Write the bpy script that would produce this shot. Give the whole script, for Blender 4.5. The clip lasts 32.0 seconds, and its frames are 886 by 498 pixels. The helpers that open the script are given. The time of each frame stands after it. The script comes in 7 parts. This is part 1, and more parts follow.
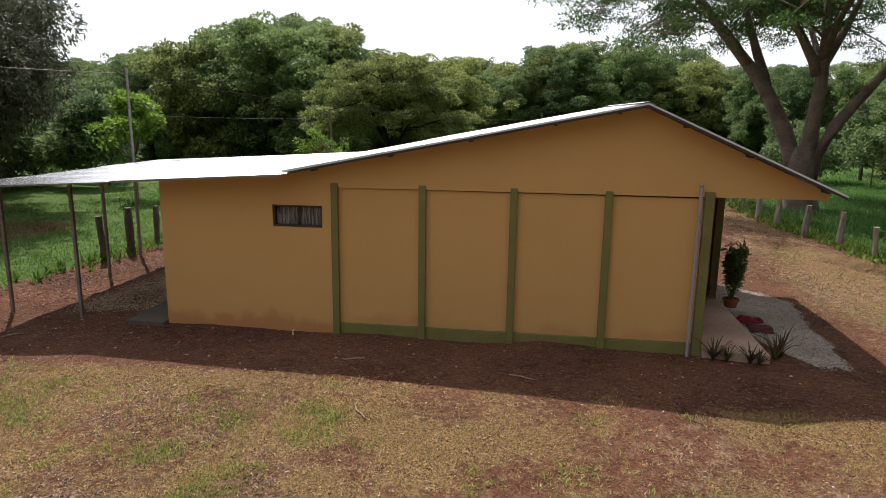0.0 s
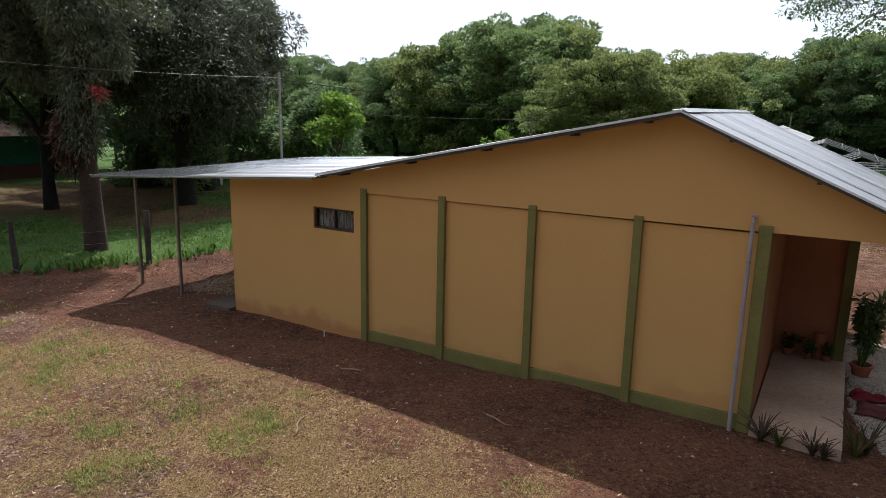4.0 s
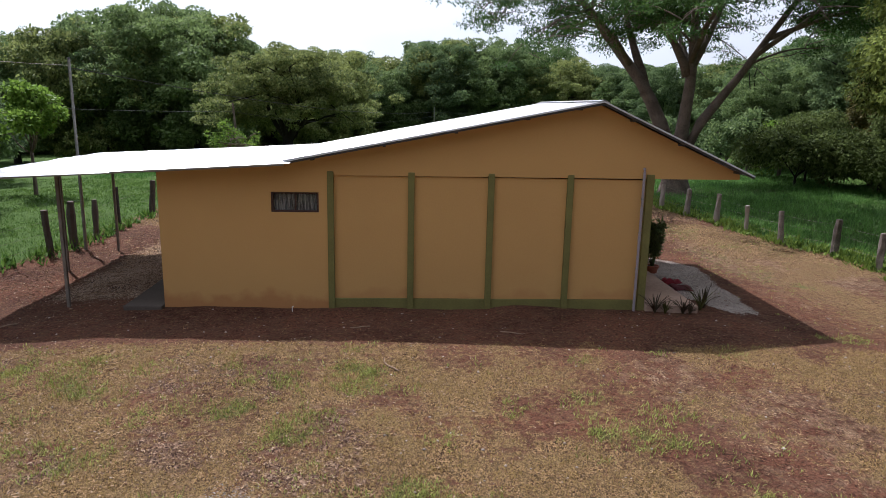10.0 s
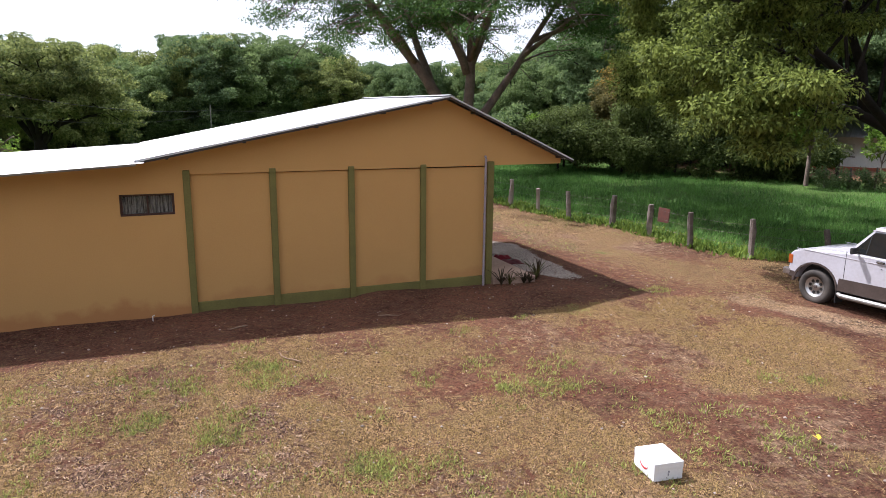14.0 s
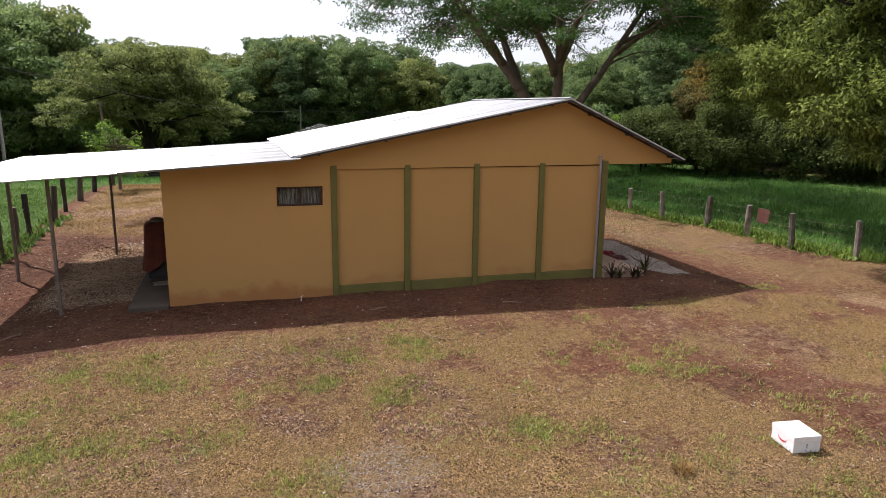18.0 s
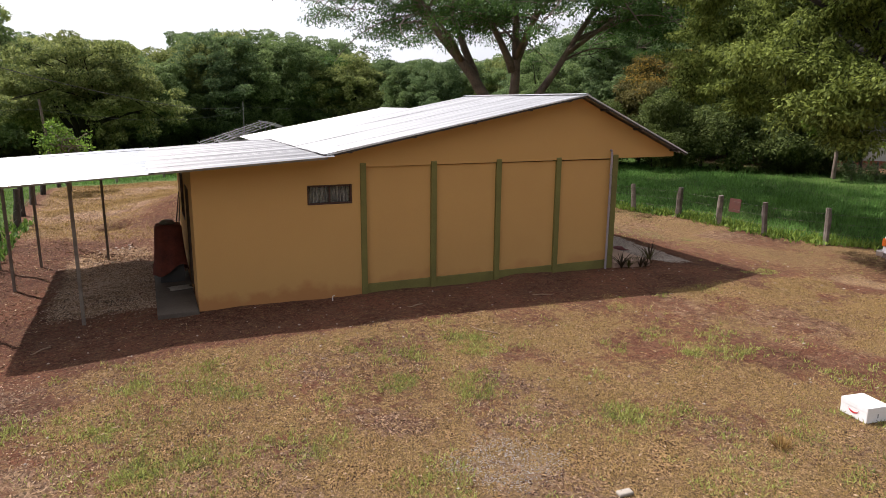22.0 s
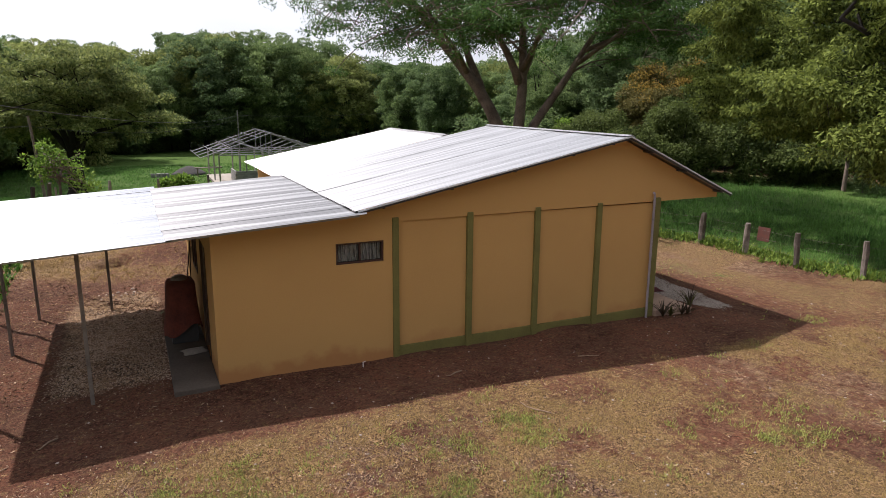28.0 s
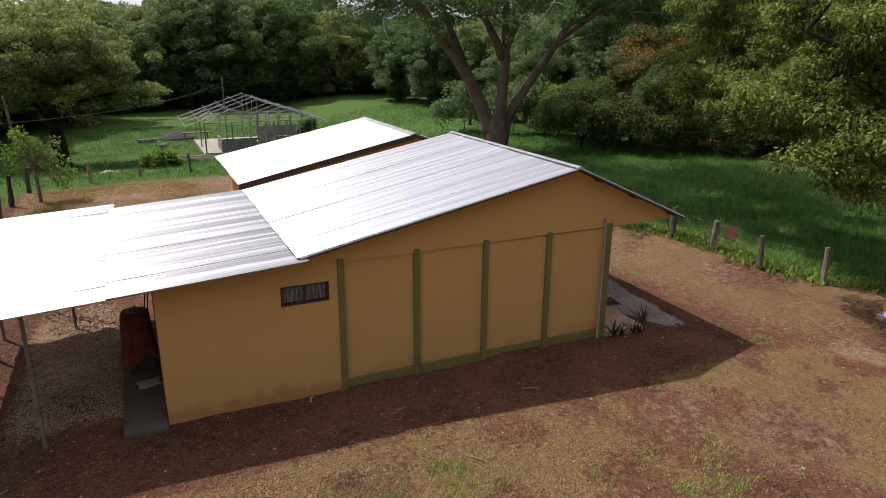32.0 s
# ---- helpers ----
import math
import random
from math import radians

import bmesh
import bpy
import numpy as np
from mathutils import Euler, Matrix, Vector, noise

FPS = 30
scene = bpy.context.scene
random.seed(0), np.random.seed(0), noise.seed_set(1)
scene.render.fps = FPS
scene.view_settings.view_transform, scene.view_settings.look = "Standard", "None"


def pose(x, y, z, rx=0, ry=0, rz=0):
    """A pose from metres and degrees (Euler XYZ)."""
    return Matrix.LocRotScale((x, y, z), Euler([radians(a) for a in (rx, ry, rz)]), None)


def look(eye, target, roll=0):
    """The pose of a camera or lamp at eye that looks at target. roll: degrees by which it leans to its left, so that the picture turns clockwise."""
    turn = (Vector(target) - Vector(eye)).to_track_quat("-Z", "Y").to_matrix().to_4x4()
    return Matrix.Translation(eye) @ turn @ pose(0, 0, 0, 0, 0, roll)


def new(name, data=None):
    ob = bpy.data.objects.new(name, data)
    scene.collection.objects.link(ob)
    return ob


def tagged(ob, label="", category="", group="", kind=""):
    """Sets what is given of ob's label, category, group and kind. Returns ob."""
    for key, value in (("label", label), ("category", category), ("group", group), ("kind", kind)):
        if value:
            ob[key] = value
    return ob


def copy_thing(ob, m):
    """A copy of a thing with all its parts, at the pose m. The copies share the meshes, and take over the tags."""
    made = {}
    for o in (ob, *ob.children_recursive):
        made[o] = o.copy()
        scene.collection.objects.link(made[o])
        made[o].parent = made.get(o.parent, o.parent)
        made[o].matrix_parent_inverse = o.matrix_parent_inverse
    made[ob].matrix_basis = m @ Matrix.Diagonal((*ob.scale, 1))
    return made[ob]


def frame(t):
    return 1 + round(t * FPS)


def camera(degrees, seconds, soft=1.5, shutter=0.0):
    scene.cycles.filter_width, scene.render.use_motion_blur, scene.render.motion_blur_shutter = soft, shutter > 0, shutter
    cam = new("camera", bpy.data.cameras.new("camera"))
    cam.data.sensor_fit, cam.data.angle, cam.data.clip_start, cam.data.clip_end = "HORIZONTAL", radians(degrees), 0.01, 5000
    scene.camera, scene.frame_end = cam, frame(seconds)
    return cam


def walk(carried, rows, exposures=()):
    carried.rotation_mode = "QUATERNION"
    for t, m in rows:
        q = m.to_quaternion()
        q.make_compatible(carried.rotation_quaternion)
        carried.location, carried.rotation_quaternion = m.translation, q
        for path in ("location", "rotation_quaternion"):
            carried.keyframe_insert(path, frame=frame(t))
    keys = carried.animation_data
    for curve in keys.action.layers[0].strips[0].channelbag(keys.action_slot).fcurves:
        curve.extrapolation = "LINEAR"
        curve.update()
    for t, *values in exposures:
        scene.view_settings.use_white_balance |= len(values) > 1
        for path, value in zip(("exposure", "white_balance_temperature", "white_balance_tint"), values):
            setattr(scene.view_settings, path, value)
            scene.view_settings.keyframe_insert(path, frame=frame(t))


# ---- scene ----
cam = camera(67.0, 32.0, soft=0.85)
PATH = [
    (0, (3.379, -10.789, 3.721), (3.104, -8.849, 3.317), 0.8),
    (0.5, (4.269, -10.487, 3.735), (3.794, -8.588, 3.328), 0.9),
    (1, (5.166, -10.099, 3.744), (4.59, -8.228, 3.336), 1.0),
    (1.5, (5.764, -9.792, 3.782), (5.138, -7.937, 3.372), 0.9),
    (2, (5.947, -9.608, 3.809), (5.163, -7.816, 3.395), 0.9),
    (2.5, (6.256, -9.302, 3.852), (5.319, -7.585, 3.434), 1.0),
    (3, (6.543, -8.963, 3.868), (5.575, -7.263, 3.45), 1.0),
    (3.5, (6.689, -8.751, 3.885), (5.707, -7.06, 3.466), 1.1),
    (5.5, (6.652, -8.76, 3.815), (5.648, -7.082, 3.394), 1.1),
    (6, (6.687, -8.746, 3.8), (5.68, -7.07, 3.377), 1.1),
    (6.5, (6.62, -8.812, 3.805), (5.613, -7.137, 3.382), 1.1),
    (7, (6.374, -9.032, 3.803), (5.371, -7.355, 3.377), 1.1),
    (7.5, (5.911, -9.455, 3.79), (4.927, -7.766, 3.365), 1.2),
    (8, (5.248, -10.05, 3.777), (4.366, -8.307, 3.352), 1.1),
    (8.5, (4.342, -10.761, 3.74), (3.609, -8.948, 3.318), 1.3),
    (9, (3.357, -11.448, 3.752), (2.829, -9.565, 3.331), 1.3),
    (9.5, (2.366, -11.967, 3.751), (2.132, -10.026, 3.332), 1.2),
    (10, (1.455, -12.443, 3.726), (1.558, -10.49, 3.31), 1.2),
    (10.5, (0.925, -12.656, 3.681), (1.392, -10.755, 3.27), 1.0),
    (11, (0.471, -12.824, 3.692), (1.305, -11.053, 3.282), 0.7),
    (11.5, (-0.077, -12.763, 3.65), (0.938, -11.088, 3.243), 0.5),
    (12, (-0.355, -12.705, 3.631), (0.69, -11.05, 3.222), 0.4),
    (12.5, (-0.385, -12.687, 3.634), (0.666, -11.036, 3.222), 0.4),
    (13, (-0.334, -12.699, 3.636), (0.718, -11.048, 3.224), 0.4),
    (13.5, (-0.33, -12.68, 3.635), (0.592, -10.953, 3.224), 0.5),
    (14, (-0.406, -12.669, 3.647), (0.355, -10.867, 3.234), 0.6),
    (14.3, (-0.470, -12.684, 3.652), (0.224, -10.854, 3.238), 0.6),
    (14.5, (-0.513, -12.702, 3.653), (0.016, -10.818, 3.239), 0.6),
    (15, (-0.591, -12.74, 3.654), (-0.35, -10.799, 3.238), 0.9),
    (15.5, (-0.58, -12.763, 3.654), (-0.411, -10.814, 3.24), 0.9),
    (17.5, (-1.346, -13.114, 3.688), (-1.113, -11.172, 3.27), 1.0),
    (18, (-1.856, -13.19, 3.669), (-1.272, -11.323, 3.254), 0.7),
    (18.5, (-2.469, -13.188, 3.662), (-1.709, -11.386, 3.245), 0.6),
    (19, (-2.952, -13.115, 3.642), (-2.163, -11.325, 3.225), 0.6),
    (19.5, (-3.121, -13.024, 3.648), (-2.331, -11.235, 3.229), 0.6),
    (20, (-3.141, -12.948, 3.642), (-2.355, -11.158, 3.221), 0.6),
    (20.5, (-3.333, -12.765, 3.63), (-2.546, -10.976, 3.21), 0.6),
    (21, (-3.542, -12.591, 3.636), (-2.75, -10.803, 3.215), 0.6),
    (21.5, (-3.701, -12.548, 3.65), (-2.909, -10.761, 3.227), 0.6),
    (22, (-3.851, -12.523, 3.654), (-3.057, -10.737, 3.23), 0.5),
    (22.5, (-4.019, -12.307, 3.637), (-3.223, -10.522, 3.213), 0.5),
    (23, (-4.2, -11.887, 3.606), (-3.399, -10.105, 3.182), 0.5),
    (23.5, (-4.486, -11.551, 3.58), (-3.677, -9.771, 3.156), 0.6),
    (24, (-4.723, -11.242, 3.587), (-3.905, -9.467, 3.162), 0.6),
    (24.5, (-4.892, -11.037, 3.616), (-4.068, -9.265, 3.191), 0.5),
    (25, (-4.812, -10.956, 3.657), (-3.989, -9.183, 3.23), 0.5),
    (25.5, (-4.63, -10.978, 3.699), (-3.809, -9.205, 3.272), 0.5),
    (27.5, (-4.163, -11.068, 4.306), (-3.338, -9.299, 3.871), 0.4),
    (28, (-4.179, -10.994, 4.57), (-3.355, -9.225, 4.134), 0.4),
    (28.5, (-4.071, -10.956, 4.764), (-3.247, -9.187, 4.326), 0.4),
    (29, (-3.738, -11.108, 5.007), (-2.917, -9.338, 4.567), 0.4),
    (29.5, (-3.554, -11.182, 5.329), (-2.735, -9.412, 4.885), 0.3),
    (30, (-3.288, -11.267, 5.664), (-2.47, -9.497, 5.218), 0.3),
    (30.5, (-3.101, -11.293, 5.918), (-2.285, -9.523, 5.47), 0.3),
    (31, (-3.068, -11.34, 6.051), (-2.262, -9.589, 5.515), 0.3),
    (31.5, (-3.106, -11.263, 6.21), (-2.303, -9.53, 5.617), 0.3),
    (32, (-3.144, -11.195, 6.279), (-2.34, -9.462, 5.686), 0.4),
]
EXPOSURES = [(0.0, -0.02, 6350, 11), (2.0, -0.14, 5950, 9), (3.0, -0.1, 5850, 9), (6.0, -0.1, 5800, 9), (8.0, -0.1, 5650, 10), (10.0, -0.14, 5750, 13), (11.0, -0.04, 5900, 15), (12.0, 0.3, 6050, 14), (14.0, 0.32, 5850, 15), (17.5, 0.04, 6150, 14), (21.0, 0.02, 6350, 14), (25.0, 0.05, 6350, 14), (28.0, -0.1, 6250, 14), (30.0, -0.26, 6200, 15), (32.0, -0.34, 6150, 15)]
walk(cam, [(t, look(eye, target, roll)) for t, eye, target, roll in PATH], EXPOSURES)
# ---- light ----
world = bpy.data.worlds.new("sky")
scene.world = world
world.use_nodes = True
wn, wl = world.node_tree.nodes, world.node_tree.links
SUN_DIR = Vector((-0.40, 0.535, 1.0)).normalized()
sky = wn.new("ShaderNodeTexSky")
sky.sky_type, sky.sun_disc = "NISHITA", False
sky.sun_elevation = math.asin(SUN_DIR.z)
sky.sun_rotation = math.atan2(SUN_DIR.x, SUN_DIR.y)
sky.dust_density, sky.air_density = 3.0, 1.2
back = wn["Background"]
back.inputs["Strength"].default_value = 0.078
# thin bright cloud over most of the sky
tc = wn.new("ShaderNodeTexCoord")
mp = wn.new("ShaderNodeMapping")
mp.inputs["Scale"].default_value = (1.0, 1.0, 2.6)
cn = wn.new("ShaderNodeTexNoise")
cn.inputs["Scale"].default_value, cn.inputs["Detail"].default_value = 2.2, 6.0
cr = wn.new("ShaderNodeValToRGB")
cr.color_ramp.elements[0].position, cr.color_ramp.elements[0].color = 0.34, (0.80, 0.80, 0.80, 1)
cr.color_ramp.elements[1].position, cr.color_ramp.elements[1].color = 0.52, (0.97, 0.97, 0.97, 1)
mx = wn.new("ShaderNodeMix")
mx.data_type = "RGBA"
wl.new(tc.outputs["Generated"], mp.inputs["Vector"])
wl.new(mp.outputs["Vector"], cn.inputs["Vector"])
wl.new(cn.outputs["Fac"], cr.inputs["Fac"])
wl.new(cr.outputs["Color"], mx.inputs[0])
wl.new(sky.outputs["Color"], mx.inputs[6])
# the veil is brighter towards the sun, as thin cloud is
dt = wn.new("ShaderNodeVectorMath")
dt.operation = "DOT_PRODUCT"
dt.inputs[1].default_value = SUN_DIR
nv = wn.new("ShaderNodeVectorMath")
nv.operation = "NORMALIZE"
wl.new(tc.outputs["Generated"], nv.inputs[0])
wl.new(nv.outputs[0], dt.inputs[0])
vr = wn.new("ShaderNodeMapRange")
vr.inputs["From Min"].default_value, vr.inputs["From Max"].default_value = -0.20, 0.55
vr.inputs["To Min"].default_value, vr.inputs["To Max"].default_value = 2.1, 17.0
wl.new(dt.outputs["Value"], vr.inputs["Value"])
vc = wn.new("ShaderNodeVectorMath")
vc.operation = "SCALE"
vc.inputs[0].default_value = (0.985, 1.0, 1.04)
wl.new(vr.outputs[0], vc.inputs["Scale"])
wl.new(vc.outputs[0], mx.inputs[7])
wl.new(mx.outputs[2], back.inputs["Color"])

sun = new("sun", bpy.data.lights.new("sun", "SUN"))
sun.data.energy, sun.data.angle, sun.data.color = 6.8, radians(0.6), (1.0, 0.925, 0.87)
sun.matrix_world = look(SUN_DIR * 60, (0, 0, 0))


# ---- materials ----
def mat(name, c1, c2=None, scale=6.0, rough=0.8, bump=0.0, metal=0.0, fine=None, spread=(0.35, 0.65), spec=0.4, rnd=0.0, translucent=0.0, coords="Object"):
    """A surface of two colours mixed by a coarse and a fine noise, with fine relief."""
    m = bpy.data.materials.new(name)
    m.use_nodes = True
    n, l = m.node_tree.nodes, m.node_tree.links
    b = n["Principled BSDF"]
    b.inputs["Roughness"].default_value, b.inputs["Metallic"].default_value = rough, metal
    b.inputs["Specular IOR Level"].default_value = spec
    c2 = c2 or tuple(v * 0.8 for v in c1)
    t = n.new("ShaderNodeTexCoord")
    a = n.new("ShaderNodeTexNoise")
    a.inputs["Scale"].default_value, a.inputs["Detail"].default_value = scale, 5.0
    f = n.new("ShaderNodeTexNoise")
    f.inputs["Scale"].default_value, f.inputs["Detail"].default_value = fine or scale * 9, 4.0
    l.new(t.outputs[coords], a.inputs["Vector"])
    l.new(t.outputs[coords], f.inputs["Vector"])
    add = n.new("ShaderNodeMath")
    add.operation = "MULTIPLY_ADD"
    l.new(f.outputs["Fac"], add.inputs[0])
    add.inputs[1].default_value = 0.45
    half = n.new("ShaderNodeMath")
    half.operation = "MULTIPLY"
    half.inputs[1].default_value = 0.55
    l.new(a.outputs["Fac"], half.inputs[0])
    l.new(half.outputs[0], add.inputs[2])
    fac = add.outputs[0]
    if rnd:
        oi = n.new("ShaderNodeObjectInfo")
        ra = n.new("ShaderNodeMath")
        ra.operation = "MULTIPLY_ADD"
        l.new(oi.outputs["Random"], ra.inputs[0])
        ra.inputs[1].default_value = rnd
        l.new(fac, ra.inputs[2])
        ra2 = n.new("ShaderNodeMath")
        ra2.operation = "SUBTRACT"
        l.new(ra.outputs[0], ra2.inputs[0])
        ra2.inputs[1].default_value = rnd / 2
        fac = ra2.outputs[0]
    r = n.new("ShaderNodeValToRGB")
    r.color_ramp.elements[0].position, r.color_ramp.elements[0].color = spread[0], (*c1, 1)
    r.color_ramp.elements[1].position, r.color_ramp.elements[1].color = spread[1], (*c2, 1)
    l.new(fac, r.inputs["Fac"])
    l.new(r.outputs["Color"], b.inputs["Base Color"])
    if bump:
        bp = n.new("ShaderNodeBump")
        bp.inputs["Strength"].default_value, bp.inputs["Distance"].default_value = bump, 0.02
        l.new(f.outputs["Fac"], bp.inputs["Height"])
        l.new(bp.outputs["Normal"], b.inputs["Normal"])
    if translucent:
        tr = n.new("ShaderNodeBsdfTranslucent")
        l.new(r.outputs["Color"], tr.inputs["Color"])
        ms = n.new("ShaderNodeMixShader")
        ms.inputs["Fac"].default_value = translucent
        l.new(b.outputs[0], ms.inputs[1])
        l.new(tr.outputs[0], ms.inputs[2])
        l.new(ms.outputs[0], n["Material Output"].inputs["Surface"])
    return m


def leaf_mat(name, c1, c2, rough=0.5, translucent=0.35, spec=0.12):
    """Foliage: each leaf takes its own shade between two greens."""
    m = bpy.data.materials.new(name)
    m.use_nodes = True
    n, l = m.node_tree.nodes, m.node_tree.links
    b = n["Principled BSDF"]
    b.inputs["Roughness"].default_value, b.inputs["Specular IOR Level"].default_value = rough, spec
    g = n.new("ShaderNodeNewGeometry")
    t = n.new("ShaderNodeTexCoord")
    a = n.new("ShaderNodeTexNoise")
    a.inputs["Scale"].default_value, a.inputs["Detail"].default_value = 0.55, 3.0
    l.new(t.outputs["Object"], a.inputs["Vector"])
    o = n.new("ShaderNodeObjectInfo")
    s1 = n.new("ShaderNodeMath")
    s1.operation = "MULTIPLY_ADD"
    l.new(g.outputs["Random Per Island"], s1.inputs[0])
    s1.inputs[1].default_value = 0.75
    l.new(a.outputs["Fac"], s1.inputs[2])
    s2 = n.new("ShaderNodeMath")
    s2.operation = "MULTIPLY_ADD"
    l.new(o.outputs["Random"], s2.inputs[0])
    s2.inputs[1].default_value = 0.3
    l.new(s1.outputs[0], s2.inputs[2])
    r = n.new("ShaderNodeValToRGB")
    r.color_ramp.elements[0].position, r.color_ramp.elements[0].color = 0.36, (*c1, 1)
    r.color_ramp.elements[1].position, r.color_ramp.elements[1].color = 0.92, (*c2, 1)
    s3 = n.new("ShaderNodeMath")
    s3.operation = "MULTIPLY"
    s3.inputs[1].default_value = 0.70
    l.new(s2.outputs[0], s3.inputs[0])
    l.new(s3.outputs[0], r.inputs["Fac"])
    l.new(r.outputs["Color"], b.inputs["Base Color"])
    tr = n.new("ShaderNodeBsdfTranslucent")
    l.new(r.outputs["Color"], tr.inputs["Color"])
    ms = n.new("ShaderNodeMixShader")
    ms.inputs["Fac"].default_value = translucent
    l.new(b.outputs[0], ms.inputs[1])
    l.new(tr.outputs[0], ms.inputs[2])
    l.new(ms.outputs[0], n["Material Output"].inputs["Surface"])
    return m


def wall_paint(name, c1, c2, dirt, low, high, mud=0.75):
    """Rolled paint on plaster with faint block courses and red mud splashed along the foot."""
    m = mat(name, c1, c2, 0.9, 0.75, 0.12, fine=42, spread=(0.3, 0.7))
    n, l = m.node_tree.nodes, m.node_tree.links
    b = n["Principled BSDF"]
    ramp = b.inputs["Base Color"].links[0].from_socket
    t = n.new("ShaderNodeTexCoord")
    sp = n.new("ShaderNodeSeparateXYZ")
    l.new(t.outputs["Object"], sp.inputs[0])
    ns = n.new("ShaderNodeTexNoise")
    ns.inputs["Scale"].default_value, ns.inputs["Detail"].default_value = 2.3, 6.0
    l.new(t.outputs["Object"], ns.inputs["Vector"])
    k = n.new("ShaderNodeMath")
    k.operation = "MULTIPLY_ADD"
    l.new(ns.outputs["Fac"], k.inputs[0])
    k.inputs[1].default_value = -0.75
    l.new(sp.outputs["Z"], k.inputs[2])
    mr = n.new("ShaderNodeMapRange")
    mr.inputs["From Min"].default_value, mr.inputs["From Max"].default_value = low, high
    mr.inputs["To Min"].default_value, mr.inputs["To Max"].default_value = mud, 0.0
    l.new(k.outputs[0], mr.inputs["Value"])
    mixn = n.new("ShaderNodeMix")
    mixn.data_type = "RGBA"
    l.new(mr.outputs[0], mixn.inputs[0])
    l.new(ramp, mixn.inputs[6])
    mixn.inputs[7].default_value = (*dirt, 1)
    l.new(mixn.outputs[2], b.inputs["Base Color"])
    return m


def glass(name, tint=(0.02, 0.022, 0.022), rough=0.04, clear=0.35):
    m = bpy.data.materials.new(name)
    m.use_nodes = True
    n, l = m.node_tree.nodes, m.node_tree.links
    b = n["Principled BSDF"]
    b.inputs["Base Color"].default_value = (*tint, 1)
    b.inputs["Roughness"].default_value = rough
    tr = n.new("ShaderNodeBsdfTransparent")
    ms = n.new("ShaderNodeMixShader")
    ms.inputs["Fac"].default_value = clear
    l.new(b.outputs[0], ms.inputs[1])
    l.new(tr.outputs[0], ms.inputs[2])
    l.new(ms.outputs[0], n["Material Output"].inputs["Surface"])
    return m


OCHRE = wall_paint("ochre_paint", (0.535, 0.312, 0.108), (0.487, 0.276, 0.094), (0.32, 0.10, 0.035), -0.35, -0.16, 0.5)
OCHRE_BAY = wall_paint("ochre_paint_bay", (0.535, 0.312, 0.108), (0.487, 0.276, 0.094), (0.34, 0.135, 0.05), -0.30, -0.10, 0.35)
OCHRE_HIGH = mat("ochre_paint_high", (0.535, 0.312, 0.108), (0.487, 0.276, 0.094), 0.8, 0.75, 0.1, fine=40, spread=(0.3, 0.7))
GREEN = mat("olive_green_paint", (0.185, 0.166, 0.046), (0.132, 0.116, 0.034), 2.0, 0.7, 0.15, fine=30)
def streaked(name, c1, c2, rough, rnd, band, stripe_shade, soft):
    """Zinc with streaks and stains down the fall, and rib shading put into its colour."""
    m = mat(name, c1, c2, 1.0, rough, 0.0, 1.0, fine=7, rnd=rnd, spread=(0.36, 0.64))
    n, l = m.node_tree.nodes, m.node_tree.links
    mp_ = n.new("ShaderNodeMapping")
    mp_.inputs["Scale"].default_value = (0.09, 13.0, 1.0)
    for q in n:
        if q.type == "TEX_NOISE":
            src = q.inputs["Vector"].links[0].from_socket
            l.new(mp_.outputs[0], q.inputs["Vector"])
    l.new(src, mp_.inputs["Vector"])
    # stripes of uneven width down the fall, and fine ribs whose shading is painted in
    bm_ = n.new("ShaderNodeMapping")
    bm_.inputs["Scale"].default_value = (0.015, 1.0, 0.0)
    l.new(src, bm_.inputs["Vector"])
    bn = n.new("ShaderNodeTexNoise")
    bn.inputs["Scale"].default_value, bn.inputs["Detail"].default_value, bn.inputs["Roughness"].default_value = 1.0 / band, 2.0, 0.6
    l.new(bm_.outputs[0], bn.inputs["Vector"])
    wv = n.new("ShaderNodeTexWave")
    wv.wave_type, wv.bands_direction = "BANDS", "Y"
    wv.inputs["Scale"].default_value, wv.inputs["Distortion"].default_value = 0.3142 / 0.095, 0.2
    l.new(src, wv.inputs["Vector"])
    ad = n.new("ShaderNodeMath")
    ad.operation = "MULTIPLY_ADD"
    l.new(wv.outputs["Fac"], ad.inputs[0])
    ad.inputs[1].default_value = 0.10
    l.new(bn.outputs["Fac"], ad.inputs[2])
    rp = n.new("ShaderNodeMapRange")
    rp.inputs["From Min"].default_value, rp.inputs["From Max"].default_value = 0.55 - soft, 0.55 + soft
    rp.inputs["To Min"].default_value, rp.inputs["To Max"].default_value = 1.0 - stripe_shade, 1.0
    l.new(ad.outputs[0], rp.inputs["Value"])
    sc = n.new("ShaderNodeVectorMath")
    sc.operation = "SCALE"
    b = n["Principled BSDF"]
    l.new(b.inputs["Base Color"].links[0].from_socket, sc.inputs[0])
    l.new(rp.outputs[0], sc.inputs["Scale"])
    l.new(sc.outputs[0], b.inputs["Base Color"])
    return m


ZINC = streaked("galvanised_roof_sheet", (0.67, 0.665, 0.67), (0.50, 0.495, 0.495), 0.42, 0.06, 0.20, 0.26, 0.10)
ZINC_OLD = streaked("striped_zinc_sheet", (0.56, 0.555, 0.555), (0.42, 0.415, 0.415), 0.40, 0.06, 0.34, 0.44, 0.06)
ZINC_NEW = streaked("bright_zinc_sheet", (0.78, 0.79, 0.81), (0.56, 0.57, 0.60), 0.22, 0.1, 0.3, 0.08, 0.15)
ZINC_PALE = streaked("white_zinc_sheet", (0.74, 0.735, 0.735), (0.60, 0.595, 0.595), 0.55, 0.04, 0.25, 0.10, 0.12)
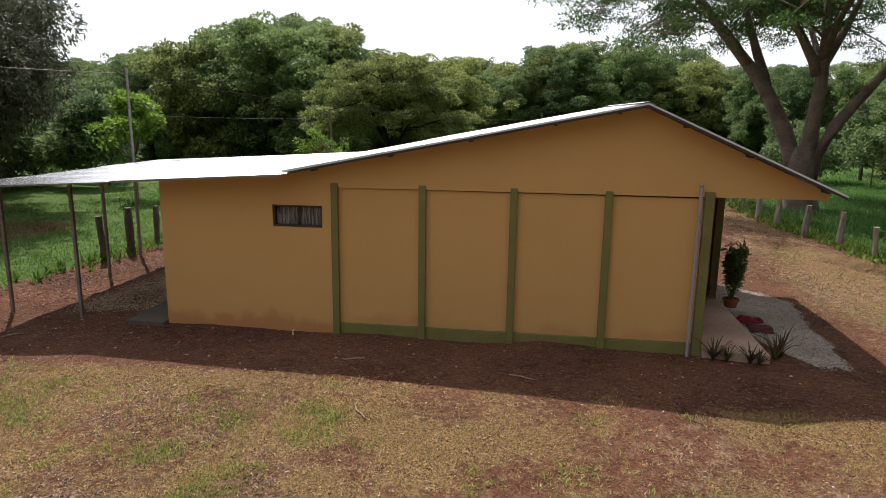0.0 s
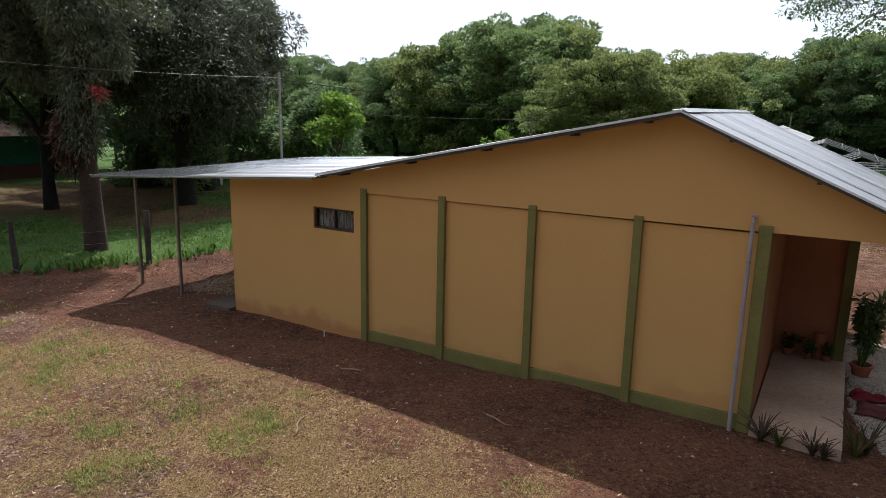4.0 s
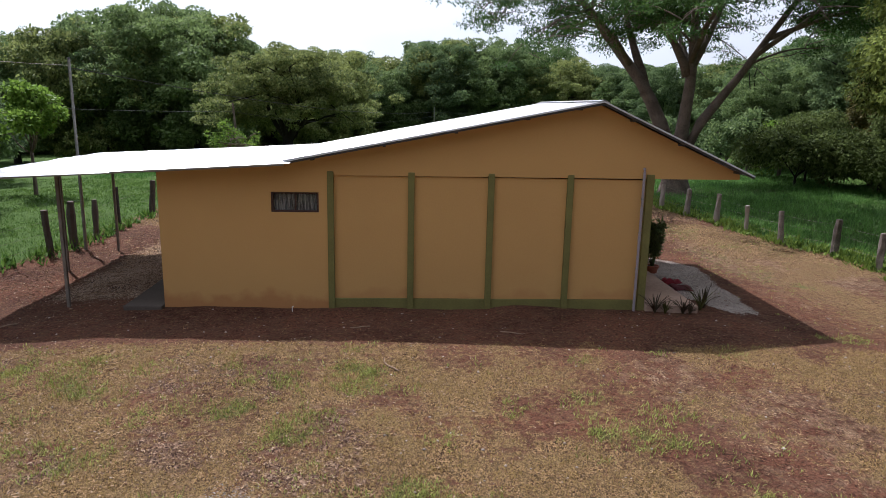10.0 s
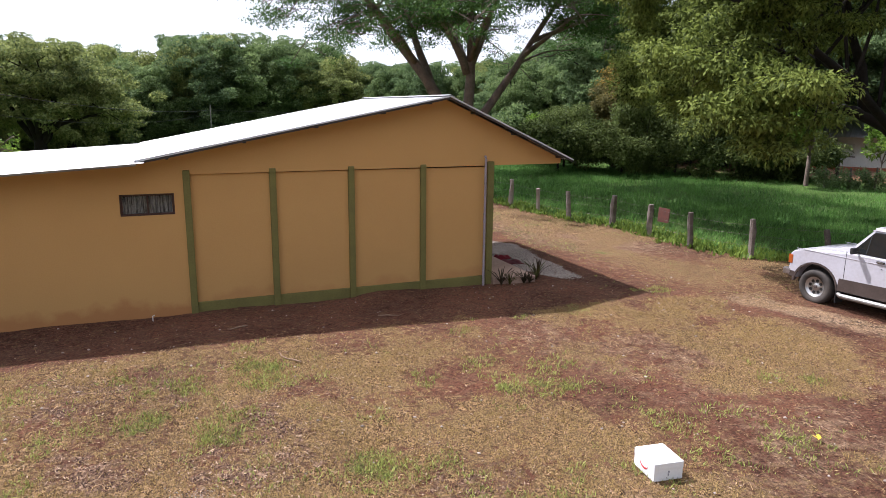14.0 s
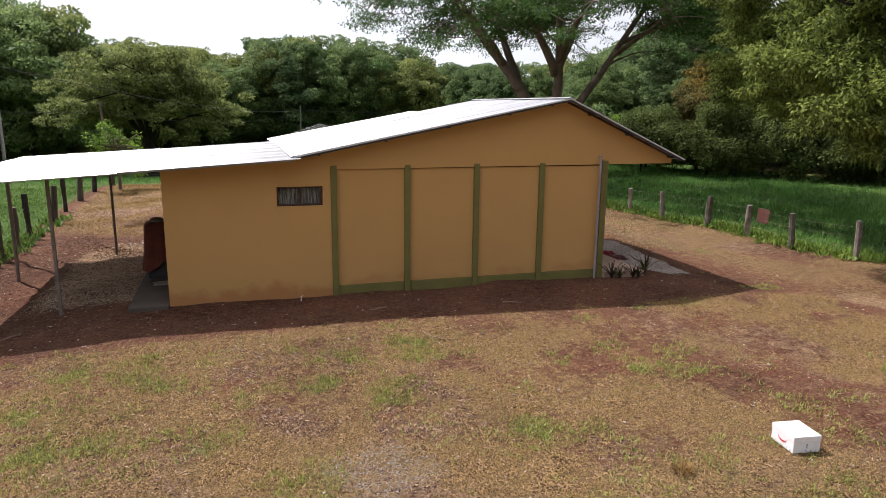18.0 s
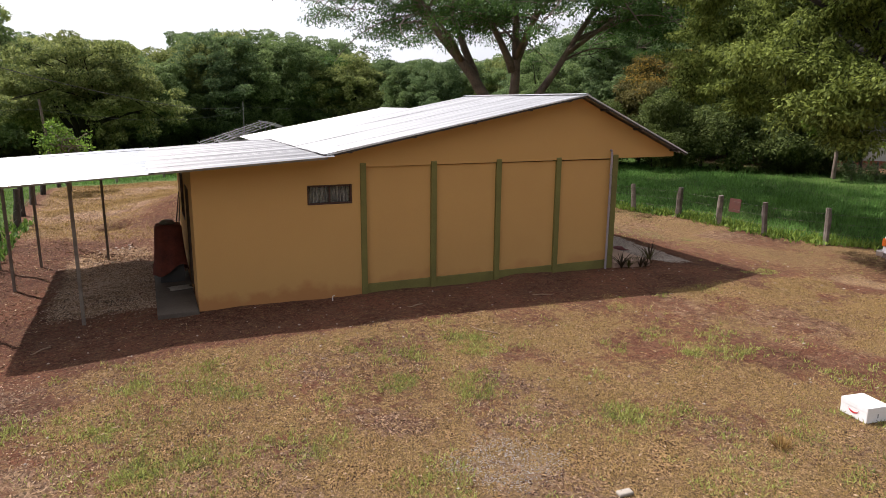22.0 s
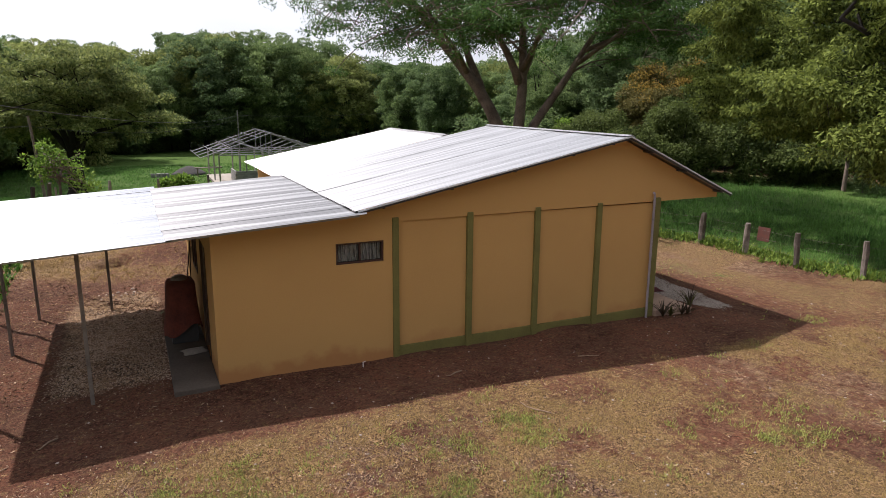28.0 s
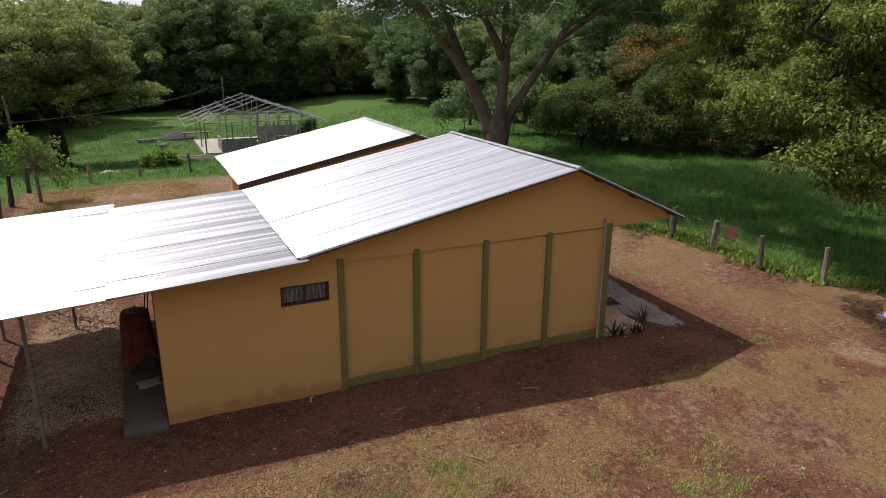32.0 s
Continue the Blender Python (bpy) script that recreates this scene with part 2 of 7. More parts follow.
STEEL = mat("galvanised_steel", (0.34, 0.34, 0.33), (0.22, 0.20, 0.18), 3.0, 0.5, 0.05, 0.7)
DARK_STEEL = mat("dark_painted_steel", (0.035, 0.037, 0.04), (0.06, 0.05, 0.045), 4.0, 0.55)
RUST_STEEL = mat("weathered_steel_tube", (0.27, 0.235, 0.20), (0.15, 0.12, 0.10), 5.0, 0.65, 0.1, 0.4)
PVC = mat("grey_pvc_pipe", (0.32, 0.27, 0.285), (0.25, 0.21, 0.225), 3.0, 0.45)
SLAB = mat("dark_brown_concrete", (0.105, 0.084, 0.066), (0.062, 0.048, 0.038), 1.6, 0.85, 0.2, fine=26)
TERRACE = mat("worn_terrace_concrete", (0.46, 0.315, 0.230), (0.29, 0.190, 0.138), 1.4, 0.85, 0.2, fine=22)
CONCRETE = mat("raw_concrete", (0.36, 0.32, 0.27), (0.26, 0.23, 0.19), 1.6, 0.9, 0.25, fine=26)
BLOCK = mat("grey_concrete_block", (0.25, 0.24, 0.23), (0.17, 0.165, 0.16), 3.0, 0.95, 0.3, rnd=0.3)
BROWN_FRAME = mat("dark_brown_window_frame", (0.070, 0.030, 0.024), (0.046, 0.021, 0.017), 5.0, 0.5)
WINDOW_GLASS = glass("window_glass", clear=0.8)
CURTAIN = mat("lace_curtain", (0.62, 0.61, 0.58), (0.12, 0.12, 0.115), 26.0, 0.9, fine=90, spread=(0.42, 0.58))
# lace pattern drawn out upright, so the pleats' shade is painted as dark streaks
pleat_shade = CURTAIN.node_tree.nodes.new("ShaderNodeMapping")
pleat_shade.inputs["Scale"].default_value = (1.0, 1.0, 0.10)
for grain in [q for q in CURTAIN.node_tree.nodes if q.type == "TEX_NOISE"]:
    CURTAIN.node_tree.links.new(grain.inputs["Vector"].links[0].from_socket, pleat_shade.inputs["Vector"])
    CURTAIN.node_tree.links.new(pleat_shade.outputs[0], grain.inputs["Vector"])
WOOD_GREY = mat("weathered_grey_wood", (0.27, 0.225, 0.19), (0.095, 0.076, 0.062), 4.0, 0.9, 0.5, rnd=0.45)
POST_DARK = mat("dark_weathered_post", (0.10, 0.080, 0.066), (0.030, 0.024, 0.020), 4.0, 0.95, 0.6, rnd=0.4)
WOOD_DARK = mat("dark_door_wood", (0.075, 0.04, 0.022), (0.045, 0.024, 0.015), 3.0, 0.6, 0.1)
BARK = mat("grey_brown_bark", (0.20, 0.155, 0.125), (0.085, 0.062, 0.05), 2.0, 0.95, 0.8, fine=14)
BARK_BROWN = mat("brown_bark", (0.058, 0.032, 0.022), (0.018, 0.011, 0.009), 2.0, 0.95, 0.8, fine=14)
TERRA = mat("terracotta_wall_paint", (0.40, 0.165, 0.085), (0.33, 0.13, 0.065), 1.2, 0.8, 0.1, fine=30)
FLASHING = mat("pale_roof_flashing", (0.62, 0.63, 0.65), (0.48, 0.49, 0.51), 2.0, 0.5, spec=0.5)
BARK_DARK = mat("dark_bark", (0.026, 0.020, 0.017), (0.010, 0.008, 0.007), 2.5, 0.95, 0.7, fine=14)
LEAF_MANGO = leaf_mat("mango_leaves", (0.048, 0.056, 0.036), (0.150, 0.168, 0.092), 0.5, 0.3, 0.2)
LEAF_WOOD = leaf_mat("woodland_leaves", (0.062, 0.104, 0.043), (0.226, 0.302, 0.110), 0.55, 0.5)
LEAF_OLIVE = leaf_mat("olive_woodland_leaves", (0.078, 0.110, 0.040), (0.310, 0.345, 0.112), 0.55, 0.5)
LEAF_DARK = leaf_mat("dark_woodland_leaves", (0.054, 0.094, 0.046), (0.188, 0.260, 0.104), 0.55, 0.48)
# shade tree's leaves come twice: inner shade and outer sunlight put into the colours
LEAF_SHADE = leaf_mat("shaded_dark_leaves", (0.026, 0.044, 0.014), (0.130, 0.165, 0.046), 0.6, 0.32, 0.08)
LEAF_BRIGHT = leaf_mat("bright_green_leaves", (0.060, 0.120, 0.018), (0.22, 0.34, 0.055), 0.5, 0.45)
LEAF_SUNLIT = leaf_mat("sunlit_green_leaves", (0.014, 0.027, 0.008), (0.230, 0.280, 0.062), 0.6, 0.40, 0.08)
LEAF_FEATHER = leaf_mat("feathery_leaves", (0.0256, 0.066, 0.0168), (0.096, 0.1725, 0.0392), 0.5, 0.3)
LEAF_RUST = leaf_mat("olive_brown_leaves", (0.040, 0.046, 0.016), (0.150, 0.130, 0.038), 0.55, 0.3)
GRASS_TALL = leaf_mat("tall_green_grass", (0.022, 0.078, 0.019), (0.148, 0.290, 0.064), 0.5, 0.34)
GRASS_LAWN = leaf_mat("short_lawn_grass", (0.036, 0.090, 0.016), (0.160, 0.262, 0.050), 0.55, 0.34)
GRASS_FENCE = leaf_mat("yellow_green_fence_weeds", (0.040, 0.085, 0.014), (0.22, 0.30, 0.055), 0.5, 0.3)
WEED = leaf_mat("yard_weeds", (0.095, 0.112, 0.026), (0.35, 0.375, 0.100), 0.55, 0.3)
TURF = leaf_mat("thin_yellow_green_turf", (0.080, 0.050, 0.018), (0.42, 0.290, 0.104), 0.6, 0.25)
STRAW = leaf_mat("dry_grass", (0.110, 0.064, 0.030), (0.47, 0.310, 0.160), 0.7, 0.15)
LITTER = leaf_mat("dry_fallen_leaves", (0.060, 0.033, 0.020), (0.44, 0.315, 0.21), 0.7, 0.05)


# ---- building helpers ----
def part(name, bm, material, parent=None, label="", smooth=False):
    me = bpy.data.meshes.new(name)
    bm.to_mesh(me)
    bm.free()
    if smooth:
        me.polygons.foreach_set("use_smooth", [True] * len(me.polygons))
    me.materials.append(material)
    ob = new(name, me)
    ob.parent = parent
    if label:
        ob["label"] = label
    return ob


def thing(name, label, category, group="", loc=(0, 0, 0), kind=""):
    ob = new(name)
    ob.empty_display_size = 0.2
    ob.location = loc
    return tagged(ob, label, category, group, kind)


def box(x0, x1, y0, y1, z0, z1, bevel=0.0, bm=None):
    bm = bm or bmesh.new()
    r = bmesh.ops.create_cube(bm, size=1.0)
    bmesh.ops.transform(bm, verts=r["verts"], matrix=Matrix.LocRotScale(((x0 + x1) / 2, (y0 + y1) / 2, (z0 + z1) / 2), None, (x1 - x0, y1 - y0, z1 - z0)))
    if bevel:
        es = list({e for v in r["verts"] for e in v.link_edges})
        bmesh.ops.bevel(bm, geom=es, offset=bevel, segments=2, affect="EDGES", profile=0.6)
    return bm


def prism(outline, y0, y1, bm=None):
    """A plate of an outline in x and z, from y0 to y1."""
    bm = bm or bmesh.new()
    a = [bm.verts.new((x, y0, z)) for x, z in outline]
    b = [bm.verts.new((x, y1, z)) for x, z in outline]
    bm.faces.new(a)
    bm.faces.new(b[::-1])
    for i in range(len(a)):
        j = (i + 1) % len(a)
        bm.faces.new((a[j], a[i], b[i], b[j]))
    bmesh.ops.recalc_face_normals(bm, faces=bm.faces)
    return bm


def tube(points, radii, sides=8, bm=None, wobble=0.0, seed=0):
    """A tapered tube along points."""
    bm = bm or bmesh.new()
    rng = random.Random(seed)
    rings, up = [], Vector((0.31, 0.17, 0.93))
    pts = [Vector(p) for p in points]
    for i, p in enumerate(pts):
        d = (pts[min(i + 1, len(pts) - 1)] - pts[max(i - 1, 0)]).normalized()
        u = d.cross(up if abs(d.dot(up)) < 0.95 else Vector((1, 0, 0))).normalized()
        w = d.cross(u)
        rings.append([bm.verts.new(p + (u * math.cos(a) + w * math.sin(a)) * radii[i] * (1 + wobble * rng.uniform(-1, 1))) for a in (math.tau * k / sides for k in range(sides))])
    for r0, r1 in zip(rings, rings[1:]):
        for k in range(sides):
            bm.faces.new((r0[k], r0[(k + 1) % sides], r1[(k + 1) % sides], r1[k]))
    bm.faces.new(rings[0][::-1])
    bm.faces.new(rings[-1])
    return bm


def mesh_np(name, verts, faces, material, parent=None, smooth=False):
    """A mesh from arrays; faces all have the same number of corners."""
    me = bpy.data.meshes.new(name)
    n, k = faces.shape
    me.vertices.add(len(verts))
    me.vertices.foreach_set("co", np.ascontiguousarray(verts, dtype=np.float32).ravel())
    me.loops.add(n * k)
    me.loops.foreach_set("vertex_index", np.ascontiguousarray(faces, dtype=np.int32).ravel())
    me.polygons.add(n)
    me.polygons.foreach_set("loop_start", np.arange(0, n * k, k, dtype=np.int32))
    me.polygons.foreach_set("loop_total", np.full(n, k, dtype=np.int32))
    me.update(calc_edges=True)
    me.validate()
    if smooth:
        me.polygons.foreach_set("use_smooth", [True] * n)
    if material:
        me.materials.append(material)
    ob = new(name, me)
    ob.parent = parent
    return ob


def leaves_np(pos, axis, nrm, length, width):
    """Leaves as folded diamonds: base, tip and two sides, along axis, facing nrm."""
    side = np.cross(axis, nrm)
    side /= np.linalg.norm(side, axis=1, keepdims=True) + 1e-9
    up = np.cross(side, axis)
    L, W = length[:, None], width[:, None]
    v = np.stack([pos, pos + axis * L * 0.45 + side * W * 0.5 + up * W * 0.12, pos + axis * L - up * L * 0.06, pos + axis * L * 0.45 - side * W * 0.5 + up * W * 0.12], 1)
    n = len(pos)
    f = np.arange(n * 4).reshape(n, 4)
    return v.reshape(-1, 3), f


def unit(v):
    return v / (np.linalg.norm(v, axis=1, keepdims=True) + 1e-9)


def puffs_np(rng, centre, radii, count, size, flat=0.75, low=-0.55):
    """Centres and radii of leaf clumps on the boughs of an uneven crown."""
    radii = np.array(radii)
    boughs = max(5, count // 11)
    d = unit(rng.normal(size=(boughs * 4, 3)))
    d = d[d[:, 2] > low][:boughs]
    bc = np.array(centre) + d * radii * rng.uniform(0.35, 0.80, (len(d), 1))
    br = rng.uniform(0.20, 0.42, len(d))
    k = rng.integers(0, len(d), count)
    e = unit(rng.normal(size=(count, 3)) + np.array([0, 0, 0.25]))
    c = bc[k] + e * radii * br[k][:, None] * rng.uniform(0.5, 1.1, (count, 1))
    r = size * rng.uniform(0.45, 1.2, count)
    return c, np.stack([r, r, r * flat], 1)


def crown_np(rng, pc, pr, leaves, length, width, droop=0.0, shell=0.55):
    """Leaves scattered over clumps, denser on their outer, upper side."""
    w = pr[:, 0] ** 2
    k = rng.choice(len(pc), leaves, p=w / w.sum())
    d = unit(rng.normal(size=(leaves, 3)) + np.array([0, 0, 0.35]))
    rad = rng.uniform(shell, 1.06, leaves) ** 0.6
    pos = pc[k] + d * pr[k] * rad[:, None]
    axis = unit(d * 0.8 + rng.normal(size=(leaves, 3)) * 0.6 + np.array([0, 0, -droop]))
    nrm = unit(d * 0.8 + rng.normal(size=(leaves, 3)) * 0.50 + np.array([0, 0, 0.55]))
    return leaves_np(pos, axis, nrm, length * rng.uniform(0.6, 1.3, leaves), width * rng.uniform(0.6, 1.3, leaves))


def limb(a, b, r0, r1, rng, bm, sag=0.12, sides=7, steps=5):
    a, b = Vector(a), Vector(b)
    n = (b - a).length
    pts, rad = [], []
    off = Vector((rng.uniform(-1, 1), rng.uniform(-1, 1), rng.uniform(0.0, 1))) * n * sag
    for i in range(steps + 1):
        t = i / steps
        pts.append(a.lerp(b, t) + off * math.sin(math.pi * t))
        rad.append(r0 + (r1 - r0) * t)
    tube(pts, rad, sides, bm)
    return pts


def tree(name, label, loc, trunk_h, trunk_r, crown_c, crown_r, puffs, puff, leaves, leaf, material, bark, seed, droop=0.1, flat=0.75, low=-0.55, group="", limbs=9, lean=(0, 0), stems=()):
    """A tapered trunk with limbs out to the clumps, and a crown of single leaves."""
    rng, prng = np.random.default_rng(seed), random.Random(seed)
    root = thing(name, label, "tree", group, loc)
    bm = bmesh.new()
    top = Vector((lean[0], lean[1], trunk_h))
    tube([(0, 0, -0.3), (0, 0, 0.05), (lean[0] * 0.2, lean[1] * 0.2, trunk_h * 0.35), top * 1.0], [trunk_r * 1.7, trunk_r * 1.25, trunk_r, trunk_r * 0.8], 12, bm, 0.12, seed)
    pc, pr = puffs_np(rng, crown_c, crown_r, puffs, puff, flat, low)
    part("trunk", bm, bark, root, smooth=True)
    for k, (pts, r) in enumerate(stems):
        bm = bmesh.new()
        q = len(pts)
        tube(pts, [r * (1 - 0.7 * i / (q - 1)) for i in range(q)], 9, bm, 0.08, seed + k)
        for _ in range(8):
            a = pts[prng.randrange(1, q)].lerp(pts[-1], prng.uniform(0, 0.8))
            near_c = sorted((Vector(c) for c in pc), key=lambda c: (c - a).length)[:26]
            limb(a, prng.choice(near_c), r * 0.28, 0.02, prng, bm)
        part("limb", bm, bark, root, smooth=True)
    for i in range(0 if stems else min(limbs, len(pc))):
        bm = bmesh.new()
        c = Vector(pc[i])
        mid = top.lerp(c, 0.55) + Vector((0, 0, 0.1 * (c - top).length))
        limb(top - Vector((0, 0, prng.uniform(0, 0.25) * trunk_h)), mid, trunk_r * 0.5, trunk_r * 0.26, prng, bm)
        limb(mid, c, trunk_r * 0.26, 0.03, prng, bm)
        for j in range(3):
            c2 = Vector(pc[(i * 7 + j * 3 + 11) % len(pc)])
            if (c2 - mid).length < max(crown_r) * 0.9:
                limb(mid, c2, trunk_r * 0.16, 0.02, prng, bm, steps=4, sides=5)
        part("limb", bm, bark, root, smooth=True)
    v, f = crown_np(rng, pc, pr, leaves, leaf[0], leaf[1], droop)
    mesh_np("crown", v, f, material, root)
    return root
# ---- ground ----
FENCE_L = [(-12.6, -5.5), (-11.3, -3.0), (-9.9, -0.6), (-8.2, 1.75), (-7.7, 4.8), (-7.62, 5.8), (-7.5, 6.9), (-7.7, 8.9), (-7.6, 11.4), (-7.8, 14.0), (-7.9, 17.0), (-7.9, 20.0), (-7.6, 23.0)]
FENCE_R = [(20.6, -6.2), (18.7, -4.2), (17.0, -2.4), (15.6, -0.8), (14.5, 0.7), (13.9, 2.4), (14.05, 4.4), (14.0, 6.3), (13.3, 7.9), (13.1, 9.8), (12.9, 11.7), (12.5, 13.5), (12.2, 15.3), (12.1, 17.2), (12.1, 19.2), (12.2, 21.4), (12.4, 23.6)]


def along(line, v, axis=1):
    """The fence's x at a given y."""
    ys = [p[1] for p in line]
    return np.interp(v, ys, [p[0] for p in line])


def smooth(e0, e1, v):
    t = np.clip((v - e0) / (e1 - e0), 0, 1)
    return t * t * (3 - 2 * t)


GRAIN = np.random.default_rng(404).uniform(-1, 1, (128, 128))


def lattice(u, v):
    """Smooth random waves with no repeat in sight."""
    iu, iv = np.floor(u).astype(int), np.floor(v).astype(int)
    a, b = u - iu, v - iv
    a, b = a * a * (3 - 2 * a), b * b * (3 - 2 * b)
    g = lambda p, q: GRAIN[p % 128, q % 128]
    return (g(iu, iv) * (1 - a) + g(iu + 1, iv) * a) * (1 - b) + (g(iu, iv + 1) * (1 - a) + g(iu + 1, iv + 1) * a) * b


def lumps(x, y, s, seed=0.0):
    u, v = np.asarray(x, float) * s * 0.42 + seed * 17.3 + 40, np.asarray(y, float) * s * 0.42 + seed * 29.1 + 40
    u, v = u * 0.8 + v * 0.6, v * 0.8 - u * 0.6
    return 0.95 * lattice(u, v) + 0.5 * lattice(u * 2.17 + 9.1, v * 2.17 + 3.7) + 0.25 * lattice(u * 4.4 + 1.3, v * 4.4 + 7.9)


def ground_z(x, y):
    x, y = np.asarray(x, float), np.asarray(y, float)
    z = np.full(np.broadcast(x, y).shape, -0.10)
    z = z - 0.13 * smooth(-3.2, -6.0, x)
    z = z - 0.25 * smooth(7.5, 14.0, x)
    z = z - 0.16 * smooth(-1.6, -7.5, y) * smooth(14, 8, x)
    far = np.maximum(np.maximum(smooth(18, 34, y), smooth(-9, -20, x)), smooth(16, 30, x))
    z = z * (1 - far) - 0.5 * far
    # soil heaped against the foot of the wall
    heap = smooth(-0.9, -0.1, y) * smooth(1.2, 0.2, y) * smooth(-3.4, -2.6, x) * smooth(6.2, 5.6, x)
    z = z + heap * (0.006 + 0.018 * np.sin(x * 1.9 + 0.4) + 0.05 * np.exp(-((x - 3.6) / 0.5) ** 2))
    # the dug mound in the back yard and the hole beside it
    z = z + 0.70 * np.exp(-((x + 2.7) / 1.5) ** 2 - ((y - 11.4) / 1.7) ** 2) + 0.22 * np.exp(-((x + 3.6) / 2.2) ** 2 - ((y - 14.0) / 2.0) ** 2)
    z = z - 0.55 * np.exp(-((x + 4.85) / 0.42) ** 4 - ((y - 10.2) / 0.42) ** 4)
    z = z - 1.45 * smooth(24, 44, y) * smooth(24, 12, x)
    # a shallow trench winding round the carport
    t_off = y - np.interp(x, [-6.0, -5.8, -5.5, -5.1, -4.4, -3.9], [8.5, 7.45, 6.67, 6.08, 5.47, 4.97])
    z = z - 0.10 * np.exp(-(t_off / 0.16) ** 2) * smooth(-6.3, -5.9, x) * smooth(-3.6, -4.0, x)
    near = smooth(40, 20, np.abs(x)) * smooth(40, 20, np.abs(y))
    z = z + near * (0.018 * lumps(x, y, 1.3) + 0.010 * lumps(x, y, 4.1, 2.0) + 0.006 * lumps(x, y, 9.7, 4.0))
    rough = smooth(-3.6, -4.6, x) * smooth(-0.5, 1.0, y) * smooth(8, 5, y) + 0.6 * smooth(5.5, 7.0, y) * smooth(0.5, -1, x) * smooth(14, 10, y)
    return z + 0.03 * np.clip(rough, 0, 1) * lumps(x, y, 6.3, 1.0)


# where low weeds have taken hold in the yard: x, y, radius
WEED_SPOTS = [(4.2, -5.05, 0.62), (4.75, -5.2, 0.4), (3.85, -4.1, 0.35), (4.9, -4.5, 0.35), (0.7, -3.05, 0.55), (0.75, -3.6, 0.4), (0.2, -4.85, 0.5), (1.55, -6.25, 0.35), (-1.9, -4.5, 0.42), (-3.3, -4.4, 0.3), (-4.25, -3.0, 0.35), (-5.9, -3.6, 0.5), (-6.3, -2.9, 0.4), (-4.6, -4.2, 0.3), (4.05, -2.65, 0.25), (-2.5, -4.0, 0.4), (-0.85, -4.3, 0.35), (-3.0, -3.75, 0.4), (-3.9, -5.2, 0.5), (-2.4, -5.6, 0.45), (6.5, -7.5, 0.35), (5.1, -7.4, 0.3), (7.6, -6.0, 0.3), (8.3, -6.2, 0.25), (6.9, -8.6, 0.4), (12.6, -7.0, 0.35), (9.2, -1.5, 0.5), (10.8, 2.2, 0.5)]
# where dry leaves have gathered, and where the red soil lies bare
LITTER_SPOTS = [(-1.0, -3.2, 0.95), (0.75, -4.25, 0.6), (-0.2, -3.6, 0.5), (0.9, -4.65, 0.5), (0.3, -5.75, 0.75), (-5.3, -2.45, 1.0), (-1.75, -3.65, 0.6), (-5.8, -3.5, 0.7), (-5.3, -4.4, 0.95), (-1.4, -5.3, 0.6), (-6.4, -2.1, 0.9), (-3.1, -6.0, 0.8), (-6.9, -4.9, 1.3), (2.4, -6.9, 0.5), (-0.6, -7.3, 0.8)]
BARE_SPOTS = [(1.4, -4.05, 0.5), (-5.5, -3.1, 0.45), (3.3, -4.4, 0.7), (2.3, -2.6, 0.7), (5.6, -5.6, 1.0), (6.6, -4.0, 1.3), (7.4, -7.4, 1.3), (-0.9, -2.75, 0.3), (9.6, -7.6, 1.6), (5.2, -3.2, 0.8)]


def spotted(spots, x, y, squash, seed, outer=1.2, inner=0.5):
    """How far a point lies inside any of the ragged round patches."""
    out = np.zeros(np.broadcast(x, y).shape)
    ragged = 0.40 * lumps(x, y, 3.4, seed) + 0.18 * lumps(x, y, 9.0, seed + 3)
    for px, py, pr in spots:
        out = np.maximum(out, smooth(outer, inner, np.hypot(x - px, (y - py) * squash) / pr + ragged))
    return out


def ground_cover(x, y):
    """Thin yellow-green turf and dry leaf litter over the yard, each running out raggedly."""
    # turf and litter stop at the house's shadow edge, painting that strip darker
    front = smooth(-1.85, -2.35, y + 0.12 * lumps(x, y, 2.2, 4.0))
    left = smooth(-6.2, -4.6, x + 0.6 * lumps(x, y, 1.0, 3.0))
    right = smooth(6.4, 2.6, x + 1.1 * lumps(x, y, 0.8, 5.0) + 0.25 * (y + 5))
    thin = 0.80 * smooth(12.5, 9.5, x) * smooth(-0.3, 0.45, lumps(x, y, 1.1, 6.0) + 0.5 * lumps(x, y, 3.1, 2.0))
    litter = spotted(LITTER_SPOTS, x, y, 1.1, 5.0, 2.0, 0.1) * front * (0.45 + 0.55 * smooth(-0.3, 0.4, lumps(x, y, 4.2, 8.0)))
    bare = spotted(BARE_SPOTS, x, y, 1.15, 7.0)
    turf = front * left * np.maximum(right * (0.48 + 0.52 * smooth(-0.5, 0.5, lumps(x, y, 1.7, 2.0) + 0.6 * lumps(x, y, 4.6, 7.0))), thin)
    edge = 0.70 * smooth(9.0, 11.2, x) * smooth(0.2, 1.4, along(FENCE_R, y) - x + 1.0) * smooth(-4.0, 0.0, y) * smooth(-0.6, 0.3, lumps(x, y, 0.9, 6.0) + 0.4 * lumps(x, y, 3.3, 2.0))
    turf = np.clip(np.maximum(turf, edge) * (1 - 0.55 * litter) * (1 - 0.75 * bare), 0, 1)
    back = 0.85 * smooth(7.0, 9.0, y + 0.5 * x + 2.0) * smooth(-8.0, -7.0, x) * smooth(1.0, -1.5, x) * smooth(-0.7, 0.2, lumps(x, y, 1.0, 4.0)) * (1 - 0.9 * np.exp(-((x + 3.0) / 1.9) ** 2 - ((y - 10.4) / 1.9) ** 2))
    return np.clip(np.maximum(turf, back), 0, 1), np.clip(litter, 0, 1)


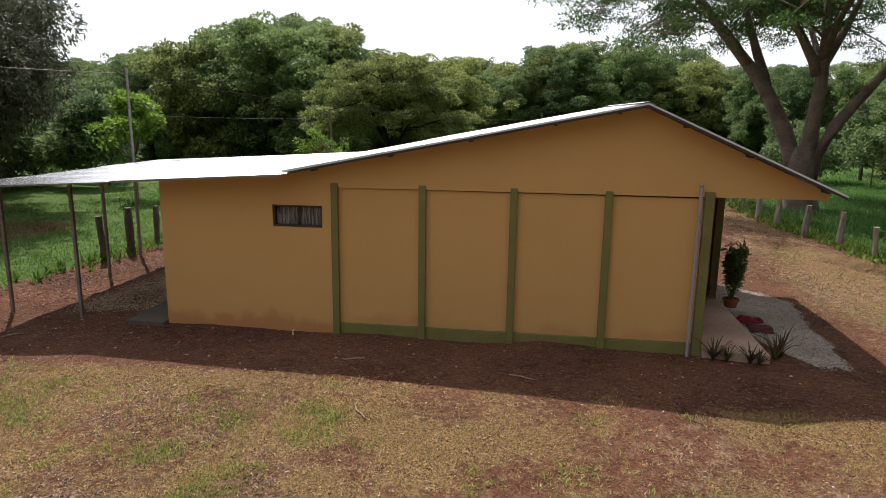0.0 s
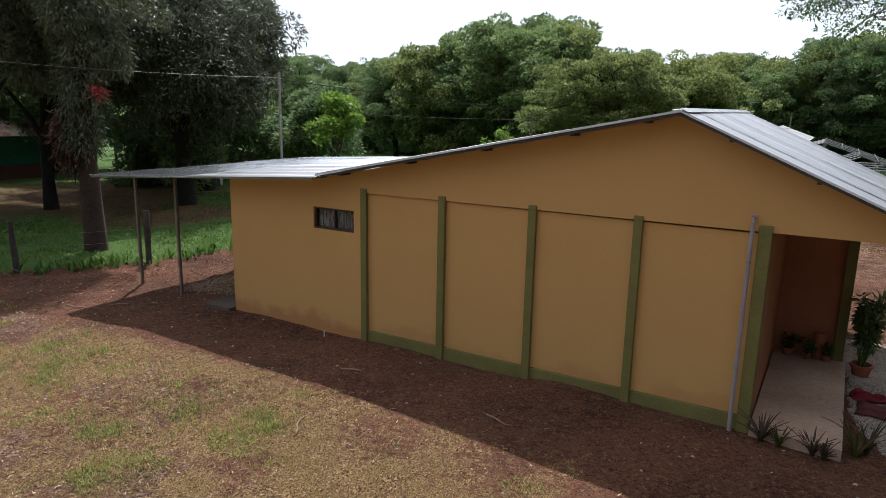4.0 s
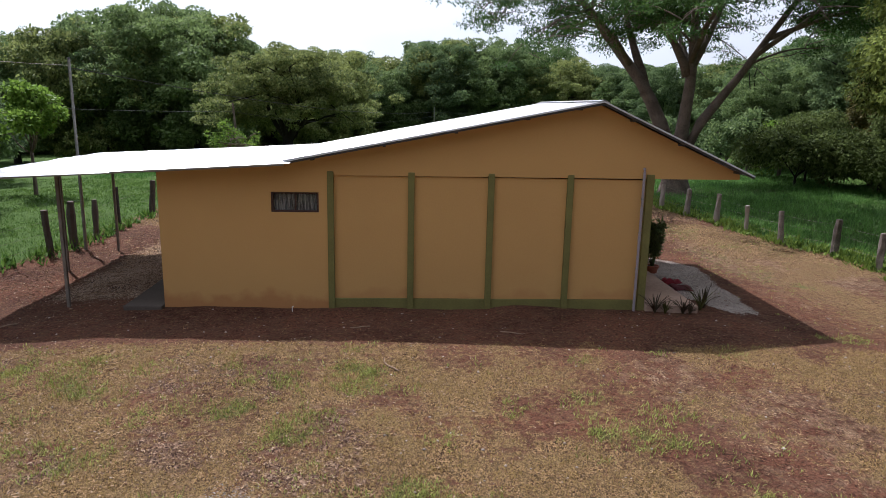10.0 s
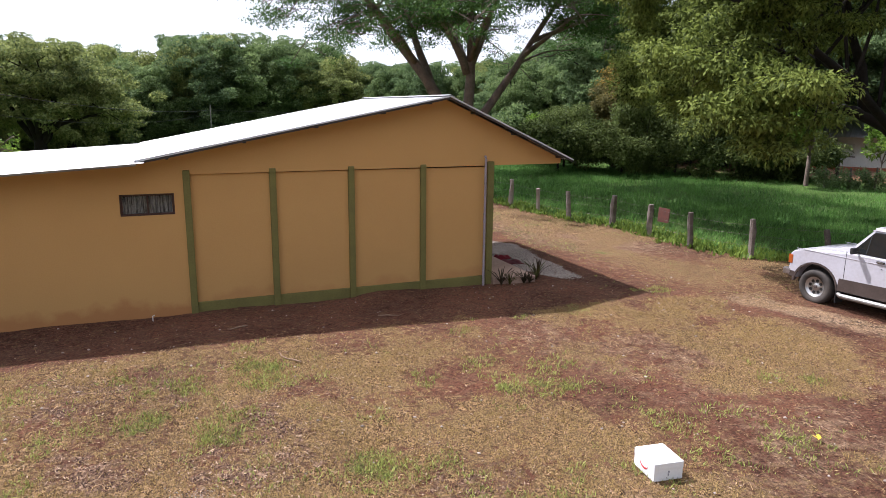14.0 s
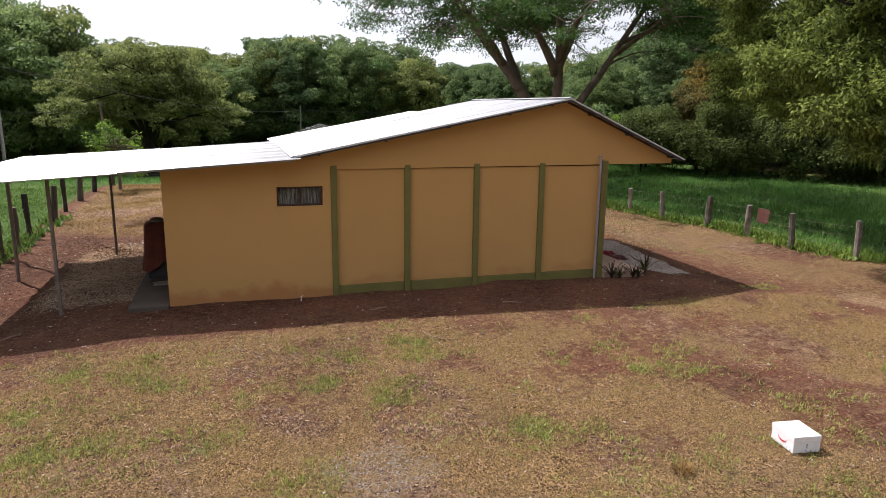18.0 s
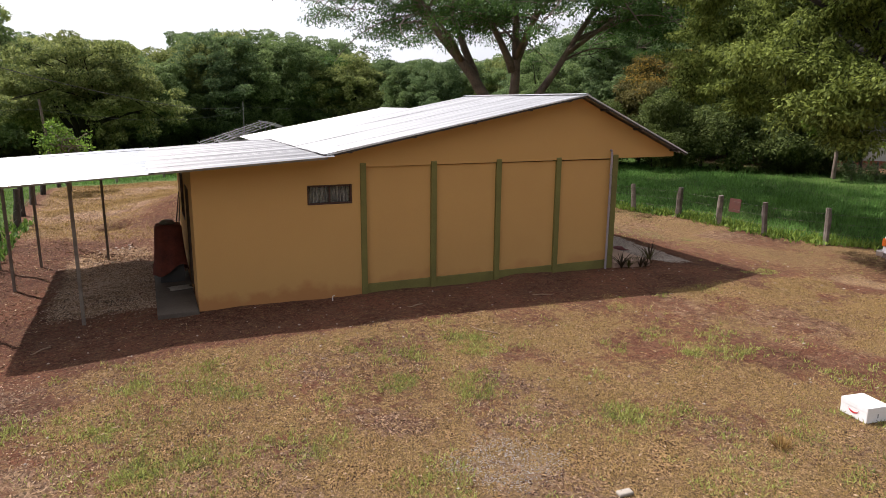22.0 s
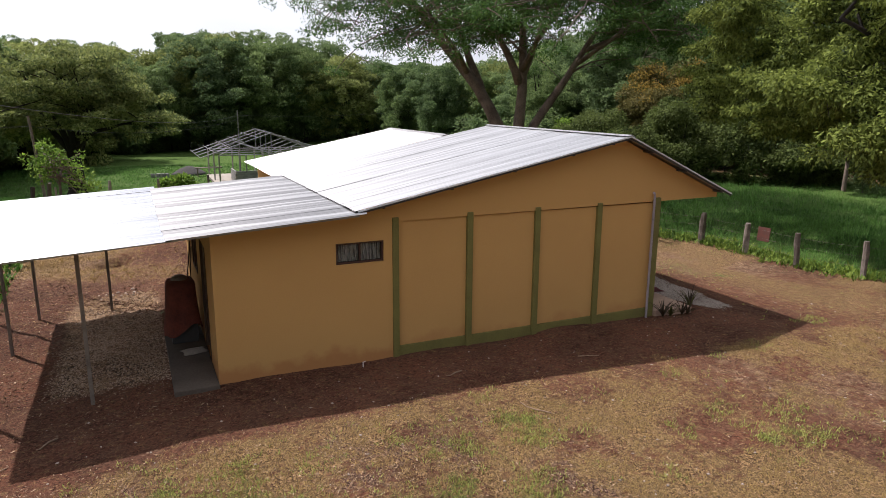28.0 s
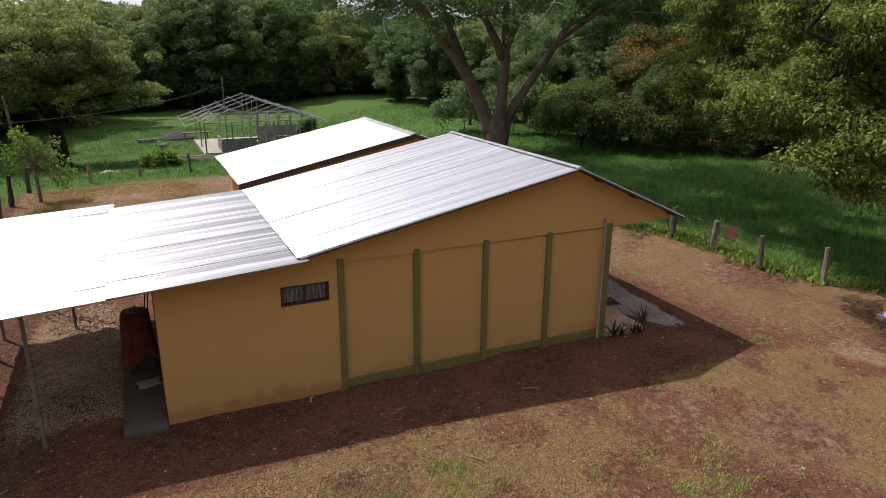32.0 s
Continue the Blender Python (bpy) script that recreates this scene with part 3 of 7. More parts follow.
def zones(x, y):
    """How green and how strawy the ground is."""
    left = smooth(0.1, -0.7, x - along(FENCE_L, y))
    right = smooth(-0.15, 0.5, x - along(FENCE_R, y))
    back = smooth(22.5, 24.0, y)
    green = np.clip(left + right + back, 0, 1)
    patch = smooth(0.18, 0.60, 0.45 * lumps(x, y, 0.9, 3.0) + 0.85 * lumps(x, y, 3.6, 1.0)) * smooth(-1.8, -2.6, y) * smooth(8.5, 4.0, x)
    spots = spotted(WEED_SPOTS, x, y, 1.25, 2.0)
    patch = np.maximum(0.62 * patch, spots * (0.45 + 0.55 * smooth(-0.3, 0.4, lumps(x, y, 5.5, 3.0))))
    edge = smooth(0.25, 0.7, lumps(x, y, 0.9, 6.0)) * smooth(8, 9.5, x) * smooth(1.0, 3.0, y)
    green = np.clip(green + 0.50 * patch + 0.35 * edge, 0, 1)
    bare_r = smooth(34, 38, x + 0.35 * y - 8) * smooth(36, 28, y) * (x > 20)
    green = green * (1 - 0.9 * bare_r)
    green = green * (1 - 0.9 * smooth(0.4, 0.75, np.exp(-((x + 4.5) / 4.0) ** 2 - ((y - 31) / 3.0) ** 2) + 0.2 * lumps(x, y, 0.8)))
    under = np.maximum(np.exp(-((x + 15.5) / 4.6) ** 2 - ((y - 7.5) / 4.2) ** 2), np.exp(-((x + 23.5) / 8.5) ** 2 - ((y - 9.5) / 7.5) ** 2))
    green = green * (1 - 0.6 * smooth(0.35, 0.7, under + 0.15 * lumps(x, y, 0.9)))
    pale = 0.62 * smooth(-6.0, -7.2, y + 0.8 * lumps(x, y, 0.8, 1.0) + 0.22 * (x - 2)) * smooth(7.0, 4.0, x)
    pale = np.maximum(pale, 0.40 * smooth(3.0, 5.5, x) * smooth(13.0, 11.0, x) * smooth(-1.6, -3.0, y) * smooth(-0.5, 0.4, lumps(x, y, 1.2, 9.0) + 0.5 * lumps(x, y, 3.9, 4.0)))
    tracks = 0.95 * smooth(0.75, 0.25, np.abs(x - np.interp(y, [-8.0, -6.7, -5.3, -4.1, -2.9], [12.6, 12.2, 11.9, 11.5, 11.1])) + 0.35 * lumps(x, y, 2.2, 3.0)) * smooth(-9.0, -6.5, y) * smooth(-1.5, -3.0, y)
    behind = 0.66 * smooth(8.6, 11.5, y + 1.2 * lumps(x, y, 0.9, 2.0)) * smooth(-8.2, -7.2, x) * (1 - 0.5 * smooth(5, 8, x))
    lane = 0.52 * smooth(-2.5, 1.5, y) * smooth(8.6, 9.8, x) * (0.6 + 0.4 * smooth(-0.4, 0.4, lumps(x, y, 0.9, 3.0)))
    port = 1.0 * smooth(-6.0, -5.4, x) * smooth(-3.6, -4.2, x) * smooth(0.2, 1.2, y) * smooth(7.5, 5.5, y)
    straw = np.maximum.reduce([0.10 + 0 * x * y, pale, tracks, behind, lane, port])
    # bare soil inside the house's cast shadow, putting its shade into the colour
    straw = straw * (1 - 0.85 * smooth(-2.1, -1.7, y) * smooth(1.0, 0.0, y) * smooth(-4, -3, x) * smooth(7.5, 6.5, x))
    straw = straw * (1 - 0.6 * np.exp(-((x + 3.2) / 1.9) ** 2 - ((y - 10.6) / 1.9) ** 2))
    return green, np.clip(straw, 0, 1)


def axis_steps(a, b, step, far):
    out, d, v = [], step, b
    while v < far:
        d *= 1.22
        v += d
        out.append(v)
    neg, d, v = [], step, a
    while v > -far:
        d *= 1.22
        v -= d
        neg.append(v)
    return np.array(neg[::-1] + list(np.arange(a, b + 1e-6, step)) + out)


def build_ground():
    xs, ys = axis_steps(-12.0, 16.0, 0.16, 1500), axis_steps(-12.5, 13.0, 0.16, 1500)
    X, Y = np.meshgrid(xs, ys)
    Z = ground_z(X, Y)
    verts = np.stack([X, Y, Z], -1).reshape(-1, 3)
    nx, ny = len(xs), len(ys)
    i = np.arange((nx - 1) * (ny - 1))
    r, c = i // (nx - 1), i % (nx - 1)
    a = r * nx + c
    faces = np.stack([a, a + 1, a + nx + 1, a + nx], 1)
    ob = mesh_np("ground", verts, faces, None, smooth=True)
    g, s = zones(X, Y)
    turf, litter = ground_cover(X, Y)
    for name, val in (("green", g), ("straw", s), ("turf", turf), ("litter", litter)):
        at = ob.data.attributes.new(name, "FLOAT", "POINT")
        at.data.foreach_set("value", val.astype(np.float32).ravel())
    m = bpy.data.materials.new("red_soil_and_grass")
    m.use_nodes = True
    n, l = m.node_tree.nodes, m.node_tree.links
    b = n["Principled BSDF"]
    b.inputs["Roughness"].default_value, b.inputs["Specular IOR Level"].default_value = 0.95, 0.15
    t = n.new("ShaderNodeTexCoord")

    def noise_node(scale, detail=6.0, rough=0.6):
        q = n.new("ShaderNodeTexNoise")
        q.inputs["Scale"].default_value, q.inputs["Detail"].default_value, q.inputs["Roughness"].default_value = scale, detail, rough
        l.new(t.outputs["Object"], q.inputs["Vector"])
        return q.outputs["Fac"]

    def ramp(src, p0, c0, p1, c1):
        q = n.new("ShaderNodeValToRGB")
        q.color_ramp.elements[0].position, q.color_ramp.elements[0].color = p0, (*c0, 1)
        q.color_ramp.elements[1].position, q.color_ramp.elements[1].color = p1, (*c1, 1)
        l.new(src, q.inputs["Fac"])
        return q.outputs["Color"]

    def mixc(f, a, bb):
        q = n.new("ShaderNodeMix")
        q.data_type = "RGBA"
        l.new(f, q.inputs[0])
        l.new(a, q.inputs[6])
        l.new(bb, q.inputs[7])
        return q.outputs[2]

    def weight(attr, scale, gain, off):
        q = n.new("ShaderNodeAttribute")
        q.attribute_name = attr
        k = n.new("ShaderNodeMath")
        k.operation = "MULTIPLY_ADD"
        l.new(noise_node(scale), k.inputs[0])
        k.inputs[1].default_value = gain
        l.new(q.outputs["Fac"], k.inputs[2])
        r = n.new("ShaderNodeMapRange")
        r.inputs["From Min"].default_value, r.inputs["From Max"].default_value = off, off + 0.5
        l.new(k.outputs[0], r.inputs["Value"])
        return r.outputs[0]

    def chips(scale, p0, c0, p1, c1, stretch=1.0):
        """Flat flakes of random shade, each about 1 / scale across."""
        mp_ = n.new("ShaderNodeMapping")
        mp_.inputs["Scale"].default_value = (1.0, stretch, 1.0)
        l.new(t.outputs["Object"], mp_.inputs["Vector"])
        wob = n.new("ShaderNodeTexNoise")
        wob.inputs["Scale"].default_value, wob.inputs["Detail"].default_value = scale * 0.6, 2.0
        l.new(mp_.outputs[0], wob.inputs["Vector"])
        ad = n.new("ShaderNodeVectorMath")
        ad.operation = "MULTIPLY_ADD"
        l.new(wob.outputs["Color"], ad.inputs[0])
        ad.inputs[1].default_value = (1.3 / scale,) * 3
        l.new(mp_.outputs[0], ad.inputs[2])
        vo = n.new("ShaderNodeTexVoronoi")
        vo.inputs["Scale"].default_value = scale
        l.new(ad.outputs[0], vo.inputs["Vector"])
        sep = n.new("ShaderNodeSeparateColor")
        l.new(vo.outputs["Color"], sep.inputs[0])
        return ramp(sep.outputs[0], p0, c0, p1, c1)

    soil = mixc(ramp(noise_node(20.0, 9.0, 0.85), 0.42, (0, 0, 0), 0.58, (1, 1, 1)), ramp(noise_node(0.55), 0.40, (0.060, 0.0225, 0.0130), 0.60, (0.182, 0.073, 0.0405)), chips(38.0, 0.25, (0.036, 0.0145, 0.0090), 0.9, (0.205, 0.093, 0.055)))
    soil = mixc(ramp(noise_node(3.1, 7.0, 0.7), 0.44, (0, 0, 0), 0.70, (0.6, 0.6, 0.6)), soil, ramp(noise_node(46.0, 6.0, 0.8), 0.40, (0.06, 0.030, 0.019), 0.62, (0.270, 0.150, 0.092)))
    straw = mixc(ramp(noise_node(1.1), 0.42, (0, 0, 0), 0.58, (1, 1, 1)), ramp(noise_node(30.0, 10.0, 0.95), 0.46, (0.055, 0.034, 0.020), 0.55, (0.60, 0.395, 0.240)), chips(46.0, 0.3, (0.052, 0.034, 0.021), 0.95, (0.48, 0.325, 0.205), 0.5))
    turf = mixc(ramp(noise_node(2.3, 5.0, 0.7), 0.40, (0, 0, 0), 0.60, (1, 1, 1)), chips(74.0, 0.25, (0.052, 0.029, 0.015), 0.95, (0.440, 0.276, 0.130), 0.6), ramp(noise_node(44.0, 10.0, 0.95), 0.46, (0.038, 0.023, 0.012), 0.55, (0.390, 0.256, 0.112)))
    litter = mixc(ramp(noise_node(17.0, 6.0, 0.8), 0.46, (0, 0, 0), 0.54, (1, 1, 1)), chips(40.0, 0.25, (0.050, 0.026, 0.018), 1.0, (0.40, 0.265, 0.175), 0.6), chips(64.0, 0.30, (0.045, 0.022, 0.015), 1.0, (0.30, 0.175, 0.112)))
    grass = ramp(noise_node(30.0, 7.0, 0.75), 0.38, (0.028, 0.062, 0.012), 0.64, (0.112, 0.180, 0.036))
    col = mixc(weight("straw", 5.2, 1.5, 1.0), soil, straw)
    col = mixc(weight("turf", 9.0, 2.6, 1.42), col, turf)
    col = mixc(weight("litter", 7.0, 3.4, 2.25), col, litter)
    col = mixc(weight("green", 6.0, 1.1, 0.85), col, grass)
    l.new(col, b.inputs["Base Color"])
    bp = n.new("ShaderNodeBump")
    bp.inputs["Strength"].default_value, bp.inputs["Distance"].default_value = 1.0, 0.07
    l.new(noise_node(32.0, 8.0, 0.7), bp.inputs["Height"])
    l.new(bp.outputs["Normal"], b.inputs["Normal"])
    ob.data.materials.append(m)
    return tagged(ob, "bare red soil yard with dry grass, weed patches and green pasture", "ground", kind="structure")


build_ground()

# ---- the house ----
RIDGE_X, RIDGE_Z = 4.95, 3.87
EAVE_L, EAVE_LZ = -0.78, 2.715
EAVE_R, EAVE_RZ = 7.87, 2.57
ROOF_Y0, ROOF_Y1, PORCH_Y0 = -0.30, 5.68, -0.42
PORCH_L, PORCH_LZ = -6.95, 2.30


def roof_z(x):
    """Underside line of the main roof and, west of it, of the carport."""
    if x < EAVE_L:
        return PORCH_LZ + (x - PORCH_L) * (2.69 - PORCH_LZ) / (EAVE_L - PORCH_L)
    if x < RIDGE_X:
        return EAVE_LZ + (x - EAVE_L) * (RIDGE_Z - EAVE_LZ) / (RIDGE_X - EAVE_L)
    return RIDGE_Z + (x - RIDGE_X) * (EAVE_RZ - RIDGE_Z) / (EAVE_R - RIDGE_X)


house = thing("house", "ochre plastered single-storey house with olive-green columns and a zinc roof", "house")
GAP = 0.05
# west end wall with the window opening
WX0, WX1, WZ0, WZ1 = -1.10, -0.22, 1.745, 2.125
x0, x1 = -3.15, -0.06


def wall_with_hole(ax, u0, u1, v0, v1, z0, z1, h):
    """One wall mesh with a rectangular hole h = (u0, u1, z0, z1) right through it; ax: the axis along it."""
    bm = bmesh.new()
    us, zs = [u0, h[0], h[1], u1], [z0, h[2], h[3], z1]
    at = (lambda u, v, z: (u, v, z)) if ax == "x" else (lambda u, v, z: (v, u, z))
    g = [[[bm.verts.new(at(u, v, z)) for z in zs] for u in us] for v in (v0, v1)]
    for i in range(3):
        for k in range(3):
            if (i, k) != (1, 1):
                for q in g:
                    bm.faces.new((q[i][k], q[i + 1][k], q[i + 1][k + 1], q[i][k + 1]))
    # leaves thinned in the house's shadow strip to keep it dark
    a, b = g
    for i in range(3):
        for k in (0, 3):
            bm.faces.new((a[i][k], a[i + 1][k], b[i + 1][k], b[i][k]))
            j = 0 if k == 0 else 3
            bm.faces.new((a[j][i], a[j][i + 1], b[j][i + 1], b[j][i]))
    for p, q in (((1, 1), (2, 1)), ((2, 1), (2, 2)), ((2, 2), (1, 2)), ((1, 2), (1, 1))):
        bm.faces.new((a[p[0]][p[1]], a[q[0]][q[1]], b[q[0]][q[1]], b[p[0]][p[1]]))
    bmesh.ops.recalc_face_normals(bm, faces=bm.faces)
    return bm


part("end_wall", wall_with_hole("x", x0, x1, 0.0, 0.16, -0.25, 2.30, (WX0, WX1, WZ0, WZ1)), OCHRE, house)
prism([(x0, 2.30), (x1, 2.30), (x1, roof_z(x1) - GAP), (EAVE_L, roof_z(EAVE_L + 0.01) - GAP), (EAVE_L - 0.02, roof_z(EAVE_L - 0.02) - GAP), (x0, roof_z(x0) - GAP)], 0.0, 0.16, bm := bmesh.new())
part("upper_end_wall", bm, OCHRE_HIGH, house)
# gable over the bays, running on over the open terrace
gable_end = 7.73
prism([(x1, 2.445), (gable_end, 2.475), (gable_end, roof_z(gable_end) - GAP), (RIDGE_X, RIDGE_Z - GAP), (x1, roof_z(x1) - GAP)], -0.004, 0.15, bm := bmesh.new())
part("gable", bm, OCHRE_HIGH, house)
# four bays between five columns
BAY = 1.497
for i in range(4):
    a, b = BAY * i + 0.06, (BAY * (i + 1) - 0.06 if i < 3 else 5.935)
    part("wall_panel", box(a, b, 0.03, 0.15, 0.09, 2.44), OCHRE_BAY, house)
    part("plinth", box(a, b, 0.004, 0.15, -0.36, 0.085, 0.008), GREEN, house)
for i in range(4):
    c = BAY * i
    part("column", box(c - 0.06, c + 0.06, -0.035, 0.16, -0.36, 2.52, 0.012), GREEN, house)
part("corner_column", box(5.93, 6.08, -0.05, 0.20, -0.36, 2.55, 0.012), GREEN, house)
# terrace walls, far column and floor
part("terrace_wall", box(5.95, 6.07, 0.2, 3.25, -0.1, 2.9), TERRA, house, "dull terracotta side wall of the open terrace")
part("terrace_back_wall", box(6.07, 6.93, 3.25, 3.38, -0.1, 2.9), TERRA, house)
part("terrace_column", box(6.93, 7.08, 3.15, 3.38, -0.1, 2.6, 0.012), GREEN, house)
part("terrace_beam", box(6.95, 7.07, 0.12, 3.15, 2.47, 2.62), OCHRE_HIGH, house)
part("terrace_ceiling", box(6.07, 7.3, 0.12, 3.2, 2.66, 2.69), WOOD_DARK, house)
part("east_wall", box(6.95, 7.08, 3.38, 5.4, -0.2, 2.62), OCHRE, house)
part("back_wall", box(-3.15, 7.08, 5.4, 5.52, -0.3, 2.45), OCHRE, house)
prism([(-3.0, 2.45), (7.08, 2.45), (7.08, roof_z(7.08) - GAP), (RIDGE_X, RIDGE_Z - GAP), (EAVE_L, EAVE_LZ - GAP), (-3.0, roof_z(-3.0) - GAP)], 5.40, 5.52, bm := bmesh.new())
part("back_gable", bm, OCHRE_HIGH, house)
slab = thing("terrace_slab", "worn bare concrete terrace floor slab", "slab", kind="structure")
bm = bmesh.new()
o = [(6.09, -0.12), (7.10, -0.18), (7.12, 3.13), (6.09, 3.24)]
prism([(x, y) for x, y in o], 0, 1, bm)
bmesh.ops.transform(bm, verts=bm.verts, matrix=Matrix(((1, 0, 0, 0), (0, 0, 1, 0), (0, 0.24, 0, -0.22), (0, 0, 0, 1))))
bmesh.ops.recalc_face_normals(bm, faces=bm.faces)
part("slab_body", bm, TERRACE, slab)
# west wall, with a door and a dark window
part("west_wall", wall_with_hole("y", 0.16, 2.30, -3.15, -3.01, -0.25, 2.46, (1.05, 1.90, -0.05, 2.02)), OCHRE, house)
part("west_wall", wall_with_hole("y", 2.30, 5.4, -3.15, -3.01, -0.25, 2.46, (2.75, 3.75, 1.15, 2.15)), OCHRE, house)
door = part("back_door", box(-3.12, -3.07, 1.08, 1.87, -0.02, 2.0, 0.004), WOOD_DARK, house, "dark brown wooden back door")
part("door_frame", box(-3.165, -3.02, 1.05, 1.08, -0.05, 2.02), WOOD_DARK, door)
part("door_frame", box(-3.165, -3.02, 1.87, 1.90, -0.05, 2.02), WOOD_DARK, door)
wwin = part("side_window", box(-3.11, -3.09, 2.78, 3.72, 1.18, 2.12), WINDOW_GLASS, house, "dark side window under the carport")
for a, b, z0, z1 in ((2.75, 3.75, 1.15, 1.19), (2.75, 3.75, 2.11, 2.15), (2.75, 2.79, 1.19, 2.11), (3.71, 3.75, 1.19, 2.11), (3.23, 3.27, 1.19, 2.11)):
    part("frame_bar", box(-3.165, -3.05, a, b, z0, z1), BROWN_FRAME, wwin)
part("dark_room", box(-3.0, 5.9, 0.2, 5.35, 2.40, 2.43), mat("room_ceiling", (0.5, 0.48, 0.44), rough=0.9), house)

# high window in the end wall
win = part("window", box(WX0 + 0.03, WX1 - 0.03, 0.065, 0.071, WZ0 + 0.03, WZ1 - 0.03), WINDOW_GLASS, house, "small dark sliding window with lace curtains")
for a, b, z0, z1 in ((WX0, WX1, WZ0, WZ0 + 0.035), (WX0, WX1, WZ1 - 0.035, WZ1), (WX0, WX0 + 0.035, WZ0 + 0.035, WZ1 - 0.035), (WX1 - 0.035, WX1, WZ0 + 0.035, WZ1 - 0.035), (-0.67, -0.645, WZ0 + 0.035, WZ1 - 0.035)):
    part("window_frame", box(a, b, 0.03, 0.10, z0, z1, 0.004), BROWN_FRAME, win)
for a, b in ((WX0 + 0.04, -0.665), (-0.65, WX1 - 0.04)):
    bm = bmesh.new()
    n = 40
    for i in range(n + 1):
        x = a + (b - a) * i / n
        y = 0.118 + 0.012 * math.sin(i * 1.35)
        bm.verts.new((x, y, WZ0 + 0.02)), bm.verts.new((x, y, WZ1 - 0.03))
    bm.verts.ensure_lookup_table()
    for i in range(n):
        bm.faces.new([bm.verts[k] for k in (2 * i, 2 * i + 2, 2 * i + 3, 2 * i + 1)])
    part("curtain", bm, CURTAIN, win, "white patterned lace curtain")

# rain pipe on the corner
pipe = part("downpipe", tube([(5.86, -0.085, -0.12), (5.86, -0.085, 2.60), (5.865, -0.07, 2.64), (5.87, -0.03, 2.66)], [0.026] * 4, 12), PVC, house, "grey plastic rain pipe")
for z in (0.75, 1.45, 2.1):
    part("pipe_clip", tube([(5.86, -0.085, z - 0.012), (5.86, -0.085, z + 0.012)], [0.032, 0.032], 12), STEEL, pipe)
part("pipe_joint", tube([(5.86, -0.085, 1.28), (5.86, -0.085, 1.38)], [0.031, 0.031], 12), PVC, pipe)


def corrugated(x0, z0, x1, z1, y0, y1, pitch=0.095, amp=0.011, seed=0, steps=6):
    """A ribbed sheet that falls from (x0, z0) to (x1, z1), ribs running down the fall."""
    rng = np.random.default_rng(seed)
    n = max(8, int((y1 - y0) / pitch * 8))
    ys = np.linspace(y0, y1, n + 1)
    wave = amp * np.cos(ys / pitch * math.tau)
    xs = np.linspace(0, 1, steps + 1)
    dent = (0.006 * rng.normal(size=(steps + 1, 1)) + rng.uniform(-0.005, 0.005)) * np.sin((ys - y0) / (y1 - y0) * math.pi)[None, :]
    X = (x0 + (x1 - x0) * xs)[:, None] + 0 * ys[None, :]
    Y = ys[None, :] + 0 * xs[:, None]
    Z = (z0 + (z1 - z0) * xs)[:, None] + wave[None, :] + dent
    v = np.stack([X, Y, Z], -1).reshape(-1, 3)
    a = (np.arange(steps)[:, None] * (n + 1) + np.arange(n)[None, :]).ravel()
    return v, np.stack([a, a + 1, a + n + 2, a + n + 1], 1)


def roof_run(parent, x0, z0, x1, z1, y0, y1, material, seed, width=0.80, label=""):
    k = max(1, round((y1 - y0) / width))
    rng = random.Random(seed)
    for i in range(k):
        a, b = y0 + (y1 - y0) * i / k, y0 + (y1 - y0) * (i + 1) / k + 0.05 * (i < k - 1)
        dz = 0.003 * (i % 2)
        v, f = corrugated(x0, z0 + dz, x1 + rng.uniform(-0.012, 0.012), z1 + dz, a, b, seed=seed + i)
        s = mesh_np("roof_sheet", v, f, material, parent, True)
        if label:
            s["label"] = label


ridge = part("roof", prism([(RIDGE_X - 0.10, RIDGE_Z + 0.012), (RIDGE_X, RIDGE_Z + 0.035), (RIDGE_X + 0.09, RIDGE_Z - 0.012), (RIDGE_X + 0.09, RIDGE_Z - 0.017), (RIDGE_X, RIDGE_Z + 0.028), (RIDGE_X - 0.10, RIDGE_Z + 0.007)], ROOF_Y0 - 0.02, ROOF_Y1 + 0.02), ZINC, house, "corrugated zinc gable roof")
roof_run(ridge, RIDGE_X, RIDGE_Z, EAVE_L - 0.05, EAVE_LZ + 0.005, ROOF_Y0, ROOF_Y1, ZINC, 10)
roof_run(ridge, RIDGE_X, RIDGE_Z, EAVE_R, EAVE_RZ, ROOF_Y0, ROOF_Y1, ZINC, 40)
# purlin ends and rafters under the overhang
for x in (-0.3, 1.0, 2.3, 3.6, 4.55, 5.55, 6.5, 7.62):
    z = roof_z(x) - 0.045
    part("purlin", box(x - 0.025, x + 0.025, -0.26, 0.3, z - 0.035, z + 0.015), DARK_STEEL, house)
for xa, xb in ((EAVE_L, RIDGE_X), (RIDGE_X, EAVE_R)):
    a, b = (xa, roof_z(xa + 0.001)), (xb, roof_z(xb - 0.001))
    part("edge_trim", prism([(a[0], a[1] - 0.018), (b[0], b[1] - 0.018), (b[0], b[1] - 0.055), (a[0], a[1] - 0.055)], ROOF_Y0 + 0.01, ROOF_Y0 + 0.035), DARK_STEEL, house)

    part("edge_flashing", prism([(a[0], a[1] + 0.012), (b[0], b[1] + 0.012), (b[0], b[1] - 0.016), (a[0], a[1] - 0.016)], ROOF_Y0 - 0.012, ROOF_Y0 - 0.004), FLASHING, house, "pale metal flashing along the gable edge")

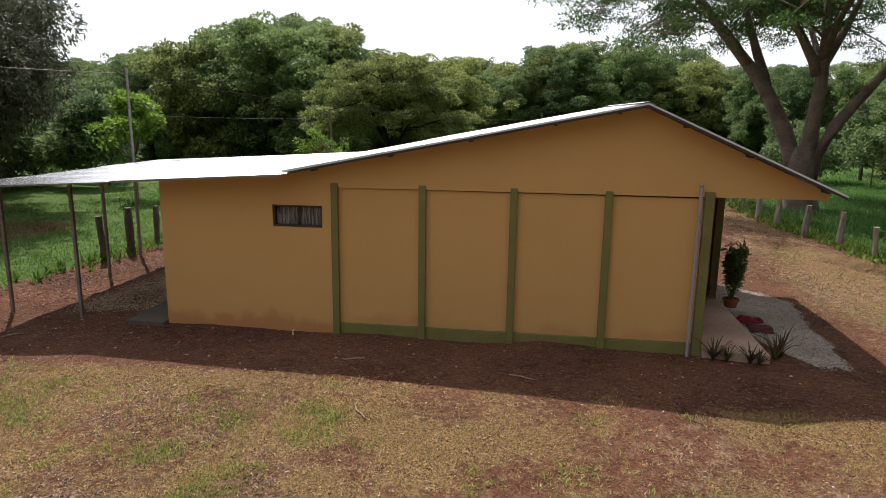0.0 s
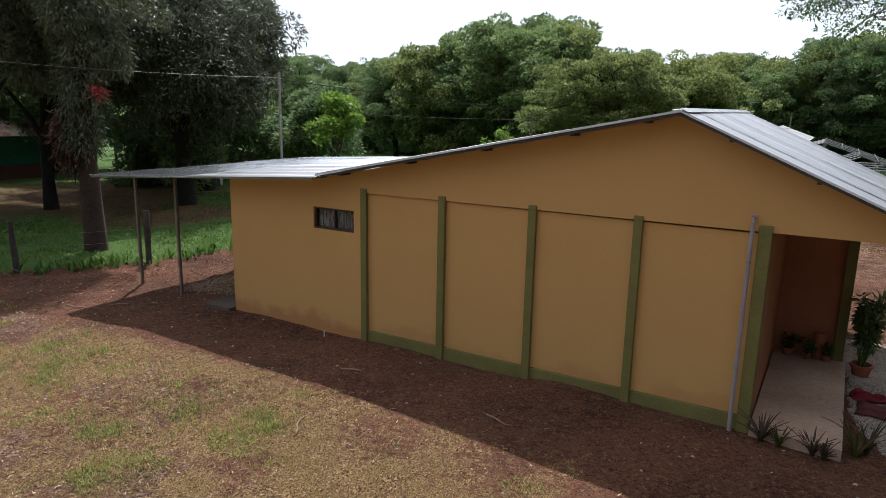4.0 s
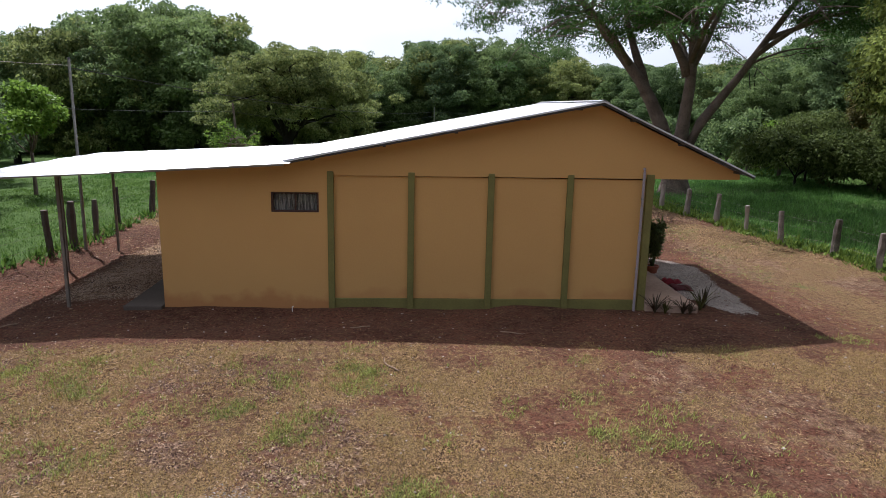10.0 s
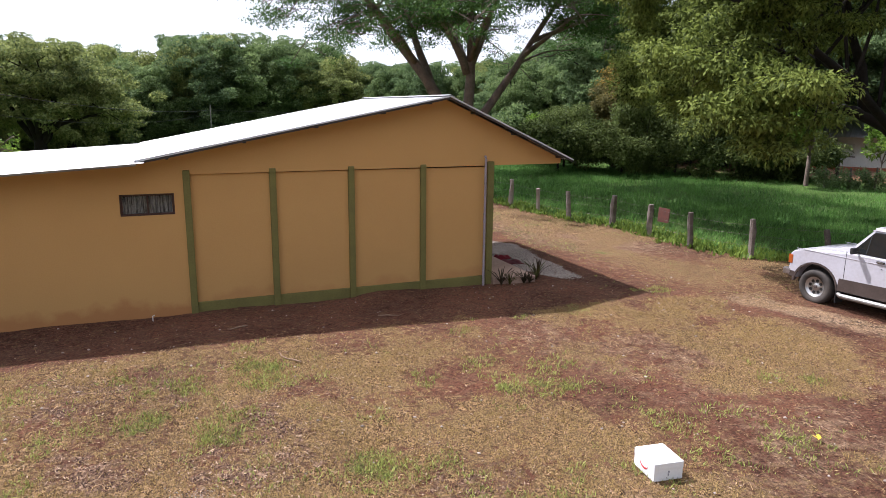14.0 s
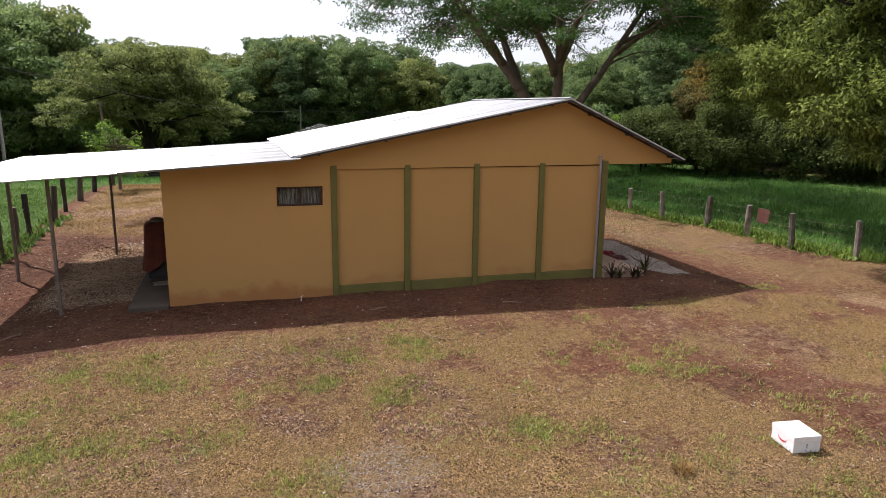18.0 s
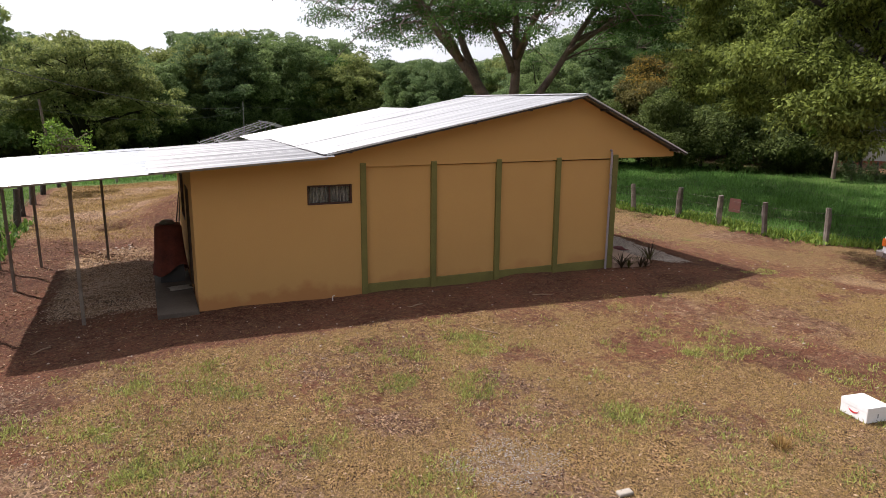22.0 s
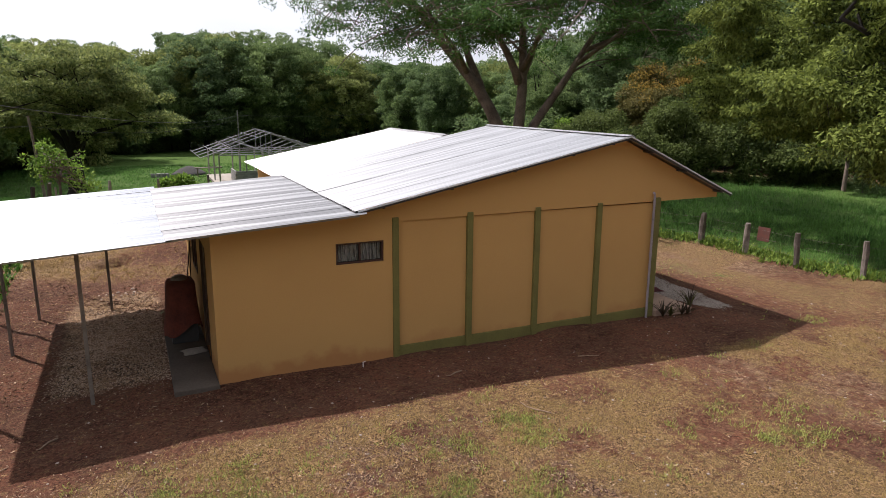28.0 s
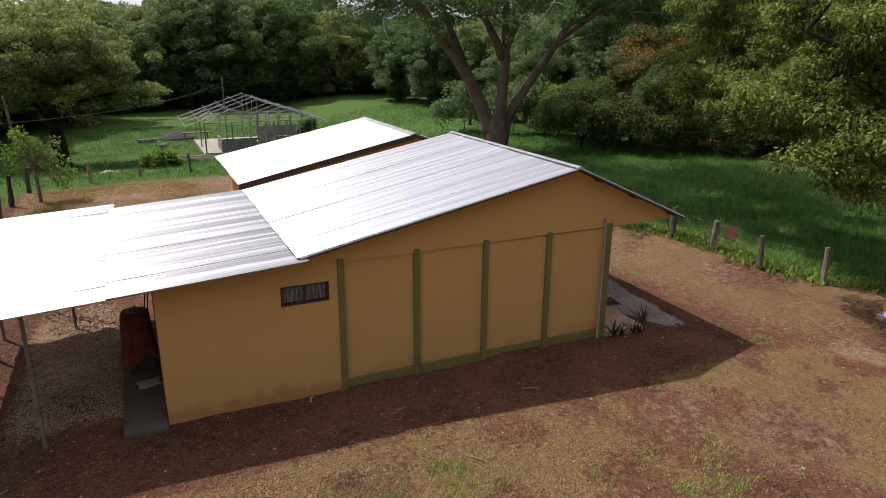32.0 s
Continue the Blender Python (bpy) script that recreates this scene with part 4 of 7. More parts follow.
# carport roof on steel tubes
carport = thing("carport", "zinc carport roof on thin steel posts", "carport")
SEAM_X = -3.83
zs = roof_z(SEAM_X)
roof_run(carport, EAVE_L + 0.12, 2.70, SEAM_X, zs, PORCH_Y0, 5.80, ZINC_OLD, 70)
roof_run(carport, SEAM_X + 0.10, zs - 0.012, PORCH_L, PORCH_LZ, PORCH_Y0, 6.35, ZINC_NEW, 95, label="bright newer zinc sheet")
for x, y, foot in ((-5.05, 0.25, -0.25), (-6.72, 0.5, -0.25), (-6.52, 3.25, -0.35), (-6.3, 5.5, -0.35), (-4.85, 5.4, -0.35)):
    part("post", box(x - 0.028, x + 0.028, y - 0.028, y + 0.028, foot, roof_z(x) - 0.07, 0.004), RUST_STEEL, carport)
for y in (PORCH_Y0 + 0.05, 0.27, 3.25, 5.45, 6.2):
    x_in = EAVE_L if y < 0 else (-3.16 if y < 5.4 else -3.9)
    part("beam", prism([(PORCH_L + 0.03, roof_z(PORCH_L) - 0.018), (x_in, roof_z(x_in - 0.001) - 0.018), (x_in, roof_z(x_in - 0.001) - (0.048 if y < 0 else 0.07)), (PORCH_L + 0.03, roof_z(PORCH_L) - (0.048 if y < 0 else 0.07))], y - 0.02, y + 0.02), STEEL if y < 0 else DARK_STEEL, carport)
part("edge_beam", box(PORCH_L + 0.02, PORCH_L + 0.06, PORCH_Y0 + 0.08, 6.17, PORCH_LZ - 0.07, PORCH_LZ - 0.02), DARK_STEEL, carport)

# second, rear house behind
rear = thing("rear_house", "ochre house behind with a white zinc roof", "house")
part("wall", box(-0.2, 5.5, 8.4, 12.8, -0.6, 2.2), OCHRE, rear)
rr = part("roof", prism([(4.87, 3.45), (5.05, 3.495), (5.23, 3.43), (5.05, 3.485)], 7.83, 13.0), ZINC, rear, "white zinc gable roof")
roof_run(rr, 5.05, 3.47, -0.62, 2.43, 7.85, 12.95, ZINC_PALE, 130)
roof_run(rr, 5.05, 3.47, 5.9, 3.17, 7.85, 12.95, ZINC_PALE, 150)
part("gable", prism([(-0.2, 2.2), (5.5, 2.2), (5.5, 3.24), (5.05, 3.38), (-0.2, 2.44)], 8.3, 8.4), OCHRE_HIGH, rear)
# dark edge boards, deepened to stand in for the shaded gap below the roof
part("fascia", prism([(-0.60, 2.41), (5.05, 3.44), (5.05, 3.29), (-0.60, 2.26)], 7.87, 7.90), DARK_STEEL, rear)
part("fascia", prism([(5.88, 3.15), (5.05, 3.44), (5.05, 3.34), (5.88, 3.05)], 7.87, 7.90), DARK_STEEL, rear)
# its plan is slightly out of square
for ob in rear.children_recursive:
    ob.data.transform(Matrix(((1, 0, 0, 0), (0.13, 1, 0, 0.08), (0, 0, 1, 0), (0, 0, 0, 1))))


# ---- fences ----
def post_mesh(bm, x, y, h, r, seed, lean=0.09):
    rng = random.Random(seed)
    z = float(ground_z(x, y))
    dx, dy = rng.uniform(-lean, lean) * h, rng.uniform(-lean, lean) * h
    tube([(0, 0, -0.3), (dx * 0.3, dy * 0.3, h * 0.3), (dx * 0.7, dy * 0.7, h * 0.7), (dx, dy, h)], [r * 1.1, r, r * rng.uniform(0.85, 1.1), r * rng.uniform(0.75, 1.0)], 7, bm, 0.26, seed)
    return z, (x + dx, y + dy)


def fence(name, label, line, heights, radius, wires, seed, wood=None):
    root = thing(name, label, "fence")
    tops = []
    for i, (x, y) in enumerate(line):
        h = heights[i % len(heights)]
        z, t = post_mesh(bm := bmesh.new(), x, y, h, radius * random.Random(seed + i).uniform(0.8, 1.3), seed + i)
        p = part("post", bm, wood or WOOD_GREY, root, smooth=False)
        p.location = (x, y, z)
        tops.append((Vector((x, y, z)), Vector((t[0], t[1], z + h)), h))
    for w in wires:
        for (a, at, ah), (b, bt, bh) in zip(tops, tops[1:]):
            bm = bmesh.new()
            pa, pb = a.lerp(at, min(0.95, w / ah)), b.lerp(bt, min(0.95, w / bh))
            mid = (pa + pb) / 2 - Vector((0, 0, 0.02))
            tube([pa, mid, pb], [0.0028] * 3, 4, bm)
            part("wire", bm, RUST_STEEL, root)
    return root


fence("fence", "weathered wooden post fence with barbed wire along the lane", FENCE_R, (1.02, 1.08, 1.05, 0.98, 1.1, 1.07), 0.093, (0.35, 0.65, 0.92), 300)
fence("fence", "crooked wooden post fence with barbed wire beside the pasture", FENCE_L, (1.15, 1.3, 1.22, 1.35, 1.18, 1.28), 0.082, (0.3, 0.6, 0.9), 340, POST_DARK)
far_line = [(23.0, 40.0), (24.6, 37.4), (25.8, 35.0), (26.9, 32.5), (28.2, 29.8), (29.6, 27.2), (30.8, 25.2), (31.9, 23.4), (33.2, 21.3), (34.8, 19.4), (36.2, 17.6), (37.8, 15.8), (39.4, 13.6), (40.8, 11.4), (42.2, 9.0)]
fence("fence", "far rough post fence under the trees", far_line, (1.25, 1.4, 1.15, 1.3), 0.10, (0.5, 0.9), 380, POST_DARK)
back_line = [(-7.3, 23.6), (-5.2, 24.4), (-3.0, 25.0), (-0.6, 25.4), (2.0, 25.8), (4.8, 26.0), (7.8, 26.0)]
fence("fence", "low post fence at the end of the back yard", back_line, (0.9, 1.0), 0.06, (0.4, 0.75), 420)

# rusty sign on the fence
sign = thing("sign", "rusty red metal plate hung on the fence", "sign", loc=(14.0, 3.75, 0.15))
part("plate", box(-0.012, 0.012, -0.19, 0.19, 0.05, 0.50, 0.006), mat("rusty_red_plate", (0.17, 0.062, 0.045), (0.09, 0.045, 0.035), 6.0, 0.7, 0.2), sign)
sign.rotation_euler = (0.05, 0.03, 0.35)

# ---- trees ----
near = tree("mango_tree", "tall mango tree with leafy shoots up its trunk beside the pasture", (-10.95, 2.05, -0.33), 7.2, 0.24, (-1.1, 0.5, 6.6), (2.3, 2.6, 3.4), 150, 0.62, 48000, (0.19, 0.042), LEAF_MANGO, BARK_BROWN, 1, droop=0.7, limbs=10, low=-0.9)
rng = np.random.default_rng(17)
pc = np.array([(0.25 * math.cos(k * 2.4) - 0.25 * (k % 3 == 0), 0.25 * math.sin(k * 2.4), 2.9 + 0.13 * k) for k in range(24)])
v, f = crown_np(rng, pc, np.stack([rng.uniform(0.3, 0.55, 24)] * 3, 1), 6500, 0.18, 0.042, 0.9, 0.1)
mesh_np("trunk_foliage", v, f, LEAF_MANGO, near)
pc = np.array([(-0.45 + 0.12 * math.sin(k), -0.2, 2.5 + 0.16 * k) for k in range(9)])
v, f = crown_np(rng, pc, np.stack([rng.uniform(0.3, 0.5, 9)] * 2 + [np.full(9, 0.4)], 1), 3200, 0.20, 0.042, 1.3, 0.1)
mesh_np("dead_spray", v, f, leaf_mat("dead_mango_leaves", (0.035, 0.018, 0.012), (0.13, 0.07, 0.05), 0.6, 0.05), near)["label"] = "hanging bunch of dead reddish-brown leaves"
v, f = crown_np(rng, np.array([(0.87, -0.13, 4.50), (0.97, -0.13, 4.32)]), np.full((2, 3), 0.16), 60, 0.24, 0.05, 0.7, 0.1)
mesh_np("red_sprig", v, f, leaf_mat("young_red_leaves", (0.25, 0.03, 0.03), (0.42, 0.07, 0.07), 0.5, 0.2), near)["label"] = "sprig of young red leaves"
tree("mango_tree", "huge dense dark mango tree behind the carport", (-17.1, 10.0, -0.4), 3.0, 0.36, (-0.3, -0.2, 5.9), (4.2, 5.2, 4.4), 340, 0.85, 110000, (0.21, 0.055), LEAF_MANGO, BARK_DARK, 13, droop=0.55, limbs=14, low=-0.8)
tree("mango_tree", "dark mango tree beside the teal house", (-14.5, 1.1, -0.4), 4.2, 0.12, (-1.2, 2.4, 7.2), (4.2, 3.4, 3.6), 170, 0.85, 56000, (0.22, 0.055), LEAF_MANGO, BARK_DARK, 14, droop=0.55, limbs=10, low=-0.8)
tree("mango_tree", "dark mango tree behind the first", (-20.5, 14.0, -0.5), 3.2, 0.4, (0, 0, 6.2), (5.8, 5.5, 5.0), 240, 1.1, 60000, (0.30, 0.08), LEAF_MANGO, BARK_DARK, 2, droop=0.5)
tree("mango_tree", "dark mango tree by the neighbour's house", (-20.5, 6.2, -0.5), 3.2, 0.22, (0, 0, 7.0), (5.8, 5.4, 4.2), 260, 1.0, 70000, (0.28, 0.075), LEAF_MANGO, BARK_DARK, 3, droop=0.5)
# two mangos added only to throw shade over the pasture on this side
tree("mango_tree", "dark mango tree added beyond the wash-house to shade the pasture", (-27.0, 15.5, -0.5), 3.2, 0.34, (0, 0, 6.4), (5.6, 5.6, 4.2), 240, 1.1, 52000, (0.30, 0.08), LEAF_MANGO, BARK_DARK, 15, droop=0.5)
tree("mango_tree", "dark mango tree added before the teal house for its shade", (-24.5, 0.5, -0.5), 3.2, 0.26, (0, 0, 7.0), (5.2, 4.6, 3.8), 220, 1.1, 48000, (0.30, 0.08), LEAF_MANGO, BARK_DARK, 16, droop=0.5)
tree("sapling", "bright green broad-leaved young tree", (-14.6, 17.1, -0.45), 2.4, 0.07, (0, 0, 3.2), (2.3, 2.1, 1.9), 60, 0.42, 4200, (0.22, 0.12), LEAF_BRIGHT, BARK, 4, droop=0.2, limbs=8)
tree("sapling", "small thin yard tree by the back fence", (-6.9, 20.5, -0.42), 1.8, 0.06, (0, 0, 2.2), (1.7, 1.6, 2.0), 64, 0.24, 1900, (0.15, 0.07), LEAF_BRIGHT, BARK, 5, droop=0.2, limbs=12, low=-0.9)
tree("pasture_tree", "broad spreading shade tree in the back pasture", (-7.4, 37.5, -1.3), 2.8, 0.42, (-0.6, 0, 4.9), (6.4, 6.2, 4.0), 420, 0.68, 72000, (0.22, 0.10), LEAF_OLIVE, BARK_DARK, 6, flat=0.32, limbs=12, low=-0.5)
SIDE = Vector((0.53, -0.85, 0))
DEEP = Vector((0.85, 0.53, 0))


def sat(u, z, w=0.0):
    return SIDE * u + DEEP * w + Vector((0, 0, z))


shade = tree("shade_tree", "large dark-limbed shade tree with sunlit-toned leaves hanging over the fence", (20.46, 0.18, -0.45), 2.8, 0.42, (1.6, 0.6, 8.9), (6.0, 6.6, 4.0), 150, 0.80, 30000, (0.20, 0.08), LEAF_SHADE, BARK_DARK, 7, droop=0.35, flat=0.6, low=-0.5, stems=(
    ([sat(0, 2.4), sat(-0.33, 2.95), sat(-1.1, 3.7), sat(-1.96, 4.13, -0.1), sat(-2.95, 4.31, -0.3), sat(-3.54, 4.7, -0.5), sat(-3.95, 5.6, -0.8), sat(-4.3, 7.0, -1.2)], 0.24),
    ([sat(-1.6, 4.0), sat(-1.80, 4.7), sat(-1.9, 5.4), sat(-2.26, 6.3, 0.1), sat(-2.6, 7.6, 0.3), sat(-3.2, 9.0, 0.6)], 0.20),
    ([sat(0.0, 2.5), sat(-0.02, 3.2), sat(-0.06, 4.7), sat(-0.28, 6.4), sat(-0.5, 8.0, 0.2), sat(-0.9, 10.0, 0.6)], 0.24),
    ([sat(0.1, 2.6), sat(0.29, 3.4), sat(0.5, 4.7), sat(1.01, 5.8), sat(1.7, 6.9, -0.3), sat(2.9, 8.4, -0.8)], 0.22),
    ([sat(0.1, 2.7, 0.2), sat(0.2, 4.4, 1.6), sat(-0.6, 6.6, 3.4), sat(-1.2, 8.6, 5.2)], 0.2),
    ([sat(-0.8, 3.4, 0.1), sat(-2.4, 5.2, 1.6), sat(-4.6, 6.8, 3.0), sat(-7.4, 8.0, 4.6)], 0.17),
    ([sat(-0.5, 3.1, -0.1), sat(-2.0, 5.0, -2.2), sat(-3.6, 6.4, -4.8), sat(-4.8, 7.0, -7.4)], 0.15)))
rng = np.random.default_rng(71)
pc, pr = puffs_np(rng, (-3.4, 1.0, 7.6), (7.4, 7.4, 5.8), 460, 0.62, 0.30, -0.9)
pc2, pr2 = puffs_np(rng, (1.0, 9.0, 7.6), (5.5, 5.0, 5.4), 210, 0.66, 0.30, -0.9)
pc3, pr3 = puffs_np(rng, (-6.0, 1.2, 6.6), (2.4, 4.8, 3.0), 170, 0.62, 0.34, -0.9)
pc4, pr4 = puffs_np(rng, (-4.4, 6.4, 6.4), (2.8, 3.2, 3.4), 190, 0.6, 0.34, -0.9)
pc, pr = np.concatenate([pc, pc2, pc3, pc4]), np.concatenate([pr, pr2, pr3, pr4])
# nothing hangs low on the trunk's side
u, w = pc @ np.array(SIDE), pc @ np.array(DEEP)
edge = 0.79 * pc[:, 0] - 0.61 * pc[:, 1]
floor_z = 2.9 + 3.9 * np.clip((u + 4.6) / 3.4, 0, 1) + 0.7 * np.clip((w + 2.0) / 4.0, 0, 1) + 1.0 * np.clip((-5.2 - edge) / 2.0, 0, 1)
keep = (pc[:, 2] > floor_z) & (edge > -6.9 - 2.3 * np.clip((pc[:, 1] - 2.0) / 4.5, 0, 1) + 0.45 * np.sin(pc[:, 2] * 2.1)) & (rng.uniform(size=len(pc)) < 0.72)
pc, pr = pc[keep], pr[keep]
# low boughs towards the lane
boughs = np.array([(-8.2, 0.3, 5.1), (-7.7, -0.6, 4.0), (-7.2, -1.0, 3.5), (-6.4, -0.8, 4.0), (-7.4, 1.1, 5.5), (-5.9, 1.9, 5.0), (-7.4, -1.5, 4.6), (-4.4, 4.6, 4.4), (-4.2, 1.5, 4.4), (-1.5, 9.5, 4.8), (-0.4, 12.0, 5.2)])
bc = np.concatenate([b + rng.normal(size=(9, 3)) * np.array([0.6, 0.6, 0.30]) for b in boughs])
pc = np.concatenate([pc, bc])
pr = np.concatenate([pr, np.stack([rng.uniform(0.4, 0.75, len(bc))] * 2 + [rng.uniform(0.2, 0.4, len(bc))], 1)])
v, f = crown_np(rng, pc, pr, 190000, 0.145, 0.062, 0.6, 0.1)
# outer crown coloured as lit, against the inner crown's shaded tone
mesh_np("outer_crown", v, f, LEAF_SUNLIT, shade)["label"] = "yellow-green leaves in sunlit tones hanging in tiers"
prng = random.Random(72)
for b in boughs:
    bm = bmesh.new()
    b = Vector(b)
    start = Vector((-2.2, 1.6, 5.0)).lerp(b, 0.15)
    pts = limb(start, b + Vector((0, 0, 0.35)), 0.075, 0.02, prng, bm, 0.10, 6, 6)
    for _ in range(7):
        limb(pts[prng.randrange(3, 6)], b + Vector((prng.uniform(-0.9, 0.9), prng.uniform(-0.9, 0.9), prng.uniform(-0.5, 0.4))), 0.022, 0.006, prng, bm, 0.12, 4, 4)
    part("bough", bm, BARK_DARK, shade, smooth=True)
# feathery sprays hanging on the lane side of the trunk
hang = np.array([(-1.16, -2.0, 3.2), (-1.2, -1.8, 3.9), (-0.84, -2.6, 3.7), (-1.2, -2.4, 4.5), (-1.5, -3.4, 5.0), (-1.3, -3.0, 4.1), (-1.6, -4.2, 5.4), (-0.9, -1.2, 4.9), (-0.5, -2.2, 5.6), (-0.6, -4.6, 6.2)])
bc = np.concatenate([b + rng.normal(size=(10, 3)) * np.array([0.45, 0.45, 0.26]) for b in hang])
br = rng.uniform(0.25, 0.5, len(bc))
v, f = crown_np(rng, bc, np.stack([br, br, 0.4 * br], 1), 12000, 0.15, 0.05, 0.8, 0.1)
mesh_np("hanging_sprays", v, f, LEAF_FEATHER, shade)["label"] = "feathery green sprays hanging beside the trunk"
for b in hang:
    bm = bmesh.new()
    b = Vector(b)
    limb((0.25, -0.45, min(5.2, b.z + 1.0)), b, 0.05, 0.015, prng, bm, 0.14, 5, 6)
    for _ in range(4):
        limb(b.lerp(Vector((0.25, -0.45, b.z + 0.6)), 0.3), b + Vector((prng.uniform(-0.5, 0.5), prng.uniform(-0.5, 0.5), prng.uniform(-0.6, 0.1))), 0.016, 0.005, prng, bm, 0.12, 4, 4)
    part("bough", bm, BARK_DARK, shade, smooth=True)
tree("shade_tree", "dense dark tree beside the far yard", (36.0, -4.5, -0.5), 3.0, 0.5, (0, 0, 7.0), (7.0, 7.0, 5.5), 150, 1.5, 32000, (0.36, 0.17), LEAF_WOOD, BARK_DARK, 9, droop=0.3)
bronze = tree("drooping_tree", "olive-brown drooping tree beyond the pasture", (32.9, 29.4, -0.5), 2.2, 0.35, (0, 0, 4.6), (3.9, 3.8, 4.2), 150, 0.75, 40000, (0.24, 0.09), LEAF_RUST, BARK_DARK, 11, droop=0.7, low=-0.9)
tree("drooping_tree", "dark drooping tree beyond the pasture", (37.5, 22.5, -0.5), 2.2, 0.35, (0, 0, 4.4), (4.2, 4.0, 4.2), 140, 0.8, 34000, (0.26, 0.10), LEAF_DARK, BARK_DARK, 12, droop=0.7, low=-0.9)

for i, (x, y, h) in enumerate(((23.6, 25.0, 2.6), (27.5, 23.4, 3.0), (31.0, 21.0, 3.2), (33.8, 18.4, 2.8), (36.0, 17.2, 2.4), (26.0, 28.0, 3.4), (30.2, 25.6, 3.4))):
    tree("shrub", "dark tall shrub in the shade beyond the pasture", (x, y, -0.5), h * 0.3, 0.07, (0, 0, h * 0.72), (3.5, 3.2, h * (0.7 + 0.1 * (i % 4))), 130, 0.62, 17000, (0.22, 0.10), LEAF_SHADE, BARK_DARK, 860 + i, low=-0.98, droop=0.6, group="shrubs beyond the pasture", limbs=6)
rng = np.random.default_rng(83)
bc, br = puffs_np(rng, (-0.6, -1.2, 5.6), (4.0, 3.2, 3.2), 90, 0.6, 0.4, 0.0)
v, f = crown_np(rng, bc, br, 2600, 0.12, 0.08, 0.3, 0.2)
mesh_np("blossom", v, f, leaf_mat("orange_yellow_blossom", (0.15, 0.11, 0.02), (0.36, 0.24, 0.05), 0.6, 0.25), bronze)["label"] = "orange-yellow blossom over the crown's top"

for i, (x, y, h) in enumerate(((-21.5, 13.5, 2.2), (-27.5, 17.0, 2.8), (-20.0, 23.0, 2.8), (-31.0, 21.0, 3.2), (-25.5, 13.5, 1.8), (-24.0, 18.0, 3.0), (-28.0, 24.0, 3.4), (-22.0, 26.0, 3.2), (-30.4, 26.6, 2.6), (-33.0, 27.0, 3.0), (-26.5, 28.5, 2.6), (-24.5, 19.8, 2.2), (-22.6, 20.8, 2.0))):
    tree("shrub", "dark shrubs in the shade under the mango trees", (x, y, -0.5), h * 0.4, 0.06, (0, 0, h * 0.9), (2.4, 2.2, h), 40, 0.8, 5200, (0.34, 0.13), LEAF_DARK if i % 3 else LEAF_WOOD, BARK_DARK, 800 + i, low=-0.9, group="shrubs under the mango trees", limbs=5)

# the great spreading tree with bare forking limbs
big = thing("spreading_tree", "huge spreading tree with bare forked grey limbs and feathery leaves", "tree", loc=(14.8, 20.6, -0.48))
prng, rng = random.Random(21), np.random.default_rng(21)
ACROSS, AWAY = Vector((0.907, -0.42, 0)), Vector((0.42, 0.907, 0))


def at(u, z, w=0.0):
    return ACROSS * u + AWAY * w + Vector((0, 0, z))


part("trunk", tube([at(0, -0.4), at(0, 0.1), at(-0.05, 0.8), at(-0.05, 1.6), at(-0.08, 2.3), at(-0.08, 2.9)], [1.05, 0.82, 0.67, 0.62, 0.58, 0.42], 18, None, 0.13, 3), BARK, big, smooth=True)
STEMS = [
    ([at(-0.25, 1.4), at(-0.55, 2.6), at(-0.95, 3.6), at(-1.5, 4.7), at(-2.1, 5.7, 0.1), at(-3.0, 6.8, 0.2), at(-3.9, 7.9, 0.3), at(-4.7, 9.0, 0.3), at(-6.2, 10.6, 0.1), at(-8.2, 12.0)], 0.40),
    ([at(-1.75, 5.0), at(-2.0, 5.9, 0.3), at(-2.45, 7.0, 0.6), at(-2.9, 8.2, 0.9), at(-3.35, 9.6, 1.3), at(-3.8, 12.5, 1.8)], 0.27),
    ([at(-2.6, 6.3, 0.2), at(-3.1, 7.3, -0.8), at(-4.4, 8.9, -1.9), at(-6.6, 10.6, -2.8)], 0.16),
    ([at(0.1, 1.6), at(0.1, 2.8), at(0.18, 4.0), at(0.28, 5.4), at(0.3, 6.6), at(0.25, 8.2), at(0.2, 9.8), at(0.5, 13.0)], 0.38),
    ([at(0.15, 5.9), at(-0.1, 6.5, -0.1), at(-0.62, 7.5, -0.3), at(-1.45, 8.9, -0.6), at(-2.0, 10.2, -0.9), at(-2.6, 12.8, -1.3)], 0.25),
    ([at(0.28, 6.3), at(0.85, 7.6, 0.4), at(1.3, 8.9, 0.8), at(2.2, 11.2, 1.4)], 0.21),
    ([at(0.3, 1.5), at(0.42, 2.4), at(0.95, 3.7), at(1.75, 4.9, 0.1), at(2.6, 6.1, 0.2), at(3.5, 7.6, 0.2), at(4.9, 9.8, 0.2), at(6.0, 12.2, 0.2)], 0.30),
    ([at(3.1, 6.9, 0.2), at(4.6, 8.0, -0.5), at(6.8, 9.8, -1.0)], 0.14),
    ([at(4.9, 9.8, 0.2), at(7.2, 10.6, -0.6), at(10.0, 10.8, -1.2)], 0.12),
    ([at(3.5, 7.6, 0.2), at(6.0, 8.6, 0.8), at(9.2, 9.4, 1.6)], 0.13),
    ([at(0.28, 6.0, 0.1), at(-0.2, 7.2, 1.8), at(-1.0, 9.0, 4.2), at(-2.0, 10.8, 7.2)], 0.17),
    ([at(0.26, 6.6, -0.1), at(0.8, 8.0, -1.6), at(1.8, 9.6, -3.8), at(2.8, 11.0, -6.4)], 0.16),
]
tips = []


